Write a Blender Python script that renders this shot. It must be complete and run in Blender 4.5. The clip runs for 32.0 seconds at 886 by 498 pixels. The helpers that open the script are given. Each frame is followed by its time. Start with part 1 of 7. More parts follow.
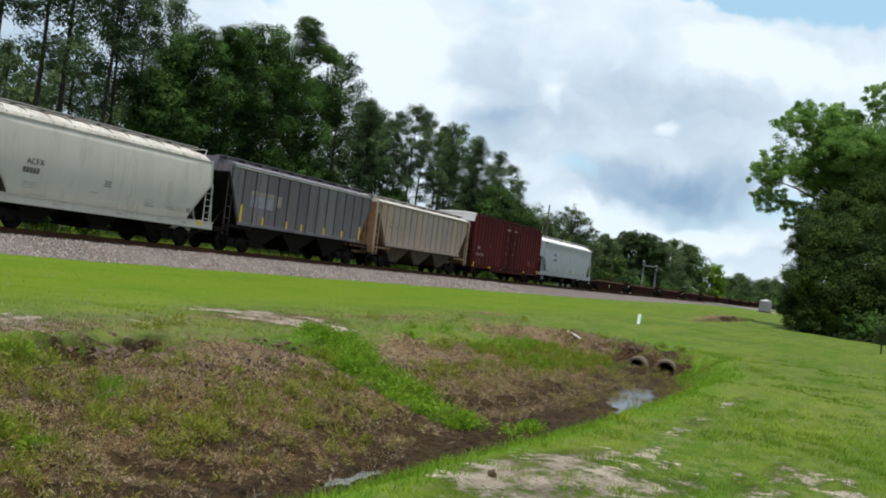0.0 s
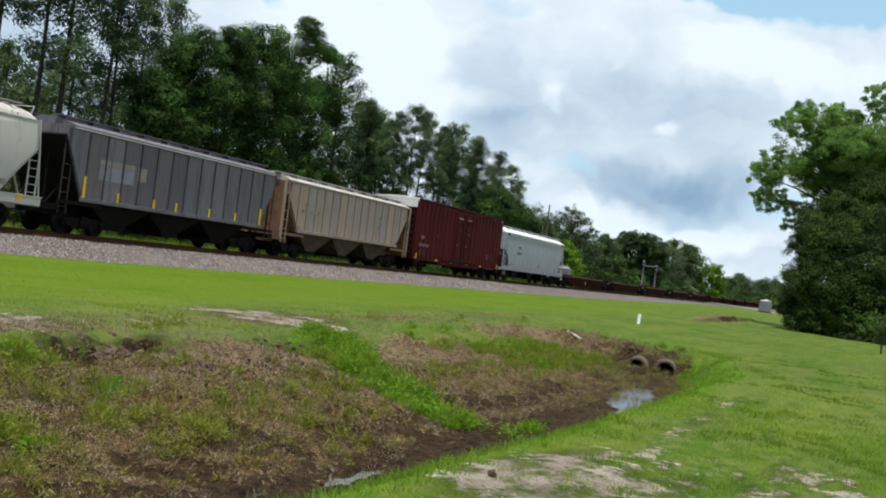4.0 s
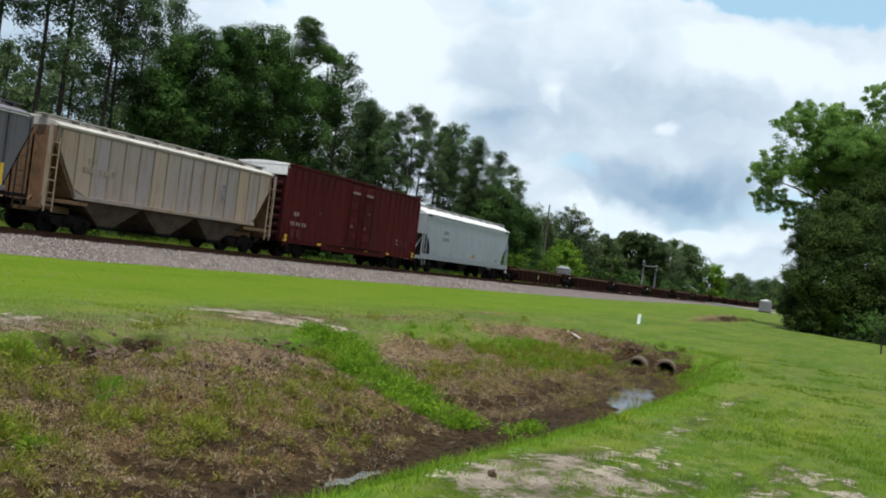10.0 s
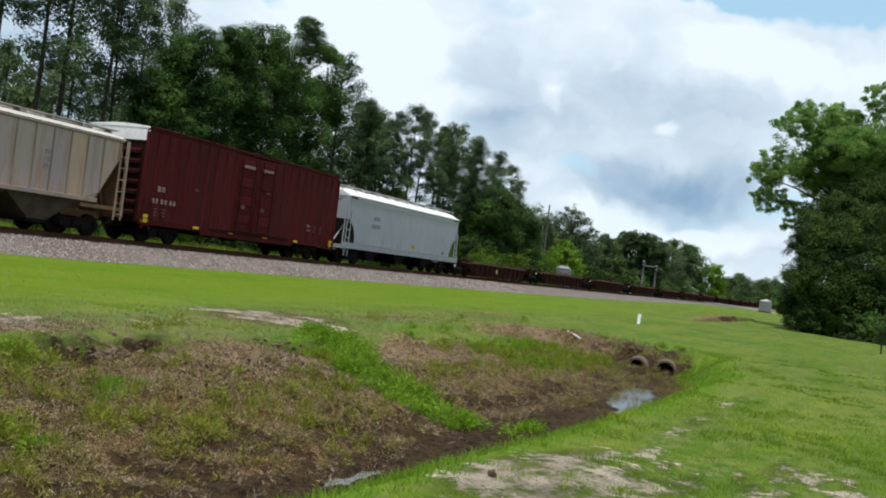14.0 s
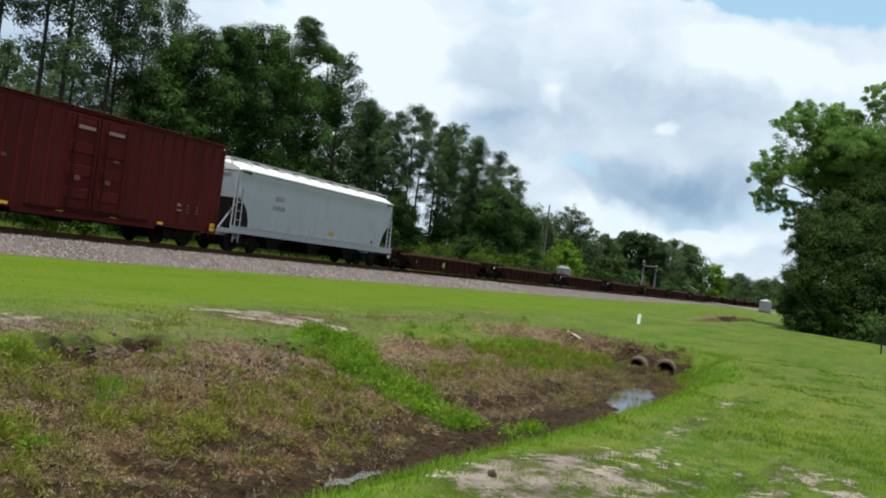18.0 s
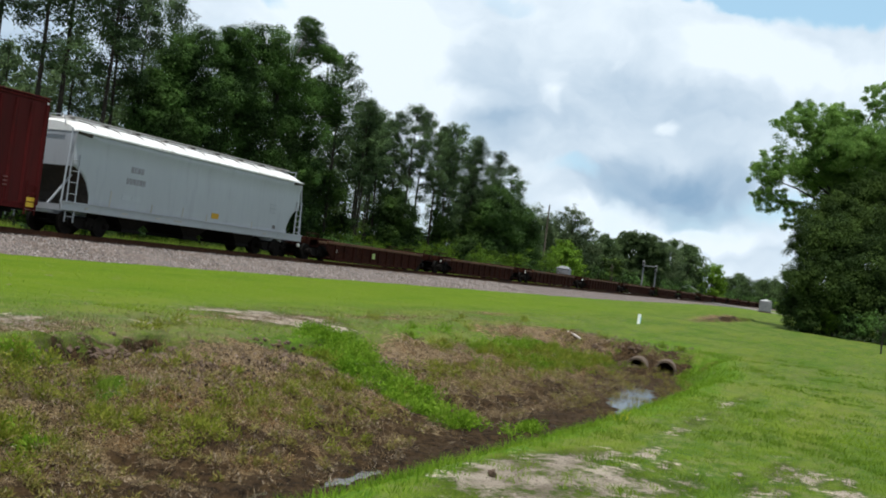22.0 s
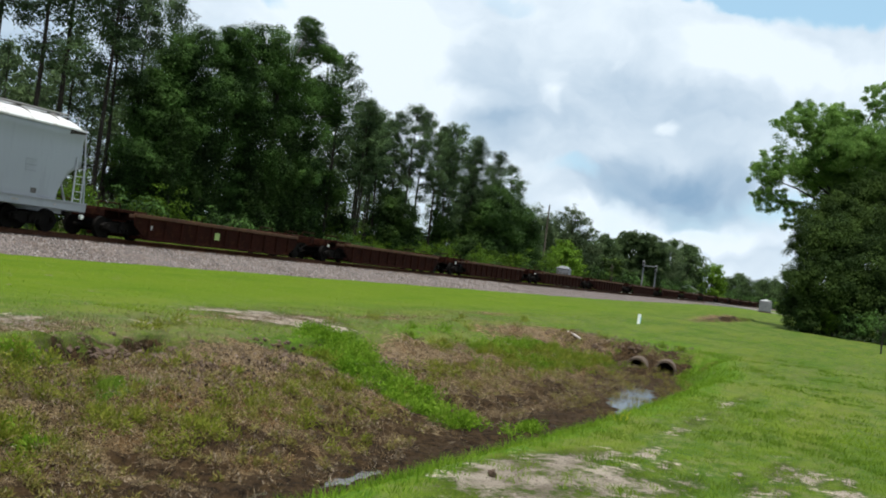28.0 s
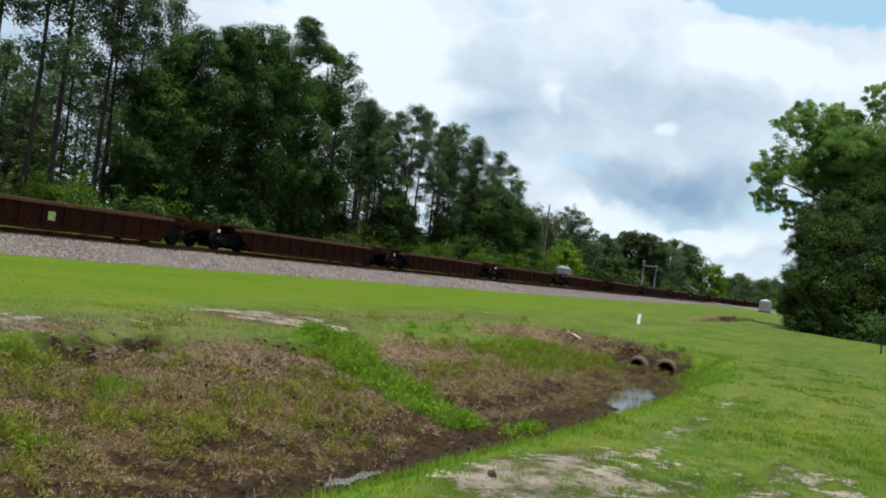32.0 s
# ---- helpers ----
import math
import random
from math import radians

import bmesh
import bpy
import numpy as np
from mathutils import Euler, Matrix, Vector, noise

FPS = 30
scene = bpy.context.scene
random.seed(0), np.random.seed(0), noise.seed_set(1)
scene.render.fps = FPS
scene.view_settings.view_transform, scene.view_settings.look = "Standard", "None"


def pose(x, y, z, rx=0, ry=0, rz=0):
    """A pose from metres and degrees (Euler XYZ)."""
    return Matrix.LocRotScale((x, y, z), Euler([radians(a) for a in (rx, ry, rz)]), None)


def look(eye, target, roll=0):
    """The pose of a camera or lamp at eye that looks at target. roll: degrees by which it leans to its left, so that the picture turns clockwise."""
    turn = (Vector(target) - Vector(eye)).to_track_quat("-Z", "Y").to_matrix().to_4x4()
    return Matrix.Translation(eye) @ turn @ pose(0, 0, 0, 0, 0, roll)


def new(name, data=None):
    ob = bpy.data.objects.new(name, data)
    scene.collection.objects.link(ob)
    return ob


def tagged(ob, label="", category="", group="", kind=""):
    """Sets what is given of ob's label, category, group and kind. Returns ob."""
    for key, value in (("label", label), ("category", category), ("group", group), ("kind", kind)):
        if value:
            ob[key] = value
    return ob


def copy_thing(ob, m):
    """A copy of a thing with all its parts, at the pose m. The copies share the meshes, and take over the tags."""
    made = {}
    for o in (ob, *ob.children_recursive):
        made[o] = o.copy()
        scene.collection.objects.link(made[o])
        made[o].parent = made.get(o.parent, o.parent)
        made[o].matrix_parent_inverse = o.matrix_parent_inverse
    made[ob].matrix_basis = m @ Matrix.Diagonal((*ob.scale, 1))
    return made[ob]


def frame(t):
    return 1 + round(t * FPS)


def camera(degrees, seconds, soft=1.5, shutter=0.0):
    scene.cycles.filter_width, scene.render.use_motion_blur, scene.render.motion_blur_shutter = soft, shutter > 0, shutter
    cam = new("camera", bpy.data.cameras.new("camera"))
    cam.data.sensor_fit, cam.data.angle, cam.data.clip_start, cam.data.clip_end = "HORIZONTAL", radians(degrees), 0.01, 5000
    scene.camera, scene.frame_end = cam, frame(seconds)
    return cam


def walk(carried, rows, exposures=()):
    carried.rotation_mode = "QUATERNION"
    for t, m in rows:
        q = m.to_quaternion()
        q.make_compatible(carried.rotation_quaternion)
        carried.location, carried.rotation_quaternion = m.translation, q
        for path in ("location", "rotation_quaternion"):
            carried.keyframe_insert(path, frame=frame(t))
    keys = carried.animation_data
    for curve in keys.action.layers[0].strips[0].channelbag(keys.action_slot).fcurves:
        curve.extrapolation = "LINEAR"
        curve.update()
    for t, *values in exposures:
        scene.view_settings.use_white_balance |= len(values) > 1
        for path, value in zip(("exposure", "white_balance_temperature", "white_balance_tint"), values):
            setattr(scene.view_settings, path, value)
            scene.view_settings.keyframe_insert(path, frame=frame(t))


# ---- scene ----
# the camera stands still on its stand, leaning to its left
EYE = (0.0, 0.0, 0.523)
cam = camera(48.22, 32.0, soft=1.9)
STAND = look(EYE, (EYE[0] + 91.42, EYE[1] + 40.49, EYE[2] + 1.746), 7.03)
walk(cam, [(0.0, STAND), (32.0, STAND)])

# ---- light ----
SUN_EL, SUN_AZ = radians(77), radians(192)      # azimuth from +x towards +y
scene.view_settings.exposure = 0.0
sun = new("sun", bpy.data.lights.new("sun", "SUN"))
sun.data.energy, sun.data.angle, sun.data.color = 5.0, radians(0.6), (1.0, 0.965, 0.90)
sun.matrix_world = look((0, 0, 60), (-math.cos(SUN_EL) * math.cos(SUN_AZ), -math.cos(SUN_EL) * math.sin(SUN_AZ), 60 - math.sin(SUN_EL)))


def graph(tree):
    """Helpers for building node trees."""
    def node(kind, **sets):
        n = tree.nodes.new(kind)
        for k, v in sets.items():
            if k == "op":
                n.operation = v
            elif k == "kind":
                n.noise_dimensions = v
            elif k == "feature":
                n.feature = v
            elif k == "interp":
                n.interpolation_type = v
            elif k == "attr":
                n.attribute_name = v
            else:
                n.inputs[k.replace("_", " ")].default_value = v
        return n

    def link(a, b, out=0, inp=0):
        tree.links.new(a.outputs[out], b.inputs[inp])
        return b

    def math_(op, a, b=None, clamp=False):
        n = tree.nodes.new("ShaderNodeMath")
        n.operation, n.use_clamp = op, clamp
        for i, v in enumerate((a, b)):
            if v is None:
                continue
            if isinstance(v, (int, float)):
                n.inputs[i].default_value = v
            else:
                tree.links.new(v, n.inputs[i])
        return n.outputs[0]

    def ramp(value, lo, hi, a=0.0, b=1.0, smooth=True):
        n = tree.nodes.new("ShaderNodeMapRange")
        n.interpolation_type = "SMOOTHSTEP" if smooth else "LINEAR"
        n.inputs["From Min"].default_value, n.inputs["From Max"].default_value = lo, hi
        n.inputs["To Min"].default_value, n.inputs["To Max"].default_value = a, b
        tree.links.new(value, n.inputs["Value"])
        return n.outputs["Result"]

    def mix(fac, a, b, blend="MIX"):
        n = tree.nodes.new("ShaderNodeMix")
        n.data_type, n.blend_type = "RGBA", blend
        for sock, v in ((n.inputs[0], fac), (n.inputs[6], a), (n.inputs[7], b)):
            if isinstance(v, (int, float)):
                sock.default_value = v
            elif isinstance(v, tuple):
                sock.default_value = (*v, 1.0)
            else:
                tree.links.new(v, sock)
        return n.outputs[2]

    def noise_(vector, scale, detail=4.0, rough=0.55, distort=0.0):
        n = tree.nodes.new("ShaderNodeTexNoise")
        n.inputs["Scale"].default_value, n.inputs["Detail"].default_value = scale, detail
        n.inputs["Roughness"].default_value, n.inputs["Distortion"].default_value = rough, distort
        if vector is not None:
            tree.links.new(vector, n.inputs["Vector"])
        return math_("ADD", math_("MULTIPLY", n.outputs[0], 1.6), -0.3)      # spread to the whole range
    return node, link, math_, ramp, mix, noise_


def make_world():
    world = bpy.data.worlds.new("sky")
    scene.world, world.use_nodes = world, True
    tree = world.node_tree
    tree.nodes.clear()
    node, link, math_, ramp, mix, noise_ = graph(tree)
    coord = node("ShaderNodeTexCoord").outputs["Generated"]
    sky = tree.nodes.new("ShaderNodeTexSky")
    sky.sky_type, sky.sun_disc = "NISHITA", False
    sky.sun_elevation, sky.sun_rotation = SUN_EL, math.pi / 2 - SUN_AZ
    sky.air_density, sky.dust_density = 1.0, 1.2
    blue = node("ShaderNodeBackground", Strength=0.15)
    tree.links.new(sky.outputs[0], blue.inputs[0])
    # ragged cloud field: the direction, shaken by noise at two sizes
    def shaken(vector, scale, amount):
        warp = tree.nodes.new("ShaderNodeTexNoise")
        warp.inputs["Scale"].default_value, warp.inputs["Detail"].default_value = scale, 3.0
        tree.links.new(vector, warp.inputs["Vector"])
        sub = node("ShaderNodeVectorMath", op="SUBTRACT")
        tree.links.new(warp.outputs["Color"], sub.inputs[0])
        sub.inputs[1].default_value = (0.5, 0.5, 0.5)
        scale_ = node("ShaderNodeVectorMath", op="SCALE")
        tree.links.new(sub.outputs[0], scale_.inputs[0])
        scale_.inputs["Scale"].default_value = amount
        add = node("ShaderNodeVectorMath", op="ADD")
        tree.links.new(vector, add.inputs[0])
        tree.links.new(scale_.outputs[0], add.inputs[1])
        return add.outputs[0]
    place = shaken(shaken(coord, 11.0, 0.060), 42.0, 0.020)

    def pushed(value, spots):
        """Adds soft ellipses: centre, half-width, half-height, amount."""
        for centre, rx, rz, k in spots:
            d = node("ShaderNodeVectorMath", op="SUBTRACT")
            tree.links.new(place, d.inputs[0])
            d.inputs[1].default_value = centre
            m = node("ShaderNodeVectorMath", op="MULTIPLY")
            tree.links.new(d.outputs[0], m.inputs[0])
            m.inputs[1].default_value = (1 / rx, 1 / rx, 1 / rz)
            n = node("ShaderNodeVectorMath", op="LENGTH")
            tree.links.new(m.outputs[0], n.inputs[0])
            value = math_("ADD", value, ramp(n.outputs["Value"], 0.25, 1.1, k, 0.0))
        return value
    stretch = node("ShaderNodeVectorMath", op="MULTIPLY")
    tree.links.new(place, stretch.inputs[0])
    stretch.inputs[1].default_value = (1, 1, 1.8)
    big = noise_(stretch.outputs[0], 7.0, 4.0, 0.50)
    fine = noise_(stretch.outputs[0], 26.0, 4.0, 0.50)
    # openings of blue between the clouds
    hole = pushed(math_("MULTIPLY", noise_(stretch.outputs[0], 3.1, 5.0, 0.5), 0.75), (
        ((0.957, 0.070, 0.300), 0.15, 0.042, 0.75), ((0.948, 0.152, 0.302), 0.10, 0.032, 0.60), ((0.799, 0.554, 0.240), 0.030, 0.018, 0.32), ((0.943, 0.312, 0.112), 0.060, 0.024, 0.14), ((0.953, 0.280, 0.112), 0.035, 0.016, 0.16),
        ((0.991, 0.085, 0.095), 0.05, 0.03, 0.16), ((0.898, 0.359, 0.262), 0.05, 0.018, 0.25), ((0.955, 0.160, 0.170), 0.24, 0.080, -0.40), ((0.858, 0.470, 0.190), 0.14, 0.10, -0.40)))
    open_ = ramp(hole, 0.44, 0.78)
    cover = math_("SUBTRACT", 1.0, math_("MULTIPLY", open_, 0.40), clamp=True)
    # grey undersides and sunlit white
    field = math_("ADD", math_("MULTIPLY", big, 0.34), math_("MULTIPLY", fine, 0.24))
    shade = pushed(field, (
        ((0.977, 0.189, 0.092), 0.125, 0.046, 0.34), ((0.964, 0.236, 0.102), 0.090, 0.036, 0.34), ((0.984, 0.150, 0.104), 0.075, 0.050, 0.24), ((0.984, 0.119, 0.129), 0.08, 0.06, 0.10),
        ((0.913, 0.362, 0.190), 0.065, 0.055, 0.24), ((0.932, 0.330, 0.146), 0.080, 0.040, 0.26), ((0.914, 0.380, 0.140), 0.050, 0.045, 0.16), ((0.959, 0.223, 0.174), 0.17, 0.050, 0.20), ((0.941, 0.263, 0.213), 0.11, 0.035, 0.16), ((0.973, 0.144, 0.185), 0.10, 0.035, 0.16),
        ((0.971, 0.097, 0.222), 0.14, 0.030, -0.26), ((0.960, 0.149, 0.243), 0.07, 0.025, -0.34), ((0.904, 0.392, 0.172), 0.050, 0.018, -0.36), ((0.847, 0.499, 0.184), 0.13, 0.12, -0.32), ((0.858, 0.460, 0.232), 0.09, 0.05, -0.25),
        ((0.930, 0.314, 0.195), 0.018, 0.020, -0.20), ((0.932, 0.311, 0.178), 0.014, 0.022, -0.16), ((0.944, 0.25, 0.222), 0.012, 0.010, -0.2), ((0.966, 0.201, 0.163), 0.016, 0.011, -0.40),
        ((0.965, 0.252, 0.070), 0.06, 0.018, -0.50), ((0.981, 0.186, 0.050), 0.09, 0.018, -0.50), ((0.990, 0.127, 0.058), 0.06, 0.014, -0.30), ((0.993, 0.110, 0.045), 0.10, 0.030, 0.16), ((0.620, 0.770, 0.110), 0.30, 0.16, 0.34)))
    grey = ramp(shade, 0.12, 1.18, smooth=False)
    tint = mix(grey, (0.87, 0.975, 1.06), (0.215, 0.375, 0.56))
    tint = mix(open_, tint, (0.50, 0.82, 1.02))
    cloud = node("ShaderNodeBackground", Strength=1.0)
    tree.links.new(tint, cloud.inputs[0])
    both = tree.nodes.new("ShaderNodeMixShader")
    tree.links.new(cover, both.inputs[0])
    tree.links.new(blue.outputs[0], both.inputs[1])
    tree.links.new(cloud.outputs[0], both.inputs[2])
    tree.links.new(both.outputs[0], tree.nodes.new("ShaderNodeOutputWorld").inputs[0])


make_world()

# ---- materials ----


def material(name):
    m = bpy.data.materials.new(name)
    m.use_nodes = True
    m.node_tree.nodes.clear()
    out = m.node_tree.nodes.new("ShaderNodeOutputMaterial")
    bsdf = m.node_tree.nodes.new("ShaderNodeBsdfPrincipled")
    m.node_tree.links.new(bsdf.outputs[0], out.inputs[0])
    return m, m.node_tree, bsdf


def surface(name, base, worn, stain=None, scale=3.0, rough=0.6, metal=0.0, bump=0.15, streak=False, amount=0.5, specular=0.3):
    """A painted, rusted, wooden or stony surface: two tones by a coarse noise, fine grain, stains, and a fine relief."""
    m, tree, bsdf = material(name)
    node, link, math_, ramp, mix, noise_ = graph(tree)
    where = node("ShaderNodeTexCoord").outputs["Object"]
    if streak:
        s = node("ShaderNodeVectorMath", op="MULTIPLY")
        tree.links.new(where, s.inputs[0])
        s.inputs[1].default_value = (1.0, 1.0, 0.16)
        where = s.outputs[0]
    rand = node("ShaderNodeObjectInfo").outputs["Random"]
    coarse = noise_(where, scale, 5.0, 0.6)
    fine = noise_(where, scale * 11.0, 4.0, 0.65)
    colour = mix(ramp(coarse, 0.5 - 0.25 * amount, 0.75), base, worn)
    colour = mix(ramp(fine, 0.35, 0.75, 0.0, 0.30), colour, worn)
    if stain:
        colour = mix(math_("MULTIPLY", ramp(noise_(where, scale * 2.7, 6.0, 0.7), 0.56, 0.70), 0.75), colour, stain)
    hsv = node("ShaderNodeHueSaturation")
    tree.links.new(ramp(rand, 0, 1, 0.90, 1.08, False), hsv.inputs["Value"])
    tree.links.new(colour, hsv.inputs["Color"])
    tree.links.new(hsv.outputs[0], bsdf.inputs["Base Color"])
    tree.links.new(ramp(fine, 0.3, 0.7, max(rough - 0.12, 0.03), min(rough + 0.12, 1.0)), bsdf.inputs["Roughness"])
    bsdf.inputs["Metallic"].default_value = metal
    bsdf.inputs["Specular IOR Level"].default_value = specular
    b = node("ShaderNodeBump", Strength=bump, Distance=0.02)
    tree.links.new(fine, b.inputs["Height"])
    tree.links.new(b.outputs[0], bsdf.inputs["Normal"])
    return m


def leafy(name, dark, lit, through_=0.35, yellow=None):
    """Leaves: tone by leaf and patch, with shade contrast painted in; some light passing through."""
    m, tree, bsdf = material(name)
    node, link, math_, ramp, mix, noise_ = graph(tree)
    geo = node("ShaderNodeNewGeometry")
    isle = geo.outputs["Random Per Island"]
    spot = noise_(geo.outputs["Position"], 0.45, 4.0)
    colour = mix(math_("ADD", math_("MULTIPLY", math_("POWER", isle, 1.7), 0.34), math_("MULTIPLY", ramp(spot, 0.32, 0.74), 0.55)), dark, lit)
    if yellow:
        colour = mix(ramp(isle, 0.88, 0.97), colour, yellow)
    hsv = node("ShaderNodeHueSaturation")
    tree.links.new(ramp(node("ShaderNodeObjectInfo").outputs["Random"], 0, 1, 0.82, 1.15, False), hsv.inputs["Value"])
    tree.links.new(colour, hsv.inputs["Color"])
    tree.links.new(hsv.outputs[0], bsdf.inputs["Base Color"])
    bsdf.inputs["Roughness"].default_value = 0.75
    bsdf.inputs["Specular IOR Level"].default_value = 0.10
    trans = node("ShaderNodeBsdfTranslucent")
    tree.links.new(hsv.outputs[0], trans.inputs[0])
    both = node("ShaderNodeMixShader")
    both.inputs[0].default_value = through_
    tree.links.new(bsdf.outputs[0], both.inputs[1])
    tree.links.new(trans.outputs[0], both.inputs[2])
    out = [n for n in tree.nodes if n.type == "OUTPUT_MATERIAL"][0]
    tree.links.new(both.outputs[0], out.inputs[0])
    return m


def ground_material():
    """Lawn, dry thatch, bare sand and wet mud, by the masks that the ground carries."""
    m, tree, bsdf = material("lawn and earth")
    node, link, math_, ramp, mix, noise_ = graph(tree)
    where = node("ShaderNodeNewGeometry").outputs["Position"]
    n1, n2 = noise_(where, 0.35, 4.0, 0.6), noise_(where, 1.7, 5.0, 0.65)
    n3, n4 = noise_(where, 9.0, 5.0, 0.7), noise_(where, 45.0, 3.0, 0.7)

    def mask(name):
        return node("ShaderNodeAttribute", attr=name).outputs["Fac"]
    ragged = math_("MULTIPLY", math_("ADD", math_("MULTIPLY", math_("SUBTRACT", n2, 0.5), 1.3), math_("MULTIPLY", math_("SUBTRACT", n3, 0.5), 0.9)), 1.0)

    def edge(name, lo=0.42, hi=0.60, k=1.0):
        return math_("MULTIPLY", ramp(math_("ADD", mask(name), math_("MULTIPLY", ragged, 1.0)), lo, hi), k)
    n5 = noise_(where, 4.0, 6.0, 0.72)
    n6 = noise_(where, 130.0, 2.0, 0.6)
    fresh = mask("fresh")
    grass = mix(ramp(n1, 0.30, 0.70), (0.0501, 0.0893, 0.0099), (0.0917, 0.1339, 0.0145))
    grass = mix(ramp(n2, 0.42, 0.60, 0.0, 0.95), grass, (0.0342, 0.0703, 0.0086))
    grass = mix(ramp(n5, 0.50, 0.66, 0.0, 0.85), grass, (0.1143, 0.1239, 0.0462))
    grass = mix(math_("MULTIPLY", mask("dry"), ramp(n5, 0.30, 0.62, 0.10, 0.85)), grass, (0.0917, 0.0863, 0.0449))
    grass = mix(math_("MULTIPLY", fresh, 0.75), grass, (0.0800, 0.1260, 0.0040))
    grass = mix(ramp(n3, 0.50, 0.80, 0.0, 0.55), grass, (0.1169, 0.1340, 0.0400))
    grass = mix(ramp(n4, 0.45, 0.75, 0.0, 0.6), grass, (0.0305, 0.0595, 0.0074))
    grass = mix(ramp(n6, 0.50, 0.80, 0.0, 0.6), grass, (0.1247, 0.1668, 0.0308))
    long_ = node("ShaderNodeVectorMath", op="MULTIPLY")
    tree.links.new(where, long_.inputs[0])
    long_.inputs[1].default_value = (0.16, 0.75, 1.0)
    n7 = noise_(long_.outputs[0], 1.1, 4.0, 0.6)
    grass = mix(ramp(n7, 0.52, 0.72, 0.0, 0.42), grass, (0.1120, 0.1300, 0.0200))
    grass = mix(ramp(n7, 0.46, 0.28, 0.0, 0.50), grass, (0.0360, 0.0840, 0.0060))
    grass = mix(math_("MULTIPLY", fresh, 0.45), grass, (0.0720, 0.1230, 0.0030))
    thatch = mix(ramp(n3, 0.35, 0.65), (0.0740, 0.0470, 0.0225), (0.1800, 0.1230, 0.0640))
    thatch = mix(math_("MULTIPLY", mask("pale"), ramp(n3, 0.25, 0.6, 0.45, 1.0)), thatch, (0.2805, 0.2000, 0.1221))
    thatch = mix(math_("MULTIPLY", mask("rust"), ramp(n5, 0.25, 0.6, 0.3, 0.9)), thatch, (0.2020, 0.0851, 0.0163))
    thatch = mix(ramp(n2, 0.50, 0.75, 0.0, 0.6), thatch, (0.1346, 0.0608, 0.0147))
    thatch = mix(edge("weed", 0.40, 0.75, 0.75), thatch, (0.1185, 0.1192, 0.0156))
    thatch = mix(ramp(n4, 0.56, 0.75, 0.0, 0.8), thatch, (0.3111, 0.2340, 0.1376))
    # near-black specks paint the shade in gaps between the dead stems
    thatch = mix(ramp(n4, 0.51, 0.34, 0.0, 0.95), thatch, (0.0102, 0.0065, 0.0034))
    thatch = mix(ramp(n6, 0.54, 0.76, 0.0, 0.8), thatch, (0.4488, 0.3500, 0.2150))
    sand = mix(ramp(n2, 0.30, 0.7), (0.205, 0.165, 0.135), (0.50, 0.425, 0.350))
    sand = mix(ramp(n4, 0.54, 0.80, 0.0, 0.8), sand, (0.1224, 0.09, 0.0684))
    mud = mix(ramp(n3, 0.35, 0.65), (0.016, 0.0105, 0.0062), (0.066, 0.0410, 0.0210))
    mud = mix(ramp(n4, 0.54, 0.75, 0.0, 0.7), mud, (0.1020, 0.0660, 0.0370))
    mud = mix(ramp(n5, 0.56, 0.75, 0.0, 0.6), mud, (0.085, 0.055, 0.0170))
    lush = mix(ramp(n3, 0.35, 0.7), (0.052, 0.112, 0.0080), (0.088, 0.155, 0.0120))
    lush = mix(ramp(n4, 0.45, 0.72, 0.0, 0.7), lush, (0.0252, 0.0648, 0.0072))
    floor_ = mix(ramp(n3, 0.35, 0.7), (0.0288, 0.036, 0.0101), (0.0612, 0.0576, 0.0216))
    colour = mix(ramp(math_("ADD", mask("thatch"), math_("MULTIPLY", ragged, 0.55)), 0.18, 0.42), grass, thatch)
    colour = mix(edge("lush", 0.36, 0.56, 0.95), colour, lush)
    colour = mix(edge("mud"), colour, mud)
    colour = mix(edge("sand", 0.34, 0.74, 0.92), colour, sand)
    colour = mix(edge("forest", 0.4, 0.6), colour, floor_)
    tree.links.new(colour, bsdf.inputs["Base Color"])
    wet = edge("mud")
    tree.links.new(ramp(wet, 0.0, 1.0, 0.95, 0.80), bsdf.inputs["Roughness"])
    bsdf.inputs["Specular IOR Level"].default_value = 0.05
    b = node("ShaderNodeBump", Strength=1.0, Distance=0.08)
    tree.links.new(ramp(math_("ADD", math_("ADD", mask("thatch"), mask("mud")), mask("sand")), 0.1, 0.5, 0.25, 1.0), b.inputs["Strength"])
    tree.links.new(math_("ADD", n3, math_("MULTIPLY", n4, 0.5)), b.inputs["Height"])
    tree.links.new(b.outputs[0], bsdf.inputs["Normal"])
    return m


def ballast_material():
    m, tree, bsdf = material("crushed stone")
    node, link, math_, ramp, mix, noise_ = graph(tree)
    where = node("ShaderNodeNewGeometry").outputs["Position"]
    vor = node("ShaderNodeTexVoronoi", Scale=16.0)
    tree.links.new(where, vor.inputs["Vector"])
    tone = node("ShaderNodeSeparateColor")
    tree.links.new(vor.outputs["Color"], tone.inputs[0])
    colour = mix(tone.outputs[0], (0.0410, 0.0329, 0.0307), (0.2350, 0.1928, 0.1784))
    colour = mix(ramp(noise_(where, 0.8, 4.0), 0.4, 0.7, 0.0, 0.6), colour, (0.1400, 0.1008, 0.0825))
    colour = mix(ramp(vor.outputs["Distance"], 0.4, 0.8, 0.0, 0.8), colour, (0.0324, 0.0263, 0.0223))
    tree.links.new(colour, bsdf.inputs["Base Color"])
    bsdf.inputs["Roughness"].default_value = 0.9
    b = node("ShaderNodeBump", Strength=1.0, Distance=0.05)
    tree.links.new(math_("SUBTRACT", 1.0, vor.outputs["Distance"]), b.inputs["Height"])
    tree.links.new(b.outputs[0], bsdf.inputs["Normal"])
    return m


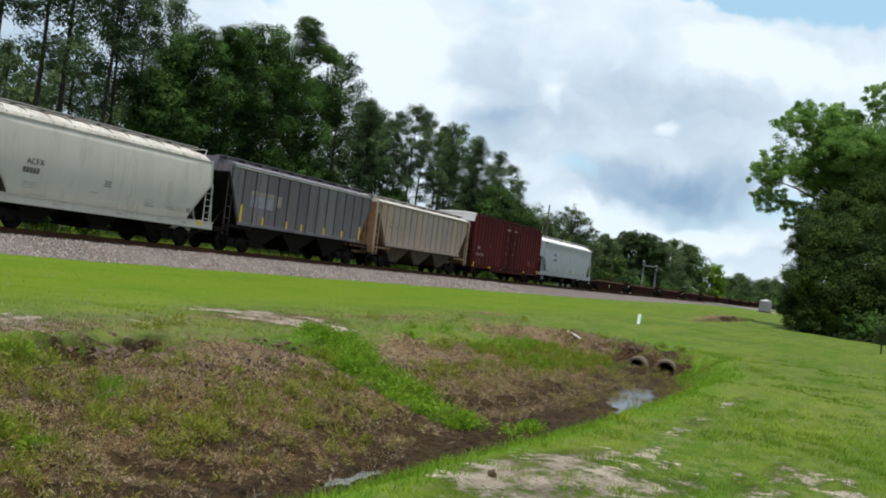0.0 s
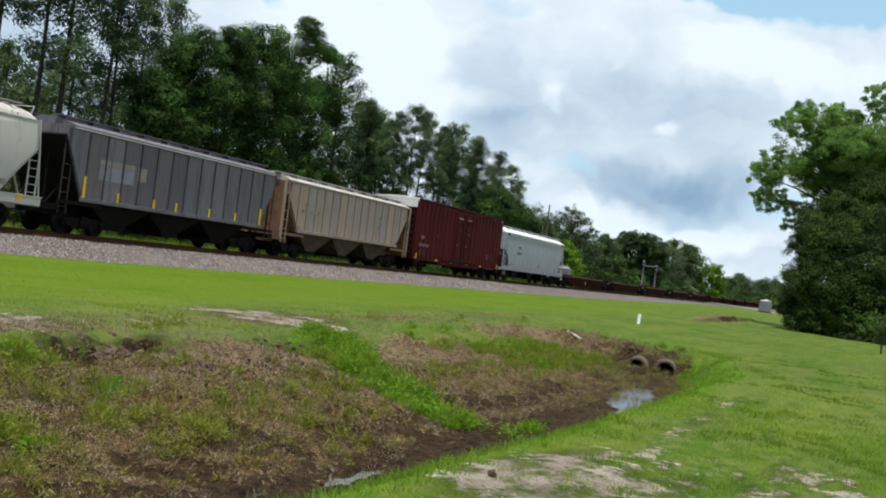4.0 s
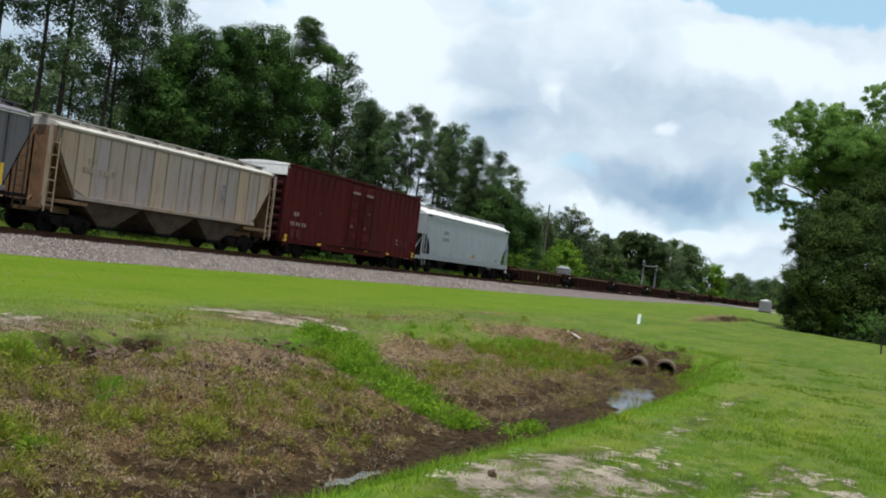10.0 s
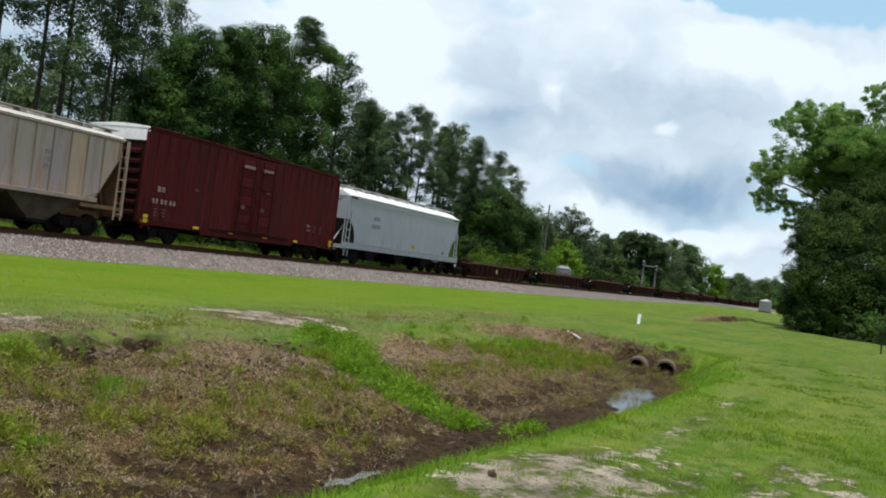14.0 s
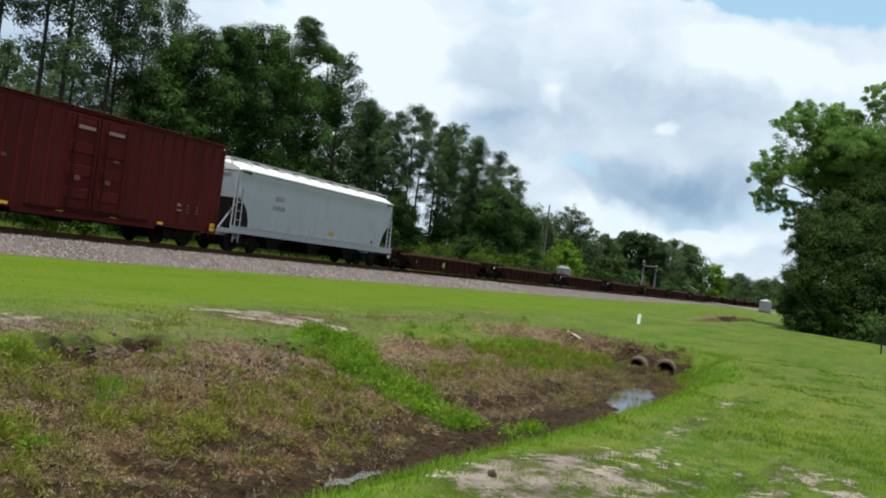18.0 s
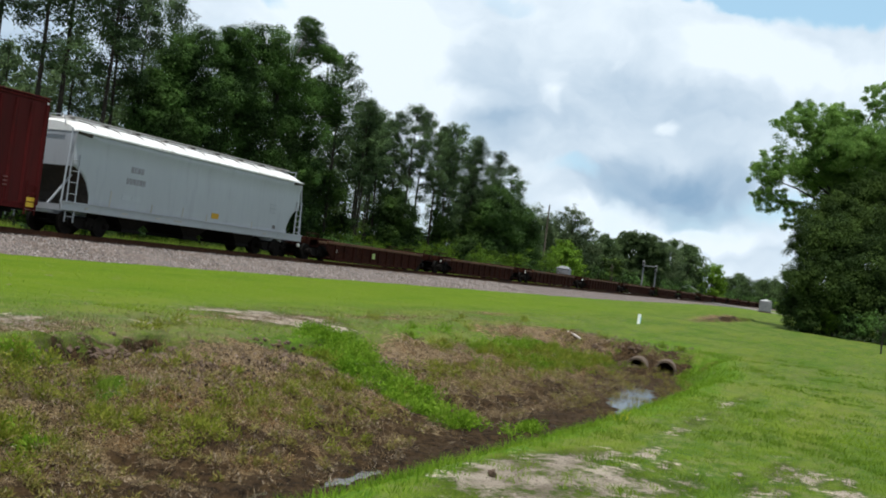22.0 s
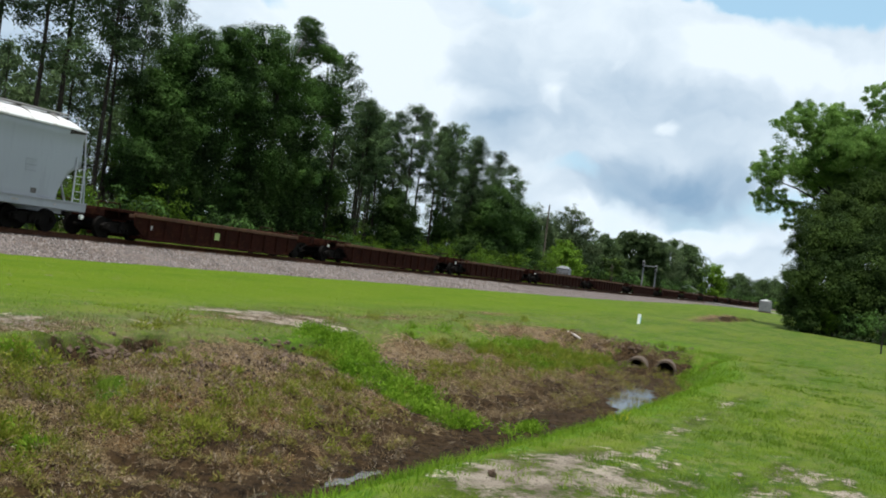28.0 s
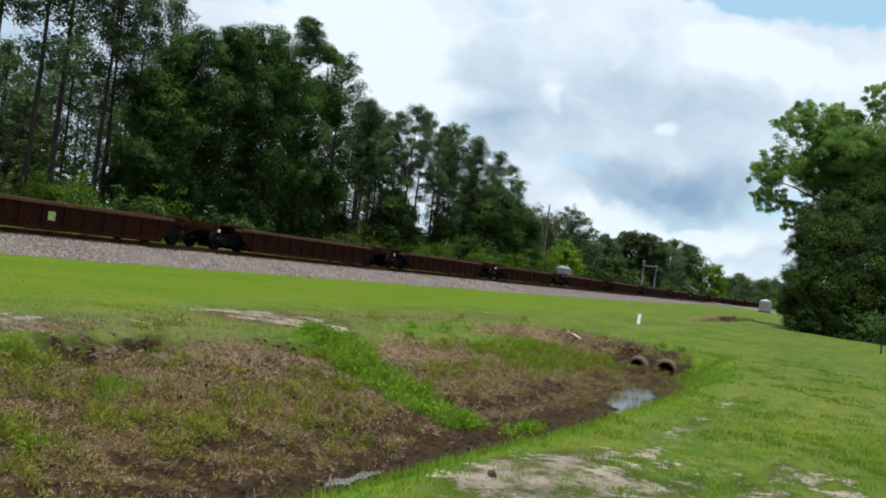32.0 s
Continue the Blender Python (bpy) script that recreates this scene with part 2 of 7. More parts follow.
def isle_tones(name, tones, rough=0.9, through_=0.0, patchy=0.0):
    """One of several tones by piece, for stones and blades."""
    m, tree, bsdf = material(name)
    node, link, math_, ramp, mix, noise_ = graph(tree)
    isle = node("ShaderNodeNewGeometry").outputs["Random Per Island"]
    r = tree.nodes.new("ShaderNodeValToRGB")
    els = r.color_ramp.elements
    while len(els) < len(tones):
        els.new(0.5)
    for i, c in enumerate(tones):
        els[i].position, els[i].color = i / (len(tones) - 1), (*c, 1.0)
    patch = noise_(node("ShaderNodeNewGeometry").outputs["Position"], 1.2, 5.0, 0.68)
    tree.links.new(math_("ADD", math_("MULTIPLY", isle, 1 - patchy), math_("MULTIPLY", ramp(patch, 0.2, 0.8, smooth=False), patchy)), r.inputs[0])
    tree.links.new(r.outputs[0], bsdf.inputs["Base Color"])
    bsdf.inputs["Roughness"].default_value = rough
    bsdf.inputs["Specular IOR Level"].default_value = 0.05
    if through_:
        trans = node("ShaderNodeBsdfTranslucent")
        tree.links.new(r.outputs[0], trans.inputs[0])
        both = node("ShaderNodeMixShader")
        both.inputs[0].default_value = through_
        tree.links.new(bsdf.outputs[0], both.inputs[1])
        tree.links.new(trans.outputs[0], both.inputs[2])
        out = [n for n in tree.nodes if n.type == "OUTPUT_MATERIAL"][0]
        tree.links.new(both.outputs[0], out.inputs[0])
    return m


def water_material():
    m, tree, bsdf = material("still ditch water")
    node, link, math_, ramp, mix, noise_ = graph(tree)
    where = node("ShaderNodeNewGeometry").outputs["Position"]
    tree.links.new(mix(ramp(noise_(where, 3.0), 0.4, 0.6), (0.030, 0.024, 0.016), (0.050, 0.042, 0.025)), bsdf.inputs["Base Color"])
    bsdf.inputs["Roughness"].default_value, bsdf.inputs["IOR"].default_value = 0.06, 1.33
    b = node("ShaderNodeBump", Strength=0.12, Distance=0.02)
    tree.links.new(noise_(where, 7.0, 3.0), b.inputs["Height"])
    tree.links.new(b.outputs[0], bsdf.inputs["Normal"])
    return m


M_GROUND, M_BALLAST, M_WATER = ground_material(), ballast_material(), water_material()
M_STONE = isle_tones("loose stone", [(0.0975, 0.0872, 0.0791), (0.2250, 0.1962, 0.1799), (0.3300, 0.2979, 0.2806), (0.1650, 0.1235, 0.1007)])
M_BLADE = isle_tones("grass blades", [(0.0658, 0.1255, 0.0088), (0.1235, 0.205, 0.0132), (0.1851, 0.2635, 0.0263), (0.1069, 0.1841, 0.0117), (0.2304, 0.2426, 0.0733)], 0.7, 0.35, 0.6)
M_LUSH = isle_tones("lush blades", [(0.0439, 0.1063, 0.0069), (0.0952, 0.1938, 0.0115), (0.1525, 0.2562, 0.0207), (0.2074, 0.2937, 0.0403)], 0.7, 0.3, 0.4)
M_STRAW = isle_tones("dry straw", [(0.0150, 0.0095, 0.0050), (0.1200, 0.0750, 0.0340), (0.2750, 0.2020, 0.1180), (0.0550, 0.0330, 0.0130), (0.4000, 0.3300, 0.2500), (0.0320, 0.0210, 0.0090), (0.1800, 0.1290, 0.0860)], 0.85, 0.15, 0.2)
M_RAIL = surface("rail steel", (0.0527, 0.0240, 0.0139), (0.0744, 0.0348, 0.0197), scale=4, rough=0.8, specular=0.1)
M_TIE = surface("old sleeper wood", (0.06, 0.045, 0.035), (0.11, 0.085, 0.065), scale=5, rough=0.9)
M_WHITE = surface("cream white paint", (0.410, 0.396, 0.366), (0.376, 0.362, 0.334), (0.338, 0.314, 0.280), scale=0.8, rough=0.5, bump=0.05, streak=True)
M_PALE = surface("pale grey paint", (0.300, 0.322, 0.360), (0.286, 0.306, 0.342), (0.265, 0.283, 0.315), scale=0.5, rough=0.45, bump=0.04, streak=True)
M_ROOFW = surface("white roof paint", (0.560, 0.565, 0.570), (0.480, 0.482, 0.485), (0.370, 0.355, 0.335), scale=1.0, rough=0.5, bump=0.05)
M_ROOFD = surface("dusty roof paint", (0.40, 0.375, 0.345), (0.31, 0.285, 0.26), (0.20, 0.175, 0.15), scale=1.2, rough=0.7, bump=0.1)
M_GREYP = surface("faded blue-grey paint", (0.128, 0.120, 0.140), (0.098, 0.092, 0.108), (0.075, 0.060, 0.058), scale=0.9, rough=0.55, bump=0.06, streak=True)
M_TAN = surface("stained tan paint", (0.2800, 0.2132, 0.1677), (0.2240, 0.1927, 0.1935), (0.2400, 0.1476, 0.0774), scale=0.9, rough=0.6, bump=0.06, streak=True)
M_BROWN = surface("rusty brown steel", (0.17, 0.095, 0.050), (0.11, 0.062, 0.036), (0.07, 0.045, 0.03), scale=1.5, rough=0.8)
M_RED = surface("oxide red paint", (0.0640, 0.0082, 0.0086), (0.0520, 0.0072, 0.0074), (0.0360, 0.0076, 0.0070), scale=0.8, rough=0.7, bump=0.08, streak=True, specular=0.06)
M_REDEND = surface("dark red steel", (0.0240, 0.0055, 0.0055), (0.0180, 0.0055, 0.0050), scale=1.5, rough=0.8, specular=0.05)
M_GALV = surface("galvanised sheet", (0.80, 0.78, 0.78), (0.70, 0.68, 0.68), (0.6, 0.58, 0.55), scale=1.5, rough=0.45, metal=0.1)
M_RUST = surface("rusted well steel", (0.0240, 0.0076, 0.0048), (0.0168, 0.0060, 0.0040), (0.0352, 0.0144, 0.0064), scale=1.2, rough=0.9, bump=0.2, specular=0.05)
M_CHORD = surface("orange rust", (0.0922, 0.0448, 0.0202), (0.0605, 0.0291, 0.0157), (0.0576, 0.0280, 0.0168), scale=1.5, rough=0.85, bump=0.2)
M_BLACK = surface("greasy black steel", (0.0030, 0.0025, 0.0022), (0.0056, 0.0044, 0.0036), scale=4, rough=0.8, specular=0.12)
M_YELLOW = surface("yellow mark", (0.62, 0.40, 0.03), (0.50, 0.32, 0.03), scale=6, rough=0.6)
M_MARK = surface("white lettering", (0.24, 0.175, 0.17), (0.15, 0.085, 0.085), scale=6, rough=0.7)
M_INK = surface("dark lettering", (0.06, 0.055, 0.055), (0.11, 0.10, 0.10), scale=6, rough=0.7)
M_FAINT = surface("faded lettering", (0.29, 0.28, 0.27), (0.35, 0.335, 0.32), scale=6, rough=0.7)
M_DOT = surface("bare bright steel", (0.85, 0.85, 0.82), (0.7, 0.7, 0.68), scale=8, rough=0.35, metal=0.6)
M_BARKP = surface("pine bark", (0.020, 0.016, 0.013), (0.036, 0.028, 0.022), (0.03, 0.025, 0.02), scale=3, rough=0.95, bump=0.5)
M_BARKO = surface("grey bark", (0.034, 0.030, 0.025), (0.055, 0.048, 0.040), scale=3, rough=0.95, bump=0.5)
M_NEEDLE = leafy("pine needles", (0.010, 0.024, 0.010), (0.118, 0.190, 0.072), 0.20)
# the same needles, paler: light and haze of the deep wood painted in
M_DEEPNEEDLE = leafy("pine needles paled for light deep in the wood", (0.026, 0.048, 0.022), (0.150, 0.225, 0.090), 0.30)
M_LEAF = leafy("oak leaves", (0.0055, 0.0150, 0.0040), (0.100, 0.200, 0.044), 0.20)
M_BRIGHT = leafy("bright bush leaves", (0.0574, 0.1120, 0.0112), (0.1148, 0.1960, 0.0192), 0.5)
M_PECAN = leafy("pecan leaves", (0.086, 0.165, 0.036), (0.215, 0.345, 0.090), 0.60)
# leaves made paler, with the haze of distance put into the colour
M_FARLEAF = leafy("far leaves paled for haze", (0.0360, 0.0640, 0.0245), (0.1000, 0.1520, 0.0520), 0.3)
M_AIRY = leafy("thin grey-green leaves", (0.0620, 0.0960, 0.0480), (0.1500, 0.1980, 0.0900), 0.45)
M_CONC = surface("weathered concrete pipe", (0.0700, 0.0500, 0.0350), (0.1080, 0.0800, 0.0600), (0.0368, 0.0285, 0.0205), scale=4, rough=0.9, bump=0.4)
M_CLOD = surface("dry broken earth", (0.085, 0.056, 0.038), (0.150, 0.106, 0.076), (0.045, 0.030, 0.022), scale=9.0, rough=0.95, bump=0.6)
M_CAB = surface("grey cabinet paint", (0.175, 0.178, 0.195), (0.145, 0.148, 0.162), scale=2, rough=0.5)
M_PVC = surface("white plastic", (0.78, 0.80, 0.80), (0.70, 0.72, 0.72), scale=8, rough=0.4)
M_BLEACH = surface("bleached wood", (0.50, 0.46, 0.42), (0.40, 0.36, 0.32), scale=6, rough=0.8)
M_CYAN = surface("pale blue cap", (0.30, 0.55, 0.62), (0.25, 0.46, 0.54), scale=8, rough=0.5)
M_WOODPOLE = surface("grey pole wood", (0.085, 0.068, 0.054), (0.060, 0.050, 0.040), scale=3, rough=0.9)
M_ROAD = surface("worn asphalt", (0.22, 0.21, 0.20), (0.30, 0.285, 0.27), scale=1.0, rough=0.9)


def panel_paint(name, tones, stain, rough=0.6):
    """Paint whose tone changes from panel to panel, with streaks of dirt running down."""
    m, tree, bsdf = material(name)
    node, link, math_, ramp, mix, noise_ = graph(tree)
    where = node("ShaderNodeTexCoord").outputs["Object"]
    s = node("ShaderNodeVectorMath", op="MULTIPLY")
    tree.links.new(where, s.inputs[0])
    s.inputs[1].default_value = (1.0, 1.0, 0.12)
    rand = node("ShaderNodeObjectInfo").outputs["Random"]
    r = tree.nodes.new("ShaderNodeValToRGB")
    els = r.color_ramp.elements
    while len(els) < len(tones):
        els.new(0.5)
    for i, c in enumerate(tones):
        els[i].position, els[i].color = i / (len(tones) - 1), (*c, 1.0)
    tree.links.new(rand, r.inputs[0])
    colour = mix(ramp(noise_(s.outputs[0], 5.0, 5.0, 0.65), 0.48, 0.72, 0.0, 0.42), r.outputs[0], stain)
    colour = mix(ramp(noise_(where, 30.0, 3.0, 0.6), 0.5, 0.75, 0.0, 0.25), colour, stain)
    tree.links.new(colour, bsdf.inputs["Base Color"])
    bsdf.inputs["Roughness"].default_value, bsdf.inputs["Specular IOR Level"].default_value = rough, 0.08
    return m


M_TANPANEL = panel_paint("tan panel", [(0.3432, 0.2473, 0.1896), (0.2831, 0.2430, 0.2558), (0.3689, 0.2729, 0.2117), (0.3003, 0.2558, 0.2646), (0.3518, 0.2473, 0.1676)], (0.2317, 0.1407, 0.0750))
M_GREYPANEL = panel_paint("blue-grey panel", [(0.118, 0.110, 0.128), (0.150, 0.142, 0.164), (0.106, 0.098, 0.112), (0.172, 0.164, 0.184), (0.128, 0.112, 0.120)], (0.070, 0.058, 0.062))
M_REDPANEL = panel_paint("oxide red panel", [(0.0590, 0.0074, 0.0081), (0.0660, 0.0088, 0.0090), (0.0500, 0.0068, 0.0073)], (0.0340, 0.0072, 0.0068))
M_DIM = surface("dim lettering on red", (0.115, 0.042, 0.042), (0.085, 0.022, 0.024), scale=8, rough=0.7)
M_TANRIB = surface("dull tan post", (0.215, 0.165, 0.115), (0.180, 0.140, 0.105), scale=2, rough=0.7)
M_GREYRIB = surface("dull grey post", (0.034, 0.029, 0.034), (0.050, 0.043, 0.050), scale=2, rough=0.7)
M_TANPOST = surface("tan ladder paint", (0.290, 0.215, 0.150), (0.235, 0.175, 0.125), scale=2, rough=0.7)
# brown steel, darkened to carry the shade under the hopper ends
M_SHADESTEEL = surface("brown steel darkened for shade", (0.026, 0.022, 0.019), (0.040, 0.031, 0.024), scale=2, rough=0.8)
M_TANLETTER = surface("letters worn off tan paint", (0.215, 0.180, 0.145), (0.265, 0.215, 0.175), scale=6, rough=0.7)
M_LETTER = surface("grey lettering", (0.175, 0.175, 0.20), (0.23, 0.23, 0.26), scale=6, rough=0.7)
M_SEAM = surface("dark roof seam", (0.10, 0.09, 0.08), (0.14, 0.125, 0.11), scale=4, rough=0.8)

# creeper leaves coloured near black to carry the shade low in the trees
M_VINESHADE = leafy("creeper leaves darkened for shade", (0.0045, 0.0120, 0.0030), (0.034, 0.068, 0.012), 0.12)
# dark green oak leaves, darkened further to put shade into the colour
M_OAKSHADE = leafy("dark green oak leaves with shade in the colour", (0.0060, 0.0160, 0.0035), (0.050, 0.098, 0.016), 0.15)
M_UNDER = leafy("young leaves in the wood", (0.030, 0.058, 0.012), (0.120, 0.190, 0.034), 0.35)
M_ROUND = leafy("bright round crown leaves", (0.0680, 0.1360, 0.0119), (0.1403, 0.2465, 0.0238), 0.4)

# ---- mesh helpers ----


def part(name, bm, mat, parent=None, label=""):
    """Links a bmesh as one mesh object under a thing or a part."""
    me = bpy.data.meshes.new(name)
    bm.to_mesh(me)
    bm.free()
    me.materials.append(mat)
    ob = new(name, me)
    ob.parent = parent
    if label:
        ob["label"] = label
    return ob


def shared(name, me, parent, m):
    ob = new(name, me)
    ob.parent, ob.matrix_basis = parent, m
    return ob


def mesh_np(name, verts, faces, mat, smooth=False):
    """A mesh from arrays that the code has made: verts (n, 3), faces (m, 3 or 4)."""
    me = bpy.data.meshes.new(name)
    k = faces.shape[1]
    me.vertices.add(len(verts))
    me.vertices.foreach_set("co", np.ascontiguousarray(verts, dtype=np.float32).ravel())
    me.loops.add(faces.size)
    me.loops.foreach_set("vertex_index", np.ascontiguousarray(faces, dtype=np.int32).ravel())
    me.polygons.add(len(faces))
    me.polygons.foreach_set("loop_start", np.arange(0, faces.size, k, dtype=np.int32))
    me.polygons.foreach_set("loop_total", np.full(len(faces), k, dtype=np.int32))
    me.polygons.foreach_set("use_smooth", np.full(len(faces), smooth))
    me.materials.append(mat)
    me.update(calc_edges=True)
    me.validate()
    return me


def box(bm, x0, x1, y0, y1, z0, z1, bevel=0.0):
    made = bmesh.ops.create_cube(bm, size=1.0, matrix=Matrix.LocRotScale(((x0 + x1) / 2, (y0 + y1) / 2, (z0 + z1) / 2), None, (x1 - x0, y1 - y0, z1 - z0)))
    if bevel:
        edges = list({e for v in made["verts"] for e in v.link_edges})
        bmesh.ops.bevel(bm, geom=edges, offset=bevel, segments=1, affect="EDGES")
    return bm


def boxed(*args, **kw):
    return box(bmesh.new(), *args, **kw)


def rod(bm, a, b, r0, r1=None, sides=8):
    a, b = Vector(a), Vector(b)
    d = b - a
    m = Matrix.Translation((a + b) / 2) @ d.to_track_quat("Z", "Y").to_matrix().to_4x4()
    bmesh.ops.create_cone(bm, cap_ends=True, segments=sides, radius1=r0, radius2=r0 if r1 is None else r1, depth=d.length, matrix=m)
    return bm


def loft(bm, rings, caps=True):
    """Joins rings of points, one after the other, to a skin."""
    rows = [[bm.verts.new(p) for p in ring] for ring in rings]
    n = len(rows[0])
    for a, b in zip(rows, rows[1:]):
        for i in range(n):
            bm.faces.new((a[i], a[(i + 1) % n], b[(i + 1) % n], b[i]))
    if caps:
        bm.faces.new(rows[0][::-1])
        bm.faces.new(rows[-1])
    bmesh.ops.recalc_face_normals(bm, faces=bm.faces)
    return bm


def step(v, a, b):
    t = np.clip((v - a) / (b - a), 0.0, 1.0)
    return t * t * (3 - 2 * t)


# ---- the ground: lawn, ditch, bank, the track's bed ----
TRACK_Y, WATER_Z = 29.24, -1.845


def wavy(x, y, f, seed):
    """A cheap smooth noise of about -1 to 1."""
    return (np.sin(f * (1.0 * x + 0.35 * y) + seed) + np.sin(f * (0.45 * x - 1.13 * y) * 1.31 + seed * 2.1) + np.sin(f * (1.7 * x + 1.9 * y) * 0.83 + seed * 3.7)) / 3


def grain(x, y, f, seed):
    """Smooth random noise on a lattice of f cells to the metre, about -1 to 1."""
    x, y = np.asarray(x, float) * f + 17.3 * seed, np.asarray(y, float) * f - 9.1 * seed
    i, j = np.floor(x), np.floor(y)
    u, v = x - i, y - j
    u, v = u * u * (3 - 2 * u), v * v * (3 - 2 * v)

    def at(a, b):
        q = np.sin(a * 127.1 + b * 311.7 + seed * 74.7) * 43758.5453
        return (q - np.floor(q)) * 2 - 1
    return (at(i, j) * (1 - u) + at(i + 1, j) * u) * (1 - v) + (at(i, j + 1) * (1 - u) + at(i + 1, j + 1) * u) * v


def ditch_line(x):
    return 4.75 + 0.30 * np.sin(0.16 * x + 1.9) + 1.15 * step(x, 20.0, 28.0)


def edge_line(x):
    """The foot of the near bank."""
    return 4.36 + 0.30 * np.sin(0.16 * x + 1.9) - 0.06 * step(x, 10.0, 15.0) - 0.08 * step(x, 16.0, 22.0) + 0.6 * step(x, 24.0, 28.0)


# pools in the ditch's bottom: place and half-widths
POOLS = ((7.9, 5.16, 0.35, 0.07), (9.2, 4.90, 0.50, 0.10), (9.9, 4.94, 0.35, 0.07), (12.6, 4.76, 0.3, 0.09), (19.4, 4.22, 1.2, 0.12), (21.2, 4.55, 1.6, 0.32), (22.8, 4.9, 1.4, 0.30), (25.0, 5.35, 1.5, 0.22), (26.9, 5.80, 1.2, 0.16))


SCARPS = ((11.3, 0.50, 9.62, 0.24), (14.8, 0.32, 9.25, 0.26), (9.7, 0.35, 9.52, 0.15), (30.4, 0.50, 8.75, 0.20))


def ground_z(x, y):
    """Height of the ground over the plan."""
    x, y = np.asarray(x, float), np.asarray(y, float)
    lawn = -1.15 + 0.22 * step(y, 7.0, 12.0) + 0.25 * step(y, 14.0, 23.0)
    lawn = lawn - 0.18 * step(x, 30, 60) * step(-y, -9, 3) + 0.30 * step(x, 85, 150) * step(y, -30, 14)
    c = ditch_line(x)
    d = y - c
    far = step(d, 0.55, 5.2)
    far = 0.55 * far + 0.45 * np.clip((d - 0.5) / 4.4, 0, 1)
    near = step(edge_line(x) - y, 0.0, 1.30)
    side = np.where(d > 0, far, near)
    close = step(x + 0.35 * wavy(x, y, 1.3, 2.0), 28.8, 30.3)      # the ditch ends at the pipes
    deep = (1 - side) * (1 - close)
    z = lawn - deep * (lawn + 1.80)
    for px, pd, rx, ry in POOLS:
        z = z - (0.13 if px > 15 else 0.085) * np.exp(-((x - px) / rx) ** 2 - ((y - pd) / ry) ** 2)
    z = z + 0.05 * wavy(x, y, 0.9, 1.0) * (0.4 + deep * step(np.abs(d), 0.5, 1.2))
    rough = step(d, 0.4, 1.2) * (1 - step(d, 4.6, 6.2)) * (1 - close)
    z = z + (0.070 * grain(x, y, 0.9, 4.0) + 0.075 * grain(x, y, 2.1, 1.0) + 0.060 * grain(x, y, 4.2, 2.0)) * (0.08 + rough)
    z = z + (0.030 * grain(x, y, 8.0, 3.0)) * rough
    z = z + (0.030 * wavy(x, y, 4.7, 3.0) + 0.02 * wavy(x, y, 9.1, 5.0)) * deep * step(d, -0.9, -0.5) * (1 - step(d, 0.5, 1.0)) * step(x, 14, 18)
    z = z + 0.030 * grain(x, y, 5.0, 11.0) * deep * step(d, -0.7, -0.4) * (1 - step(d, 0.4, 0.8)) * (1 - step(x, 14, 18))
    # crumbled clods below the bank's crest
    clod = np.exp(-((d - 4.3) / 0.55) ** 2) * (1 - step(x, 24, 30))
    z = z - 0.16 * clod * np.clip(grain(x, y, 1.3, 9.0) * 2.2, 0, 1)
    slump = np.exp(-((x - 10.4) / 1.3) ** 2 - ((y - 9.2) / 0.55) ** 2) + 0.8 * np.exp(-((x - 14.6) / 0.6) ** 2 - ((y - 9.2) / 0.4) ** 2)
    z = z + slump * (0.07 * grain(x, y, 3.2, 6.0) + 0.07 * np.abs(grain(x, y, 6.5, 7.0)) - 0.05)
    # slumped, broken soil of the headwall about the pipes
    head = np.exp(-((x - 30.0) / 1.1) ** 2 - ((y - 7.2) / 1.9) ** 2)
    z = z + head * (0.16 * grain(x, y, 1.6, 2.0) + 0.10 * grain(x, y, 3.7, 6.0) + 0.06 * grain(x, y, 7.5, 8.0) - 0.05)
    z = z + 0.17 * np.exp(-((x - 28.30) / 0.40) ** 2 - ((y - 5.75) / 0.75) ** 2)      # silt before the pipes
    # short scarps where sods have broken from the crest
    for xc, w, yl, drop in SCARPS:
        z = z - drop * np.exp(-((x - xc) / w) ** 4) * (1 - step(y + 0.12 * grain(x, y, 2.2, 13.0), yl - 0.05, yl + 0.05)) * step(y, yl - 0.9, yl - 0.15)
    # small eroded lip on the lawn far off, and a low mound of sand near the camera
    z = z + (0.30 + 0.12 * wavy(x, y, 0.7, 2.0)) * np.exp(-((x - 82) / 13.0) ** 4) * step(y + 0.3 * wavy(x, y, 0.5, 3.0), 10.3, 10.45) * (1 - step(y, 11.2, 14.0))
    z = z + 0.05 * np.exp(-((x - 8.6) / 1.6) ** 2 - ((y - 2.3) / 0.6) ** 2)
    # under the ballast, and the woods' floor beyond
    z = np.where(y > 23, -0.68 - 0.25 * step(y, 23.0, 25.0), z)
    z = np.where(y > 32.5, -0.93 + 0.48 * step(y, 32.5, 34.5), z)
    return z


def blobs(x, y, spots):
    m = np.zeros_like(x)
    for cx, cy, rx, ry, k in spots:
        m = np.maximum(m, k * np.exp(-((x - cx) / rx) ** 2 - ((y - cy) / ry) ** 2))
    return m


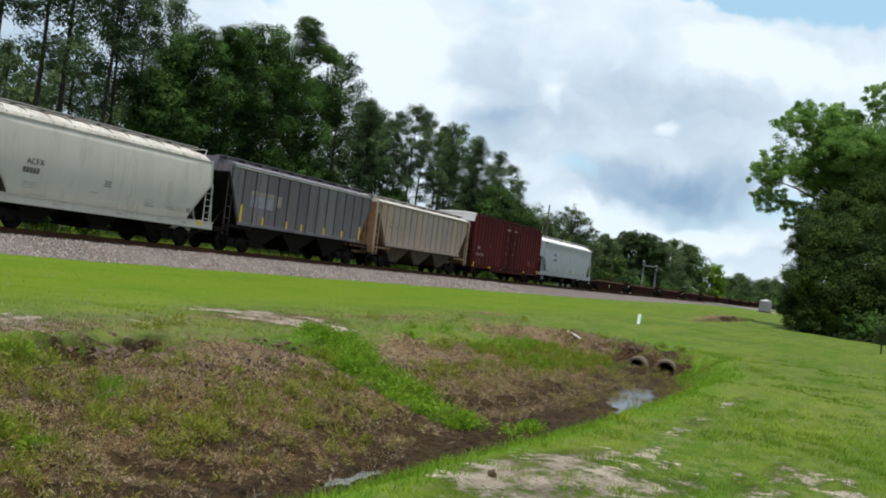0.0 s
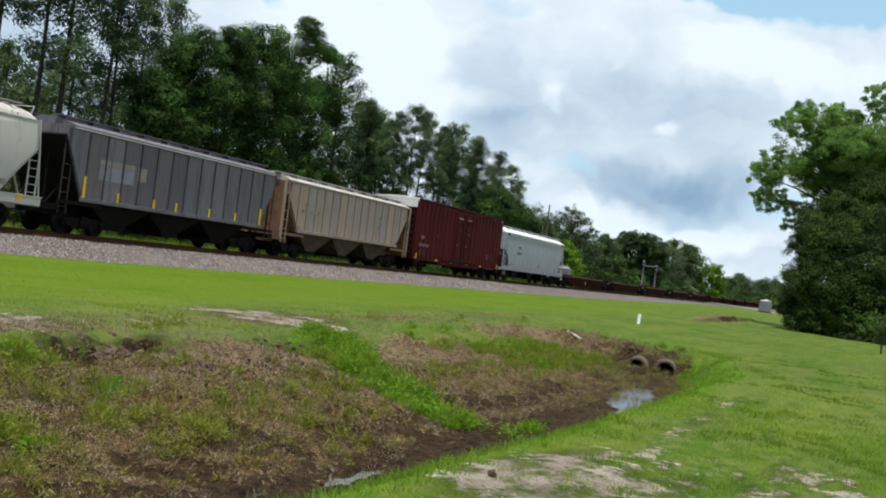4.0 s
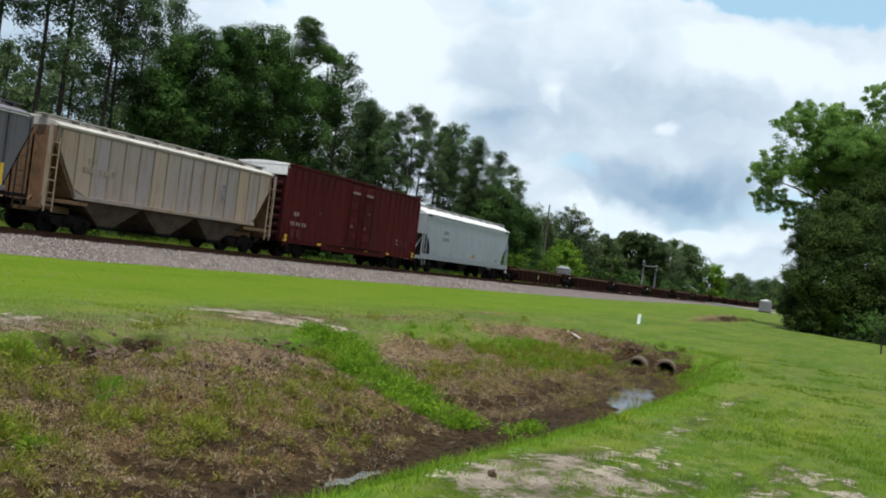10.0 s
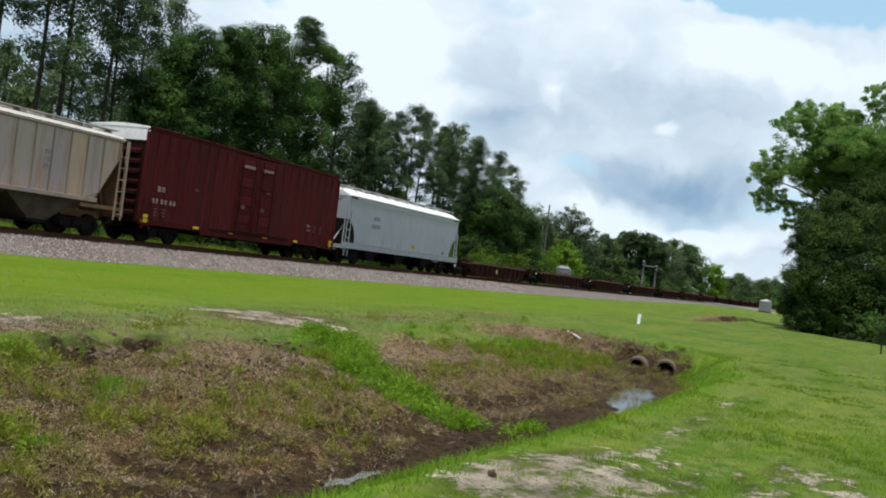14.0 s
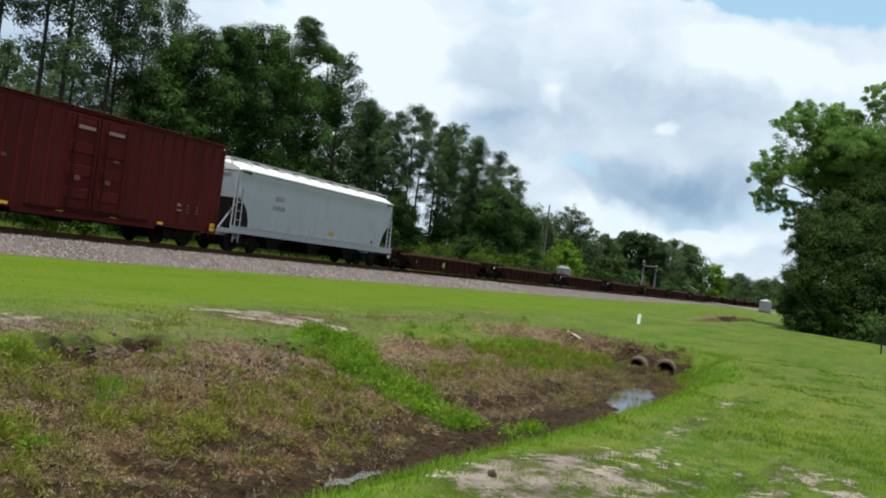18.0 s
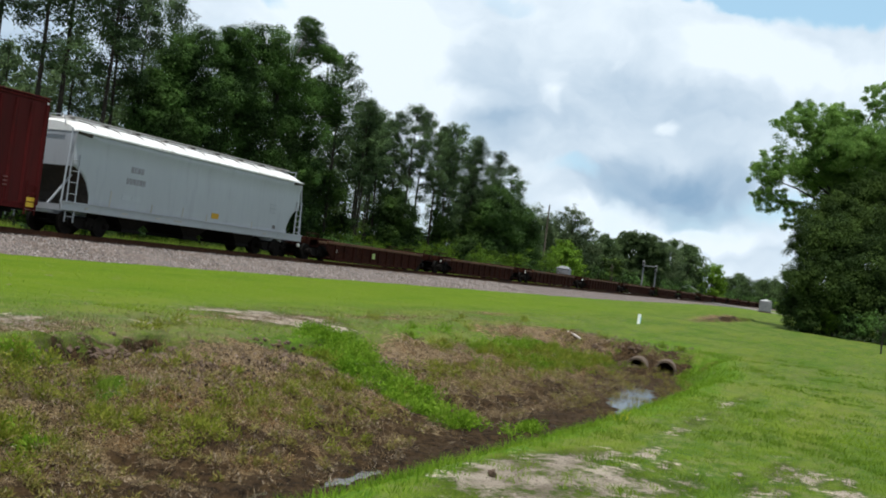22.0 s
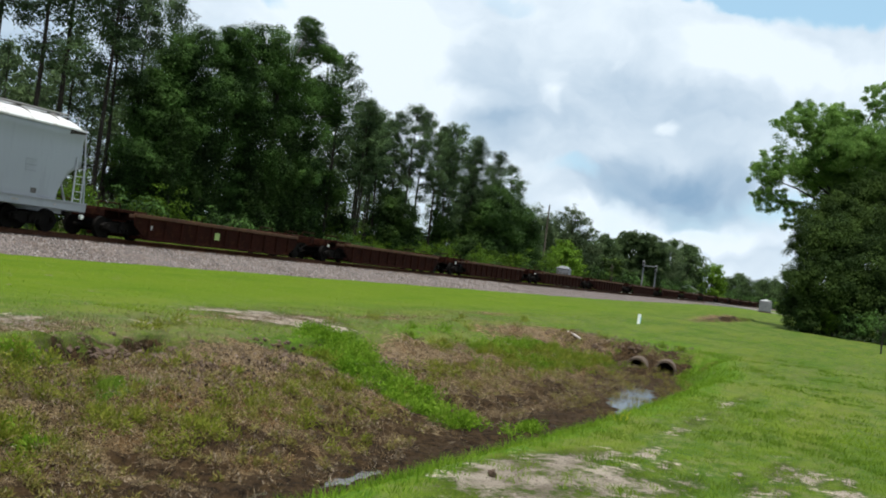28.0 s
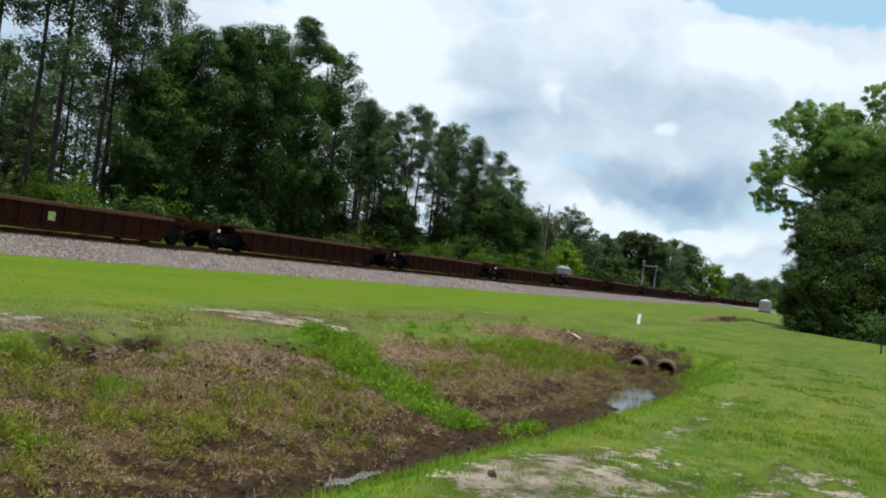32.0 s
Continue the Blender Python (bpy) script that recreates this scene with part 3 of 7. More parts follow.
def ground_masks(x, y):
    """How far each place is dry thatch, mud, sand, lush growth or woods' floor."""
    d = y - ditch_line(x)
    inside = 1 - step(x, 29.2, 31.2)
    bank = step(d, -0.8, -0.2) * (1 - step(d, 3.6 - 1.1 * step(x, 19, 23), 5.5 - 1.2 * step(x, 19, 23))) * inside
    thatch = bank * (0.64 + 0.10 * wavy(x, y, 0.7, 3.0))
    thatch = np.maximum(thatch, blobs(x, y, [(10.5, 10.4, 1.6, 0.5, 0.42), (17.2, 11.2, 2.6, 0.7, 0.50), (30.6, 8.3, 1.1, 1.3, 0.95), (28, 9.6, 3.0, 0.9, 0.6), (23, 11.4, 3.5, 0.5, 0.36), (77, 10.7, 13, 0.7, 0.62), (33, 12.5, 3, 0.6, 0.40)]))
    e = edge_line(x) - y
    mud = (1 - step(d, 0.45, 1.3)) * (1 - step(e, -0.05, 0.35)) * inside * 0.9
    mud = np.maximum(mud, (0.58 + 0.10 * (1 - step(x, 12, 15)) + 0.14 * grain(x, y, 0.7, 5.0)) * (1 - step(d, 1.5 - 0.6 * step(x, 18, 21), 2.5 - 0.7 * step(x, 18, 21))) * step(d, -0.5, 0.0) * inside)
    # thin spots at the scarps and far lip: bare earth with painted shade
    mud = np.maximum(mud, blobs(x, y, [(11.5, 5.6, 2.5, 0.5, 0.7), (16.5, 5.8, 3.0, 0.7, 0.8), (20.0, 5.8, 4.0, 0.7, 0.85), (27, 5.2, 2.0, 1.3, 0.7), (80, 10.42, 13.0, 0.26, 0.95), (11.3, 9.55, 0.45, 0.13, 0.9), (14.8, 9.18, 0.30, 0.12, 0.9), (9.7, 9.45, 0.3, 0.1, 0.8), (10.2, 9.20, 1.0, 0.45, 0.66), (10.9, 8.8, 0.7, 0.4, 0.5), (7.3, 6.0, 1.1, 0.45, 0.80), (15.6, 8.9, 0.5, 0.16, 0.8), (11.3, 9.25, 0.5, 0.16, 0.8), (30.0, 7.6, 0.6, 0.6, 0.62), (30.4, 5.6, 0.5, 0.8, 0.6), (29.7, 6.6, 0.6, 0.9, 0.75)]))
    weed = np.maximum(0.38 * step(d, 1.0, 1.9) * (1 - step(d, 3.0, 4.2)) * (1 - step(x, 12.5, 15.0)) * (0.8 + 0.9 * wavy(x, y, 1.5, 3.0)), blobs(x, y, [(8.6, 8.9, 0.6, 0.45, 0.8), (6.9, 7.2, 0.4, 0.6, 0.8), (9.05, 8.0, 0.5, 0.3, 0.8), (8.6, 7.3, 0.5, 0.35, 0.75), (11.6, 8.25, 0.35, 0.25, 0.75), (12.4, 7.5, 0.7, 0.45, 0.7), (12.6, 6.9, 0.6, 0.4, 0.75), (7.6, 7.6, 0.6, 0.5, 0.7), (10.7, 8.7, 0.3, 0.2, 0.7), (8.5, 6.4, 0.5, 0.25, 0.55)] + [(7.5, 7.0, 0.5, 0.4, 0.65), (11.5, 7.3, 0.8, 0.4, 0.6), (11.2, 6.5, 0.6, 0.3, 0.55), (16.4, 7.2, 1.0, 0.5, 0.6), (18.5, 7.2, 0.9, 0.4, 0.45), (20.5, 8.6, 1.5, 0.5, 0.6), (26.4, 7.6, 2.4, 0.9, 1.0), (22.8, 7.7, 2.4, 0.9, 1.0), (28.4, 7.2, 0.9, 0.8, 0.9), (27.4, 8.1, 1.5, 0.7, 0.8), (24.6, 7.2, 2.0, 0.6, 1.0), (21.0, 7.3, 1.5, 0.5, 0.6), (30.6, 6.9, 0.8, 0.4, 0.6)])) * bank
    rust = blobs(x, y, [(9.4, 7.4, 0.6, 0.35, 0.9), (9.2, 5.7, 0.7, 0.25, 0.8), (13.0, 6.2, 0.7, 0.35, 0.7), (10.6, 6.9, 0.6, 0.4, 0.6), (8.2, 6.9, 0.4, 0.3, 0.6), (26.5, 6.6, 2.0, 0.5, 0.6)])
    pale = blobs(x, y, [(10.3, 9.1, 1.1, 0.5, 0.75), (11.4, 8.7, 0.7, 0.40, 0.8), (10.2, 8.0, 0.35, 0.35, 0.8), (12.3, 8.5, 0.8, 0.45, 0.9), (13.5, 8.3, 0.6, 0.5, 0.9), (13.9, 9.0, 0.8, 0.3, 0.8), (17.3, 8.5, 1.3, 0.6, 0.9), (18.2, 8.0, 1.0, 0.5, 0.8), (19.7, 7.8, 0.9, 0.5, 0.8), (29.2, 9.6, 1.4, 0.6, 0.9), (19.8, 9.2, 1.2, 0.3, 0.7), (7.4, 6.2, 0.4, 0.3, 0.7)])
    dry = step(d, 3.6, 5.2) * (1 - step(y, 11.0, 13.5 + 2.0 * step(x, 14, 30))) * (1 - step(x, 30, 40)) * (0.8 + 0.5 * wavy(x, y, 0.8, 7.0))
    dry = np.maximum(dry, blobs(x, y, [(14.2, 1.95, 1.5, 0.26, 1.0), (12.8, 2.5, 0.8, 0.15, 0.5), (20.0, 2.6, 2.0, 0.3, 0.5), (28.0, 1.7, 3.0, 0.4, 0.55), (17.0, 0.4, 1.6, 0.3, 0.5), (24.0, -0.6, 2.5, 0.5, 0.5), (36.0, 0.5, 4.0, 0.6, 0.45)]))
    sand = blobs(x, y, [(7.9, 2.66, 1.3, 0.42, 0.90), (8.9, 2.45, 1.1, 0.30, 0.85), (7.6, 2.20, 1.2, 0.45, 0.85), (8.3, 1.90, 1.2, 0.30, 0.78), (9.7, 2.30, 0.6, 0.16, 0.75), (10.5, 2.02, 0.6, 0.11, 0.72), (9.9, 1.72, 0.6, 0.11, 0.56), (9.1, 1.40, 0.9, 0.20, 0.62),
                        (10.9, 0.72, 0.8, 0.18, 0.74), (10.8, 0.42, 0.7, 0.16, 0.70), (10.1, 1.04, 0.6, 0.10, 0.62), (9.6, 0.62, 0.6, 0.14, 0.60), (12.6, 2.09, 0.7, 0.16, 0.48), (13.8, 2.08, 0.8, 0.18, 0.54), (15.0, 2.04, 0.8, 0.15, 0.48)] + [(16.9, 2.05, 0.9, 0.12, 0.54), (18.4, 2.03, 1.0, 0.14, 0.52), (8.6, 1.61, 0.7, 0.22, 0.7), (9.56, 0.87, 0.5, 0.14, 0.66), (11.0, 0.09, 0.6, 0.12, 0.6), (10.0, 0.05, 0.9, 0.2, 0.60), (7.4, 1.4, 0.9, 0.3, 0.45),
                        (10.3, 10.8, 0.7, 0.6, 0.88), (17.0, 12.4, 0.55, 0.55, 0.72), (16.9, 12.2, 0.9, 0.7, 0.80), (17.4, 11.4, 1.3, 1.0, 0.80), (17.9, 10.6, 1.1, 0.6, 0.76), (17.9, 10.1, 0.6, 0.4, 0.75), (18.6, 11.1, 0.55, 0.55, 0.74), (18.4, 10.5, 0.5, 0.4, 0.66), (30.8, 7.6, 0.8, 0.5, 0.5), (13.3, 10.7, 1.0, 0.22, 0.52), (17.0, 12.1, 0.70, 0.60, 0.74), (16.5, 11.2, 0.80, 0.50, 0.76), (16.7, 10.6, 0.80, 0.45, 0.76), (16.7, 10.0, 0.60, 0.40, 0.72), (18.0, 11.9, 0.70, 0.50, 0.66), (18.2, 10.6, 0.60, 0.50, 0.66)])
    lush = np.maximum(blobs(x, y, [(16.2, 9.2, 1.0, 0.8, 1.05), (15.2, 8.3, 0.85, 0.8, 1.15), (14.7, 7.5, 0.8, 0.7, 1.2), (14.3, 6.8, 0.75, 0.7, 1.2), (14.0, 6.2, 0.75, 0.6, 1.15), (13.6, 5.5, 0.8, 0.5, 1.05), (22.3, 8.2, 2.0, 0.6, 0.80), (22.8, 7.4, 1.6, 0.5, 0.82), (26.0, 8.6, 2.2, 0.5, 0.72), (8.6, 9.0, 0.5, 0.5, 0.72), (9.05, 8.0, 0.32, 0.25, 0.8), (6.9, 7.2, 0.35, 0.45, 0.7), (21.5, 9.8, 2.6, 0.7, 0.55), (25.5, 8.9, 1.6, 0.5, 0.6), (33.4, 6.2, 2.4, 1.2, 0.85), (31.4, 5.6, 0.8, 0.6, 0.9), (31.6, 7.2, 0.7, 0.35, 0.75), (14.0, 4.55, 1.2, 0.3, 0.7)]), 0.66 * step(e, -0.1, 0.25) * (1 - step(e, 1.0, 2.0)) * inside)
    forest = step(y, 32.8, 35.0)
    return {"thatch": thatch, "mud": mud, "sand": sand, "lush": lush, "weed": weed, "rust": rust, "pale": pale, "dry": np.clip(dry, 0, 1), "forest": forest, "fresh": step(y, 11.0, 17.0) * (1 - 0.6 * step(x, 40, 90))}


def spread(*runs):
    out = []
    for a, b, s in runs:
        out.append(np.arange(a, b, s))
    return np.concatenate(out)


def build_ground():
    xs = spread((-3000, -400, 400), (-400, -40, 40), (-40, 3, 2.0), (3, 16, 0.085), (16, 34, 0.11), (34, 110, 0.7), (110, 320, 6), (320, 1200, 80), (1200, 4001, 400))
    ys = spread((-3000, -300, 300), (-300, -20, 20), (-20, -3, 1.0), (-3, 4.0, 0.11), (4.0, 10.6, 0.065), (10.6, 13, 0.11), (13, 24, 0.5), (24, 45, 1.0), (45, 120, 7.5), (120, 600, 60), (600, 4001, 400))
    gx, gy = np.meshgrid(xs, ys, indexing="ij")
    gz = ground_z(gx, gy)
    nx, ny = len(xs), len(ys)
    i = np.arange(nx - 1)[:, None] * ny + np.arange(ny - 1)[None, :]
    faces = np.stack([i, i + ny, i + ny + 1, i + 1], -1).reshape(-1, 4)
    me = mesh_np("ground", np.stack([gx, gy, gz], -1).reshape(-1, 3), faces, M_GROUND, True)
    for name, values in ground_masks(gx, gy).items():
        me.attributes.new(name, "FLOAT", "POINT").data.foreach_set("value", values.astype(np.float32).ravel())
    tagged(new("ground", me), "mown green lawn with a muddy grassy drainage ditch", "ground", kind="structure")
    # water lies in the ditch's bottom
    wx = np.arange(3.0, 29.6, 0.4)
    c = ditch_line(wx)
    v = np.concatenate([np.stack([wx, c + k, np.full_like(wx, WATER_Z)], -1) for k in (-1.9, 0.9)])
    n = len(wx)
    j = np.arange(n - 1)
    water = new("water", mesh_np("water", v, np.stack([j, j + 1, j + 1 + n, j + n], -1), M_WATER, True))
    tagged(water, "shallow still water in the ditch bottom", "water", kind="structure")


build_ground()


def build_track():
    bm = bmesh.new()
    prof = [(-6.0, -0.98), (-5.9, -0.74), (-2.35, -0.27), (-1.6, -0.22), (1.6, -0.22), (2.35, -0.27), (5.0, -0.95)]
    rings = []
    for i in range(0, 141):
        x = -40 + i * 3.0 if i < 140 else 700
        rings.append([(x, TRACK_Y + y + (0.12 * math.sin(x * 1.7) + 0.1 * math.sin(x * 0.63 + 1) if k in (1, 6) else 0), z + (0.03 * math.sin(x * 1.1 + k) if k in (1, 2, 5) else 0)) for k, (y, z) in enumerate(prof)])
    loft(bm, rings)
    tagged(part("ballast_bed", bm, M_BALLAST), "grey crushed stone railway bed beside the lawn", "ballast", kind="structure")
    for y in (-0.755, 0.755):
        bm = bmesh.new()
        half = [(0.068, -0.18), (0.068, -0.165), (0.012, -0.14), (0.010, -0.04), (0.036, -0.03), (0.036, -0.004), (0.028, 0.0)]
        ring = half + [(-a, b) for a, b in half[::-1]]
        loft(bm, [[(x, TRACK_Y + y + a, b) for a, b in ring] for x in (-40, 100, 300, 700)])
        tagged(part("rail", bm, M_RAIL), "rust-brown steel rail on wooden sleepers", "rail", "rails", "structure")
    tie = boxed(-0.115, 0.115, -1.3, 1.3, -0.36, -0.185, bevel=0.012)
    me = bpy.data.meshes.new("sleeper")
    tie.to_mesh(me)
    me.materials.append(M_TIE)
    sleepers = tagged(new("sleepers"), "dark weathered wooden railway sleepers in stone", "sleeper", kind="structure")
    for k in range(200):
        shared("sleeper", me, sleepers, pose(16 + k * 0.55, TRACK_Y + random.uniform(-0.03, 0.03), random.uniform(-0.01, 0.0), 0, 0, random.uniform(-1, 1)))
    # loose stones on the near shoulder
    rng = np.random.default_rng(5)
    n = 9000
    sx = 14 + 60 * rng.random(n) ** 1.6
    off = rng.uniform(-5.9, -1.0, n)
    sz = np.interp(off, [-5.9, -2.35, -1.6, 0], [-0.74, -0.27, -0.22, -0.22])
    r = rng.uniform(0.02, 0.055, n)
    base = np.array([(1, 0, 0), (-1, 0, 0), (0, 1, 0), (0, -1, 0), (0, 0, 1), (0, 0, -1)], float)
    shape = base[None] * (r[:, None, None] * rng.uniform(0.6, 1.4, (n, 6, 1))) + rng.normal(0, 0.006, (n, 6, 3))
    shape += np.stack([sx, TRACK_Y + off, sz + 0.008], -1)[:, None]
    tri = np.array([(0, 2, 4), (2, 1, 4), (1, 3, 4), (3, 0, 4), (2, 0, 5), (1, 2, 5), (3, 1, 5), (0, 3, 5)])
    faces = (tri[None] + np.arange(n)[:, None, None] * 6).reshape(-1, 3)
    tagged(new("loose_stones", mesh_np("loose_stones", shape.reshape(-1, 3), faces, M_STONE)), "loose grey stones on the railway bed", "stones", kind="stuff")


build_track()

# ---- the train: local x runs along the car from its trailing end, y = 0 at its middle, z = 0 on the rail ----
WHEEL_R = 0.42
CARS = []          # (thing, place of its end at 13 s)
WHEELS = []        # (wheelset, x in the car)
SHARED = {}


def rolled(t):
    """Way that the train has gone at t seconds, along x, from its place at 13 s."""
    u = t - 13.0
    return -2.6358 * u - 0.0015 * u * u + 0.000239 * u ** 3


def wheelset_mesh():
    bm = bmesh.new()
    rod(bm, (0, -1.0, 0), (0, 1.0, 0), 0.08, sides=10)
    for s in (-1, 1):
        rod(bm, (0, s * 0.69, 0), (0, s * 0.82, 0), WHEEL_R, sides=28)
        rod(bm, (0, s * 0.66, 0), (0, s * 0.69, 0), WHEEL_R + 0.03, sides=28)
        rod(bm, (0, s * 0.82, 0), (0, s * 0.86, 0), 0.16, sides=12)
        for a in range(3):
            c, d = math.cos(a * 2.094), math.sin(a * 2.094)
            rod(bm, (c * 0.25, s * 0.81, d * 0.25), (c * 0.25, s * 0.835, d * 0.25), 0.06, sides=8)
    me = bpy.data.meshes.new("wheelset")
    bm.to_mesh(me)
    bm.free()
    me.materials.append(M_BLACK)
    return me


def truck_mesh():
    bm = bmesh.new()
    for s in (-1, 1):
        prof = [(-1.12, 0.50), (-0.98, 0.60), (-0.55, 0.66), (0.55, 0.66), (0.98, 0.60), (1.12, 0.50), (1.10, 0.36), (0.80, 0.36), (0.55, 0.24), (-0.55, 0.24), (-0.80, 0.36), (-1.10, 0.36)]
        loft(bm, [[(x, s * 0.93, z) for x, z in prof], [(x, s * 1.07, z) for x, z in prof]])
        for x in (-0.22, 0.0, 0.22):
            rod(bm, (x, s * 1.09, 0.29), (x, s * 1.09, 0.56), 0.075, sides=10)
        for x in (-0.89, 0.89):
            box(bm, x - 0.13, x + 0.13, s * 1.0 - 0.16, s * 1.0 + 0.16, 0.34, 0.56, 0.02)
            rod(bm, (x, s * 1.14, 0.42), (x, s * 1.20, 0.42), 0.10, sides=10)
    box(bm, -0.2, 0.2, -1.15, 1.15, 0.40, 0.72, 0.03)
    me = bpy.data.meshes.new("truck_frame")
    bm.to_mesh(me)
    bm.free()
    me.materials.append(M_BLACK)
    return me


def running_gear(car, length, inset=2.0):
    if not SHARED:
        SHARED["wheelset"], SHARED["truck"] = wheelset_mesh(), truck_mesh()
    for x in (inset, length - inset):
        shared("truck_frame", SHARED["truck"], car, pose(x, 0, 0))
        for k in (-0.89, 0.89):
            w = shared("wheelset", SHARED["wheelset"], car, pose(x + k, 0, WHEEL_R))
            WHEELS.append((w, x + k))
    for x, s in ((0.0, -1), (length, 1)):
        bm = bmesh.new()
        box(bm, min(x - s * 0.5, x + s * 0.55), max(x - s * 0.5, x + s * 0.55), -0.09, 0.09, 0.76, 0.92, 0.02)
        box(bm, x + s * 0.5 - 0.15, x + s * 0.5 + 0.15, -0.17, 0.14, 0.68, 0.98, 0.04)
        rod(bm, (x + s * 0.1, -0.35, 0.80), (x + s * 0.6, -0.15, 0.45), 0.025, sides=6)
        part("coupler", bm, M_BLACK, car)


def car_thing(name, label, category, s13):
    ob = tagged(new(name), label, category, "cars of the freight train")
    ob.matrix_basis = pose(s13, TRACK_Y, 0)
    CARS.append((ob, s13))
    return ob


def ladder(car, x0, x1, y, z0, z1, mat, rungs=6, name="ladder"):
    bm = bmesh.new()
    for x in (x0, x1):
        box(bm, x - 0.022, x + 0.022, y - 0.02, y + 0.02, z0, z1)
    for i in range(rungs):
        z = z0 + (z1 - z0) * (i + 0.5) / rungs
        rod(bm, (x0, y, z), (x1, y, z), 0.015, sides=6)
    return part(name, bm, mat, car)


def bars(car, name, x0, z0, widths, height, mat, y, gap=0.07, label="", side=None):
    """Lettering too small to read, as plain bars. side: the y of the sheet at a height, where it is curved."""
    x = x0
    for w in widths:
        if w > 0:
            bm = bmesh.new()
            ya, yb = (y, y) if side is None else (-side(z0) - 0.012, -side(z0 + height) - 0.012)
            loft(bm, [[(x, ya, z0), (x + w, ya, z0), (x + w, yb, z0 + height), (x, yb, z0 + height)], [(x, ya + 0.02, z0), (x + w, ya + 0.02, z0), (x + w, yb + 0.02, z0 + height), (x, yb + 0.02, z0 + height)]])
            part(name, bm, mat, car, label)
        x += w + gap


def hopper_pockets(car, xs, top, mat, half=1.25, width=2.6):
    for x in xs:
        bm = bmesh.new()
        a = [(x - width / 2, -half, top), (x + width / 2, -half, top), (x + width / 2, half, top), (x - width / 2, half, top)]
        b = [(x - 0.4, -half * 0.78, 0.42), (x + 0.4, -half * 0.78, 0.42), (x + 0.4, half * 0.78, 0.42), (x - 0.4, half * 0.78, 0.42)]
        loft(bm, [a, b])
        pocket = part("hopper_bay", bm, mat, car)
        part("outlet_gate", boxed(x - 0.55, x + 0.55, -1.05, 1.05, 0.30, 0.44, bevel=0.02), M_BLACK, pocket)


def end_platform(car, length, mat, z=0.98):
    for x0, x1, end in ((0.0, 2.6, 0.0), (length - 2.6, length, length)):
        bm = bmesh.new()
        box(bm, x0, x1, -0.35, 0.35, 0.72, 1.0, 0.02)
        box(bm, end - 0.06 if end else 0.0, end if end else 0.06, -1.52, 1.52, z - 0.12, z + 0.10)
        s = 1 if end == 0 else -1
        for y in (-1.3, 1.3):
            rod(bm, (end + s * 0.15, y * 0.5, 1.0), (end + s * 1.1, y * 0.75, 2.5), 0.05, sides=6)
        part("end_platform", bm, mat, car)


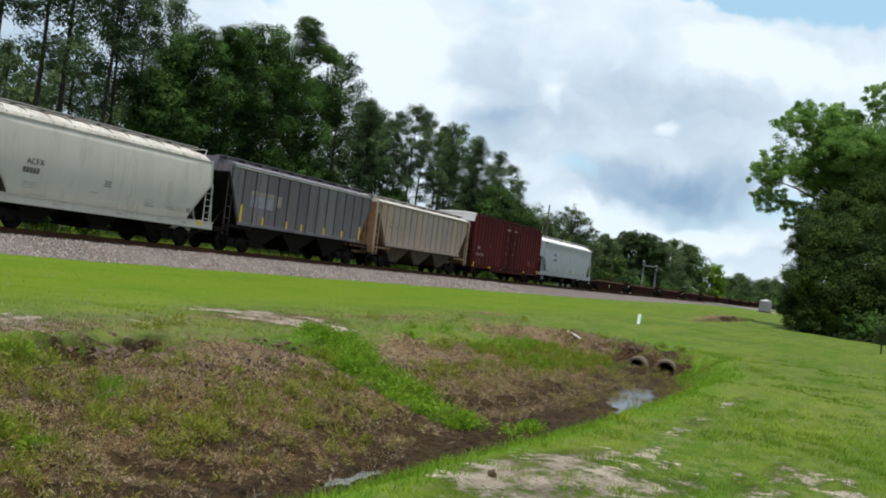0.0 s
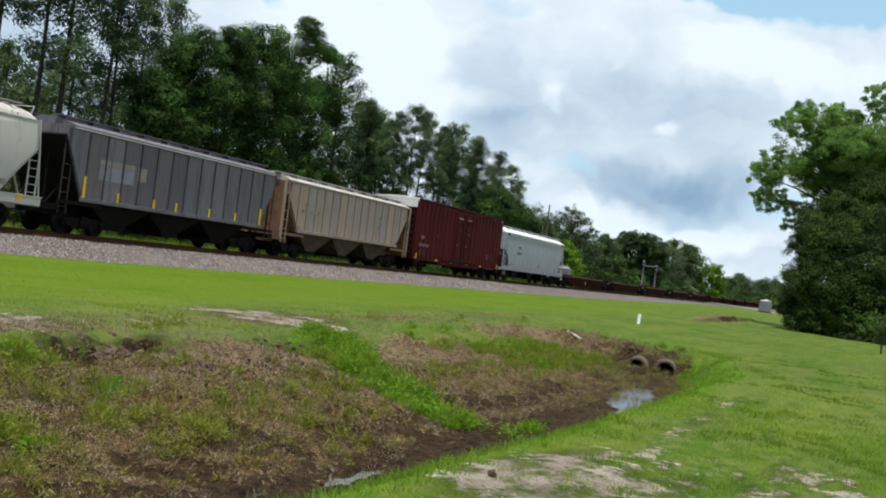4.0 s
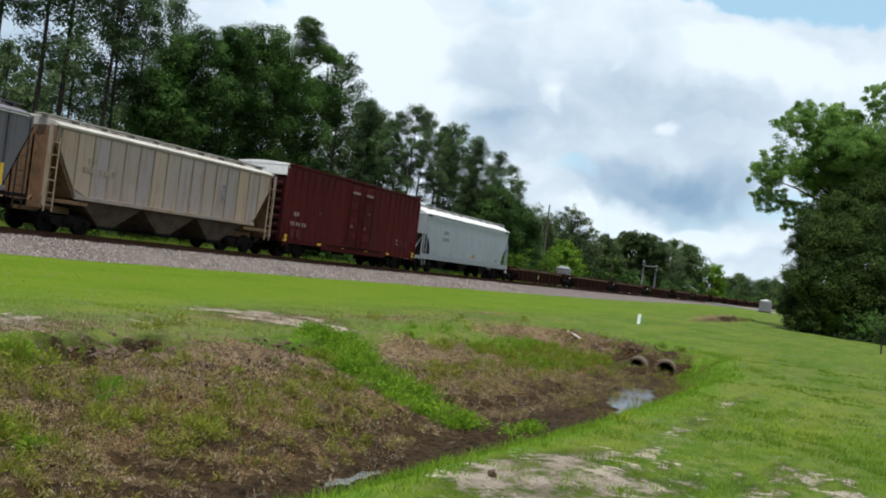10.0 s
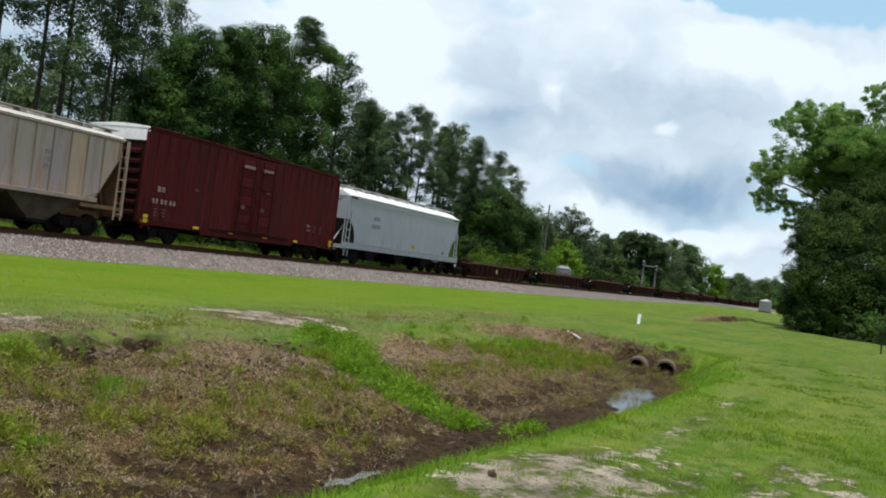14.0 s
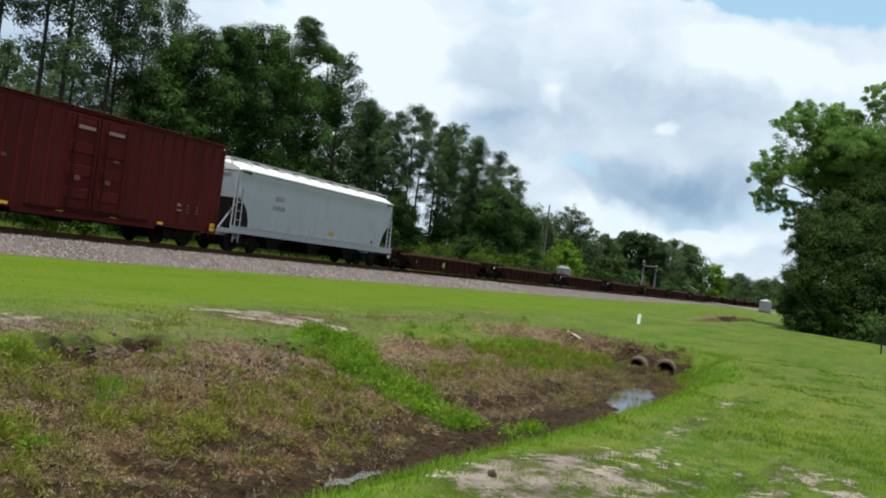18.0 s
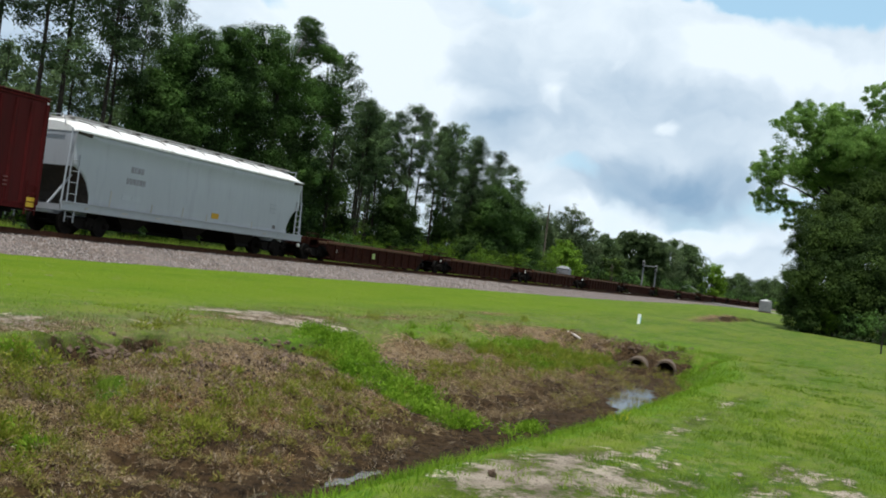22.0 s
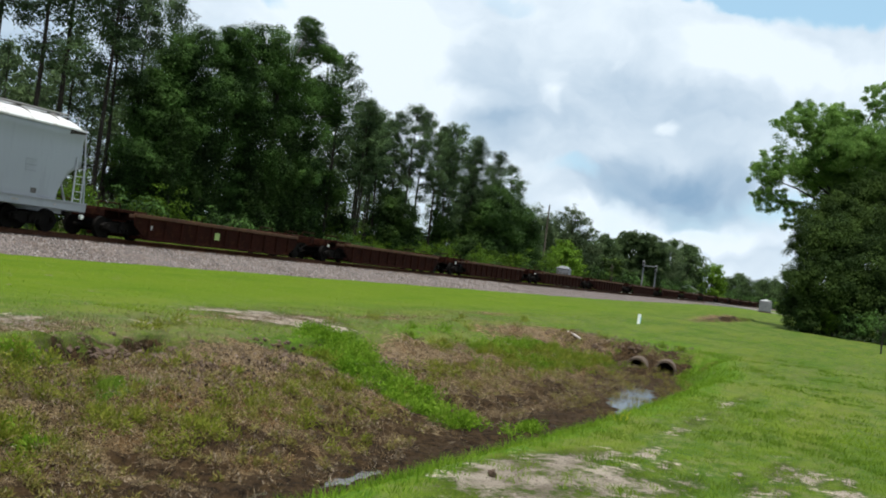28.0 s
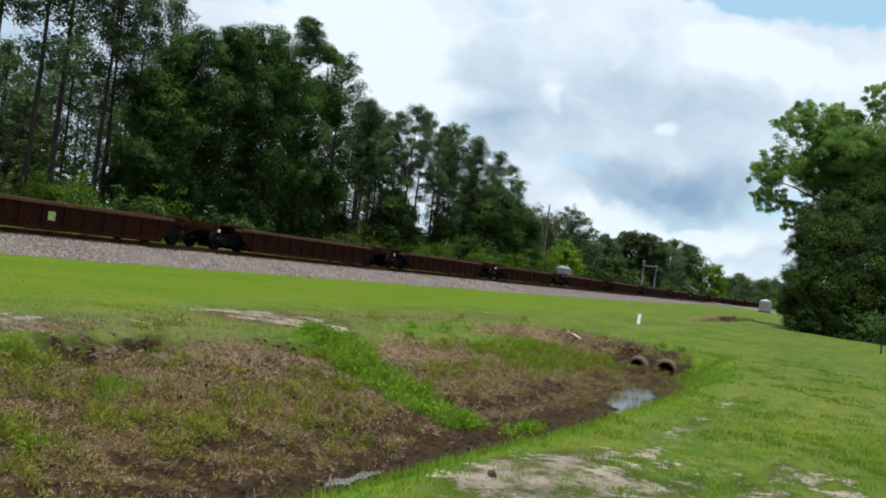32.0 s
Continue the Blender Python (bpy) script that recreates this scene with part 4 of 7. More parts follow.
def curved_hopper(name, label, s13, length, body_mat, roof_mat, sill_mat, arch, pockets, logo=False):
    """A smooth, bulging covered hopper with a full side sill and arched cut-outs at its ends."""
    car = car_thing(name, label, "hopper car", s13)

    def side(z):
        u = np.clip((z - 1.1) / 2.85, 0, 1)
        if not logo:
            return 1.40 + 0.06 * math.sin(math.pi * min(1.0, 0.1 + u)) + 0.14 * max(0.0, (z - 3.38) / 0.54)
        return 1.40 + 0.17 * math.sin(math.pi * (0.12 + 0.80 * u))
    zt = 3.92

    def low(x):
        e = min(x, length - x)
        if logo:
            return 1.16 if e > arch else 1.16 + 2.1 * (1 - e / arch) ** 0.85
        return 1.16 if e > arch else 1.16 + 1.45 * math.sqrt(max(0.0, 1 - (e / arch) ** 2))
    xs = [0.42, 0.6, 0.8, 1.0, 1.2, 1.4, 1.6, 1.75, 1.9]
    xs = [x for x in xs if x < arch] + [arch + 0.01]
    xs = xs + [arch + (length - 2 * arch) * k / 8 for k in range(1, 8)] + [length - x for x in xs[::-1]]
    rings = []
    for x in xs:
        zs = [low(x) + (zt - low(x)) * k / 9 for k in range(10)]
        right = [(x, -side(z), z) for z in zs]
        rings.append(right + [(x, -y, z) for _, y, z in right[::-1]])
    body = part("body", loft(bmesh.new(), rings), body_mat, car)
    body.data.materials.append(M_SHADESTEEL)
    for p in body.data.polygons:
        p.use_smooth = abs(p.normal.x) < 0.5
        # undersides and low end faces take the steel with painted shade
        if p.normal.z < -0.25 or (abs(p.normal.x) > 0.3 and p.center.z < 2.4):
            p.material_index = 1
    # rounded roof, drawn down a little at its ends, with its seams
    rings = []
    for i, x in enumerate([0.40, 0.62, 1.1] + [1.1 + (length - 2.2) * k / 10 for k in range(1, 10)] + [length - 1.1, length - 0.62, length - 0.40]):
        e = min(x, length - x)
        drop = 0.16 if e < 0.5 else 0.06 if e < 0.9 else 0.0
        top = [(-side(zt) - 0.03, 0.0), (-1.40, 0.13), (-1.12, 0.29), (-0.75, 0.40), (-0.3, 0.46), (0.3, 0.46), (0.75, 0.40), (1.12, 0.29), (1.40, 0.13), (side(zt) + 0.03, 0.0)]
        rings.append([(x, y, zt + z - drop * (z > 0.1)) for y, z in top] + [(x, side(zt) + 0.03, zt - 0.06), (x, -side(zt) - 0.03, zt - 0.06)])
    roof = part("roof", loft(bmesh.new(), rings), roof_mat, car)
    n = 11
    for i in range(n):
        x = 0.9 + (length - 1.8) * (i + 0.5) / n
        bm = bmesh.new()
        for a, b in zip(((-1.46, 0.05), (-1.12, 0.30), (-0.75, 0.41)), ((-1.12, 0.30), (-0.75, 0.41), (-0.3, 0.47))):
            rod(bm, (x, a[0], zt + a[1]), (x, b[0], zt + b[1]), 0.022, sides=6)
        part("roof_seam", bm, M_SEAM, roof)
    bm = bmesh.new()
    for y in (-0.62, 0.62):
        box(bm, 0.7, length - 0.7, y - 0.17, y + 0.17, zt + 0.52, zt + 0.56)
    for i in range(9):
        box(bm, 1.0 + (length - 2.0) * i / 8 - 0.03, 1.0 + (length - 2.0) * i / 8 + 0.03, -0.7, 0.7, zt + 0.46, zt + 0.53)
    part("running_board", bm, M_FAINT, roof)
    part("hatch_trough", boxed(1.2, length - 1.2, -0.26, 0.26, zt + 0.45, zt + 0.62, bevel=0.05), roof_mat, roof)
    for s in (-1, 1):
        bm = bmesh.new()
        x = 0.35 if s < 0 else length - 0.35
        for y in (-0.9, 0.9):
            rod(bm, (x, y, zt + 0.2), (x + s * 0.12, y, zt + 0.52), 0.02, sides=6)
        rod(bm, (x + s * 0.12, -0.9, zt + 0.52), (x + s * 0.12, 0.9, zt + 0.52), 0.02, sides=6)
        part("grab_iron", bm, sill_mat, roof)
    # side sill
    for s in (-1, 1):
        bm = bmesh.new()
        box(bm, 0.0, length, s * 1.50 - 0.05, s * 1.50 + 0.05, 0.88, 1.20, 0.02)
        box(bm, 0.0, length, s * 1.50 - 0.10, s * 1.50 + 0.08, 1.18, 1.22)
        part("side_sill", bm, sill_mat, car)
    for x0 in (0.28, length - 0.70):
        for y in (-1.50, 1.50):
            ladder(car, x0, x0 + 0.42, y, 1.2 if x0 > 1 else 0.45, 2.9 if x0 > 1 else 3.0, sill_mat, 6)
    for x in (0.04, length - 0.04):
        part("corner_post", rod(bmesh.new(), (x, -1.46, 0.9), (x + (0.25 if x < 1 else -0.25), -1.36, zt + 0.05), 0.035, sides=6), sill_mat, car)
    end_platform(car, length, sill_mat)
    hopper_pockets(car, pockets, 1.17, M_BLACK)
    running_gear(car, length)
    return car, side


def rib_hopper(name, label, s13, length, mat, edge_mat, roof_mat, bay_mat, end_mat, ribs, z_low=1.30, z_top=4.02, cut=2.3, cut_z=2.55, pockets=(), reach=0.0, panel=None, rib_mat=None, end_full=False):
    """A covered hopper with posts along its flat sides and slanting end sheets."""
    car = car_thing(name, label, "hopper car", s13)
    half = 1.53
    # the side sheets: full height at the roof, cut off slanting below the ends
    outline = [(0.45 + reach, z_top), (0.45 + reach, cut_z), (cut, z_low), (length - cut, z_low), (length - 0.45 - reach, cut_z), (length - 0.45 - reach, z_top)]
    body = part("body", loft(bmesh.new(), [[(x, -half + 0.05, z) for x, z in outline], [(x, half - 0.05, z) for x, z in outline]]), mat, car)
    for s in (-1, 1):
        bm = bmesh.new()
        box(bm, 0.40, length - 0.40, s * half - 0.05, s * half + 0.05, z_top - 0.07, z_top + 0.02, 0.01)
        part("top_chord", bm, edge_mat, car)
        bm = bmesh.new()
        box(bm, cut - 0.1, length - cut + 0.1, s * half - 0.05, s * half + 0.05, z_low - 0.10, z_low + 0.06, 0.01)
        part("side_sill", bm, mat, car)
    def low_(x):
        e = min(x, length - x)
        return z_low if e >= cut else z_low + (cut_z - z_low) * min(1.0, (cut - e) / (cut - 0.45 - reach))
    for s in (-1, 1):
        for i in range(ribs - 1):
            xa, xb = (0.6 + reach + (length - 1.2 - 2 * reach) * k / (ribs - 1) for k in (i, i + 1))
            ring = [(xa, low_(xa)), (xb, low_(xb)), (xb, z_top - 0.1), (xa, z_top - 0.1)]
            ya, yb = s * (half - 0.055), s * (half - 0.02)
            part("side_panel", loft(bmesh.new(), [[(x, ya, z) for x, z in ring], [(x, yb, z) for x, z in ring]]), panel, car)
        for i in range(ribs):
            x = 0.6 + reach + (length - 1.2 - 2 * reach) * i / (ribs - 1)
            zl = low_(x)
            bm = bmesh.new()
            ring = [(x - 0.035, s * (half - 0.06)), (x - 0.026, s * (half + 0.015)), (x + 0.026, s * (half + 0.015)), (x + 0.035, s * (half - 0.06))]
            loft(bm, [[(a, b, zl) for a, b in ring], [(a, b, z_top - 0.1) for a, b in ring]])
            part("side_post", bm, rib_mat, car)
    ring = [(-half - 0.07, 0.0), (-1.30, 0.12), (-0.8, 0.22), (-0.35, 0.27), (0.35, 0.27), (0.8, 0.22), (1.30, 0.12), (half + 0.07, 0.0), (half + 0.05, -0.04), (-half - 0.05, -0.04)]
    roof = part("roof", loft(bmesh.new(), [[(x, y, z_top + 0.02 + z) for y, z in ring] for x in (0.38, length - 0.38)]), roof_mat, car)
    bm = bmesh.new()
    for y in (-0.72, 0.72):
        box(bm, 0.15, length - 0.15, y - 0.2, y + 0.2, z_top + 0.36, z_top + 0.40)
    for i in range(10):
        x = 0.5 + (length - 1.0) * i / 9
        box(bm, x - 0.03, x + 0.03, -0.9, 0.9, z_top + 0.24, z_top + 0.37)
    part("running_board", bm, roof_mat, roof)
    for i in range(4):
        x0 = 0.9 + (length - 1.8) * i / 4
        part("hatch_cover", boxed(x0 + 0.1, x0 + (length - 1.8) / 4 - 0.1, -0.36, 0.36, z_top + 0.27, z_top + 0.45, bevel=0.06), roof_mat, roof)
    # slanting end sheets, posts and ladders
    for s, x0 in ((1, 0.0), (-1, length)):
        bm = bmesh.new()
        a = [(x0 + s * (0.42 + reach), -half + 0.10, cut_z - 0.02), (x0 + s * (0.42 + reach), half - 0.10, cut_z - 0.02), (x0 + s * (cut - 0.03), half - 0.10, z_low - 0.02), (x0 + s * (cut - 0.03), -half + 0.10, z_low - 0.02)]
        b = [(x - s * 0.05, y, z - 0.05) for x, y, z in a]
        loft(bm, [a, b])
        part("slope_sheet", bm, end_mat, car)
        for y in (-half + 0.04, half - 0.04) if reach >= 0 else ():
            part("corner_post", boxed(x0 + (0.04 if s > 0 else -0.16), x0 + (0.16 if s > 0 else -0.04), y - 0.04, y + 0.04, 0.95, z_top), mat if end_mat is not M_BLACK else end_mat, car)
        for y in (-0.45, 0.45):
            part("end_post", boxed(x0 + (0.30 if s > 0 else -0.42), x0 + (0.42 if s > 0 else -0.30), y - 0.05, y + 0.05, 1.0, z_top - 0.3), end_mat, car)
        for y in (-half + 0.06, half - 0.06):
            part("end_sill", boxed(min(x0, x0 + s * 2.3), max(x0, x0 + s * 2.3), y - 0.04, y + 0.04, 1.12, 1.26), end_mat, car)
        if end_full:
            part("end_panel", boxed(x0 + (0.30 if s > 0 else -0.36), x0 + (0.36 if s > 0 else -0.30), -half + 0.10, half - 0.10, 1.02, cut_z + 0.2), end_mat, car, "rusty brown end panel")
        part("end_sheet", boxed(x0 + (0.38 if s > 0 else -0.44), x0 + (0.44 if s > 0 else -0.38), -half + 0.08, half - 0.08, cut_z - 0.05, z_top - 0.02), end_mat if reach >= 0 else mat, car)
        for y in (-half, half) if reach >= 0 else (-half + 0.12, half - 0.12):
            # beside black ends the ladder is darkened too, as if in shade
            ladder(car, x0 + s * 0.14, x0 + s * 0.52, y, 0.75, cut_z + 0.2, M_TANPOST if end_mat is not M_BLACK else M_SHADESTEEL, 6)
    end_platform(car, length, end_mat)
    hopper_pockets(car, pockets, z_low, bay_mat, 1.3, (length - 2 * cut) / max(len(pockets), 1))
    running_gear(car, length, 1.9)
    return car


def boxcar(s13, length):
    car = car_thing("boxcar", "oxide red double-door boxcar with a pale galvanised roof", "boxcar", s13)
    half, zl, zt = 1.53, 0.80, 4.74
    part("body", boxed(0.10, length - 0.10, -half + 0.06, half - 0.06, zl + 0.1, zt - 0.05), M_RED, car)
    door0, door1 = length * 0.395, length * 0.605
    for s in (-1, 1):
        for a, b in ((0.0, door0), (door1, length)):
            n = 9
            part("side_sheet", boxed(a, b, s * half - 0.06 if s > 0 else -half - 0.0, s * half if s > 0 else -half + 0.06, zl + 0.02, zt - 0.08), M_RED, car)
            for i in range(n):
                xa, xb = (a + 0.06 + (b - a - 0.12) * k / n for k in (i, i + 1))
                ya, yb = sorted((s * (half - 0.01), s * (half + 0.012)))
                part("side_panel", boxed(xa, xb, ya, yb, zl + 0.15, zt - 0.15), M_REDPANEL, car)
            for i in range(n + 1):
                x = a + 0.06 + (b - a - 0.12) * i / n
                bm = bmesh.new()
                ring = [(x - 0.12, s * (half - 0.02)), (x - 0.06, s * (half + 0.075)), (x + 0.06, s * (half + 0.075)), (x + 0.12, s * (half - 0.02))]
                loft(bm, [[(p, q, zl + 0.12) for p, q in ring], [(p, q, zt - 0.22) for p, q in ring]])
                part("side_post", bm, M_RED, car)
        mid = (door0 + door1) / 2
        for a, b in ((door0, mid - 0.02), (mid + 0.02, door1)):
            ya, yb = sorted((s * (half - 0.02), s * (half + 0.075)))
            door = part("door", boxed(a, b, ya, yb, zl + 0.18, zt - 0.22, bevel=0.02), M_RED, car, "oxide red sliding door")
            for k in range(4):
                z = zl + 0.55 + k * 0.86
                ya, yb = sorted((s * (half + 0.07), s * (half + 0.12)))
                part("door_panel", boxed(a + 0.15, b - 0.15, ya, yb, z, z + 0.42, bevel=0.03), M_RED, door)
            bm = bmesh.new()
            for x in (a + 0.30, b - 0.30):
                rod(bm, (x, s * (half + 0.15), zl + 0.25), (x, s * (half + 0.15), zt - 0.3), 0.025, sides=6)
            part("lock_rod", bm, M_REDEND, door)
        ya, yb = sorted((s * (half - 0.02), s * (half + 0.10)))
        part("door_track", boxed(door0 - 1.6, door1 + 1.6, ya, yb, zl + 0.05, zl + 0.16, bevel=0.01), M_REDEND, car)
        ya, yb = sorted((s * (half - 0.05), s * (half + 0.02)))
        sill = part("side_sill", boxed(0.0, length, ya, yb, zl - 0.06, zl + 0.14, bevel=0.01), M_RED, car)
        part("sill_deep", boxed(length * 0.26, length * 0.74, ya + 0.005, yb - 0.005, zl - 0.20, zl - 0.05, bevel=0.01), M_RED, sill)
        ya, yb = sorted((s * (half - 0.05), s * (half + 0.06)))
        part("top_chord", boxed(0.0, length, ya, yb, zt - 0.14, zt, bevel=0.01), M_RED, car)
    # ends: horizontal ribs below, a pale sheet above
    for s, x0 in ((-1, 0.10), (1, length - 0.10)):
        end = part("end_wall", boxed(min(x0, x0 + s * 0.06), max(x0, x0 + s * 0.06), -half + 0.02, half - 0.02, zl, zt - 0.60), M_REDEND, car, "dark red corrugated end")
        for k in range(7):
            z = zl + 0.35 + k * 0.42
            bm = bmesh.new()
            ring = [(0.0, z - 0.16), (s * 0.10, z - 0.06), (s * 0.10, z + 0.06), (0.0, z + 0.16)]
            loft(bm, [[(x0 + s * 0.06 + a, -half + 0.25, b) for a, b in ring], [(x0 + s * 0.06 + a, half - 0.25, b) for a, b in ring]])
            part("end_rib", bm, M_REDEND, end)
        part("gable_sheet", boxed(min(x0, x0 + s * 0.10), max(x0, x0 + s * 0.10), -half - 0.02, half + 0.02, zt - 0.60, zt - 0.02, bevel=0.02), M_GALV, car, "pale galvanised end panel")
    ring = [(-half - 0.06, -0.02), (-0.8, 0.05), (0, 0.08), (0.8, 0.05), (half + 0.06, -0.02), (half + 0.06, -0.07), (-half - 0.06, -0.07)]
    roof = part("roof", loft(bmesh.new(), [[(x, y, zt + z) for y, z in ring] for x in (-0.02, length + 0.02)]), M_GALV, car, "pale galvanised roof")
    bm = bmesh.new()
    rod(bm, (0.0, -half - 0.05, zt - 0.01), (length, -half - 0.05, zt - 0.01), 0.03, sides=6)
    part("roof_edge", bm, M_RED, roof)
    for i in range(14):
        x = 0.6 + (length - 1.2) * i / 13
        bm = bmesh.new()
        for y0, z0, y1, z1 in ((-half, 0.0, -0.8, 0.06), (-0.8, 0.06, 0, 0.09), (0, 0.09, 0.8, 0.06), (0.8, 0.06, half, 0.0)):
            rod(bm, (x, y0, zt + z0), (x, y1, zt + z1), 0.03, sides=6)
        part("roof_rib", bm, M_GALV, roof)
    part("floor_frame", boxed(0.1, length - 0.1, -1.2, 1.2, 0.78, 0.92), M_BLACK, car)
    part("centre_sill", boxed(-0.1, length + 0.1, -0.28, 0.28, 0.55, 0.82, bevel=0.02), M_BLACK, car)
    part("brake_cylinder", rod(bmesh.new(), (length * 0.42, -0.9, 0.62), (length * 0.48, -0.9, 0.62), 0.18, sides=12), M_BLACK, car)
    for x0 in (0.14, length - 0.60):
        ladder(car, x0, x0 + 0.46, -half - 0.09, 0.55, 1.75, M_RED, 4)
    # lettering, as bars, and safety marks
    y = -half - 0.082
    bars(car, "reporting_mark", 0.90, 2.16, (0.20, 0.17), 0.22, M_MARK, y, label="white lettering")
    bars(car, "car_number", 0.62, 1.66, (0.13, 0.13, 0.0, 0.13, 0.13, 0.0, 0.13, 0.13), 0.20, M_MARK, y, 0.10, label="white lettering")
    for k in range(3):
        bars(car, "data_block", 0.80, 1.14 + 0.13 * k, (0.20, 0.2), 0.06, M_DIM, y, 0.3, "faded lettering")
    bars(car, "stencil", 3.35, 2.45, (0.2,), 0.12, M_DIM, y)
    bars(car, "door_lettering", door0 + 0.45, 3.98, (0.12,) * 6, 0.13, M_MARK, -half - 0.135, 0.03, label="faded white lettering")
    bars(car, "door_lettering", mid + 0.35, 3.98, (0.12,) * 6, 0.13, M_MARK, -half - 0.135, 0.03, label="faded white lettering")
    for x, z, h in ((door0 + 0.5, 2.05, 0.22), (mid + 0.45, 2.05, 0.22), (mid + 0.8, 2.95, 0.12)):
        bars(car, "stencil", x, z, (0.30,), h * 0.8, M_DIM, -half - 0.135)
    bars(car, "data_block", length - 2.9, 1.50, (0.30,), 0.06, M_MARK, y, 0.3, "faded lettering")
    bars(car, "data_block", length - 2.9, 1.70, (0.22,), 0.12, M_MARK, y, 0.3, "faded lettering")
    for k in range(3):
        bars(car, "data_block", length - 2.25, 1.45 + 0.14 * k, (0.16, 0.0, 0.18), 0.06, M_DIM, y, 0.22, "faded lettering")
    for x, w, h in ((0.10, 0.40, 0.34), (3.5, 0.40, 0.11), (6.1, 0.36, 0.09), (8.9, 0.36, 0.10), (11.7, 0.33, 0.10), (length - 0.55, 0.42, 0.34)):
        bars(car, "reflector", x, zl + 0.02, (w,), h, M_YELLOW, -half - 0.06, label="yellow reflective mark")
    running_gear(car, length, 2.1)
    return car


PATCHX = 7.65


def well_car(s13, length, first=False):
    car = car_thing("well_car", "empty rust-brown container well car on the rails", "well car", s13)
    half, zl, zt = 1.53, 0.10, 1.14
    a, b = 2.9, length - 2.9
    for s in (-1, 1):
        y0, y1 = sorted((s * (half - 0.05), s * half))
        side = part("side_plate", boxed(a, b, y0, y1, zl + 0.06, zt - 0.1), M_RUST, car)
        # sheet drawn down at the ends, over the wheels
        for x0, x1 in ((a - 0.75, a), (b, b + 0.75)):
            bm = bmesh.new()
            q = [(x0, zl + 0.55), (x1, zl), (x1, zt - 0.1), (x0, zt - 0.1)] if x0 < length / 2 else [(x0, zl), (x1, zl + 0.55), (x1, zt - 0.1), (x0, zt - 0.1)]
            loft(bm, [[(x, y0, z) for x, z in q], [(x, y1, z) for x, z in q]])
            part("end_gusset", bm, M_RUST, side)
        part("top_chord", boxed(a - 0.75, b + 0.75, *sorted((s * (half - 0.12), s * (half + 0.07))), zt - 0.15, zt, bevel=0.015), M_CHORD, car, "orange rusted top rail")
        part("bottom_chord", boxed(a, b, *sorted((s * (half - 0.14), s * (half + 0.05))), zl - 0.02, zl + 0.10, bevel=0.01), M_RUST, car)
        n = 11
        for i in range(n):
            x = a + 0.1 + (b - a - 0.2) * i / (n - 1)
            part("stiffener", boxed(x - 0.045, x + 0.045, *sorted((s * (half - 0.01), s * (half + 0.075))), zl + 0.08, zt - 0.14), M_RUST, side)
        if s < 0:
            if first:
                part("stencil_patch", boxed(PATCHX - 0.17, PATCHX + 0.17, -half - 0.012, -half + 0.005, zl + 0.34, zl + 0.66), M_PATCH, side, "pale stencilled patch")
                part("stencil", boxed(3.05, 3.22, -half - 0.012, -half + 0.005, zl + 0.44, zl + 0.62), M_FAINT, side)
    for i in range(7):
        x = a + (b - a) * i / 6
        part("floor_beam", boxed(x - 0.22, x + 0.22, -half + 0.06, half - 0.06, zl, zl + 0.12), M_RUST, car)
    for x0, s in ((0.0, 1), (length, -1)):
        bm = bmesh.new()
        lo, hi = sorted((x0 + s * 0.15, x0 + s * 3.0))
        box(bm, lo, hi, -0.45, 0.45, 0.78, 1.10, 0.03)
        lo, hi = sorted((x0 + s * 1.2, x0 + s * 2.95))
        box(bm, lo, hi, -half + 0.1, half - 0.1, 1.10, 1.22, 0.02)
        lo, hi = sorted((x0 + s * 0.25, x0 + s * 0.55))
        box(bm, lo, hi, -half + 0.15, half - 0.15, 0.86, 1.14, 0.02)
        part("end_deck", bm, M_RUST, car)
        lo, hi = sorted((x0 + s * 0.20, x0 + s * 1.4))
        for y in (-half + 0.2, half - 0.2):
            bm = bmesh.new()
            rod(bm, (lo, y, 1.16), (hi, y, 1.20), 0.03, sides=6)
            for x in (lo, hi):
                rod(bm, (x, y, 0.9), (x, y, 1.42), 0.025, sides=6)
            rod(bm, (lo, y, 1.42), (hi, y, 1.42), 0.025, sides=6)
            part("hand_rail", bm, M_RUST, car)
        if s > 0 and 70 < s13 < 130:
            part("bright_fitting", rod(bmesh.new(), (x0 + s * 0.45, -1.34, 0.88), (x0 + s * 0.45, -1.42, 0.88), 0.075, sides=12), M_DOT, car, "bright reflecting disc")
    running_gear(car, length, 2.0)
    return car


M_INKPALE = surface("worn dark lettering", (0.15, 0.15, 0.15), (0.22, 0.22, 0.21), scale=7, rough=0.7)
M_PATCH = surface("lime stencil paint", (0.36, 0.48, 0.16), (0.28, 0.38, 0.13), scale=6, rough=0.7)


def text_on(car, words, x, z, size, mat, y, name):
    c = bpy.data.curves.new(name, "FONT")
    c.body, c.size, c.extrude, c.space_character = words, size, 0.006, 1.1
    ob = new(name, c)
    ob.parent, ob.matrix_basis = car, pose(x, y, z, 90)
    c.materials.append(mat)
    return ob


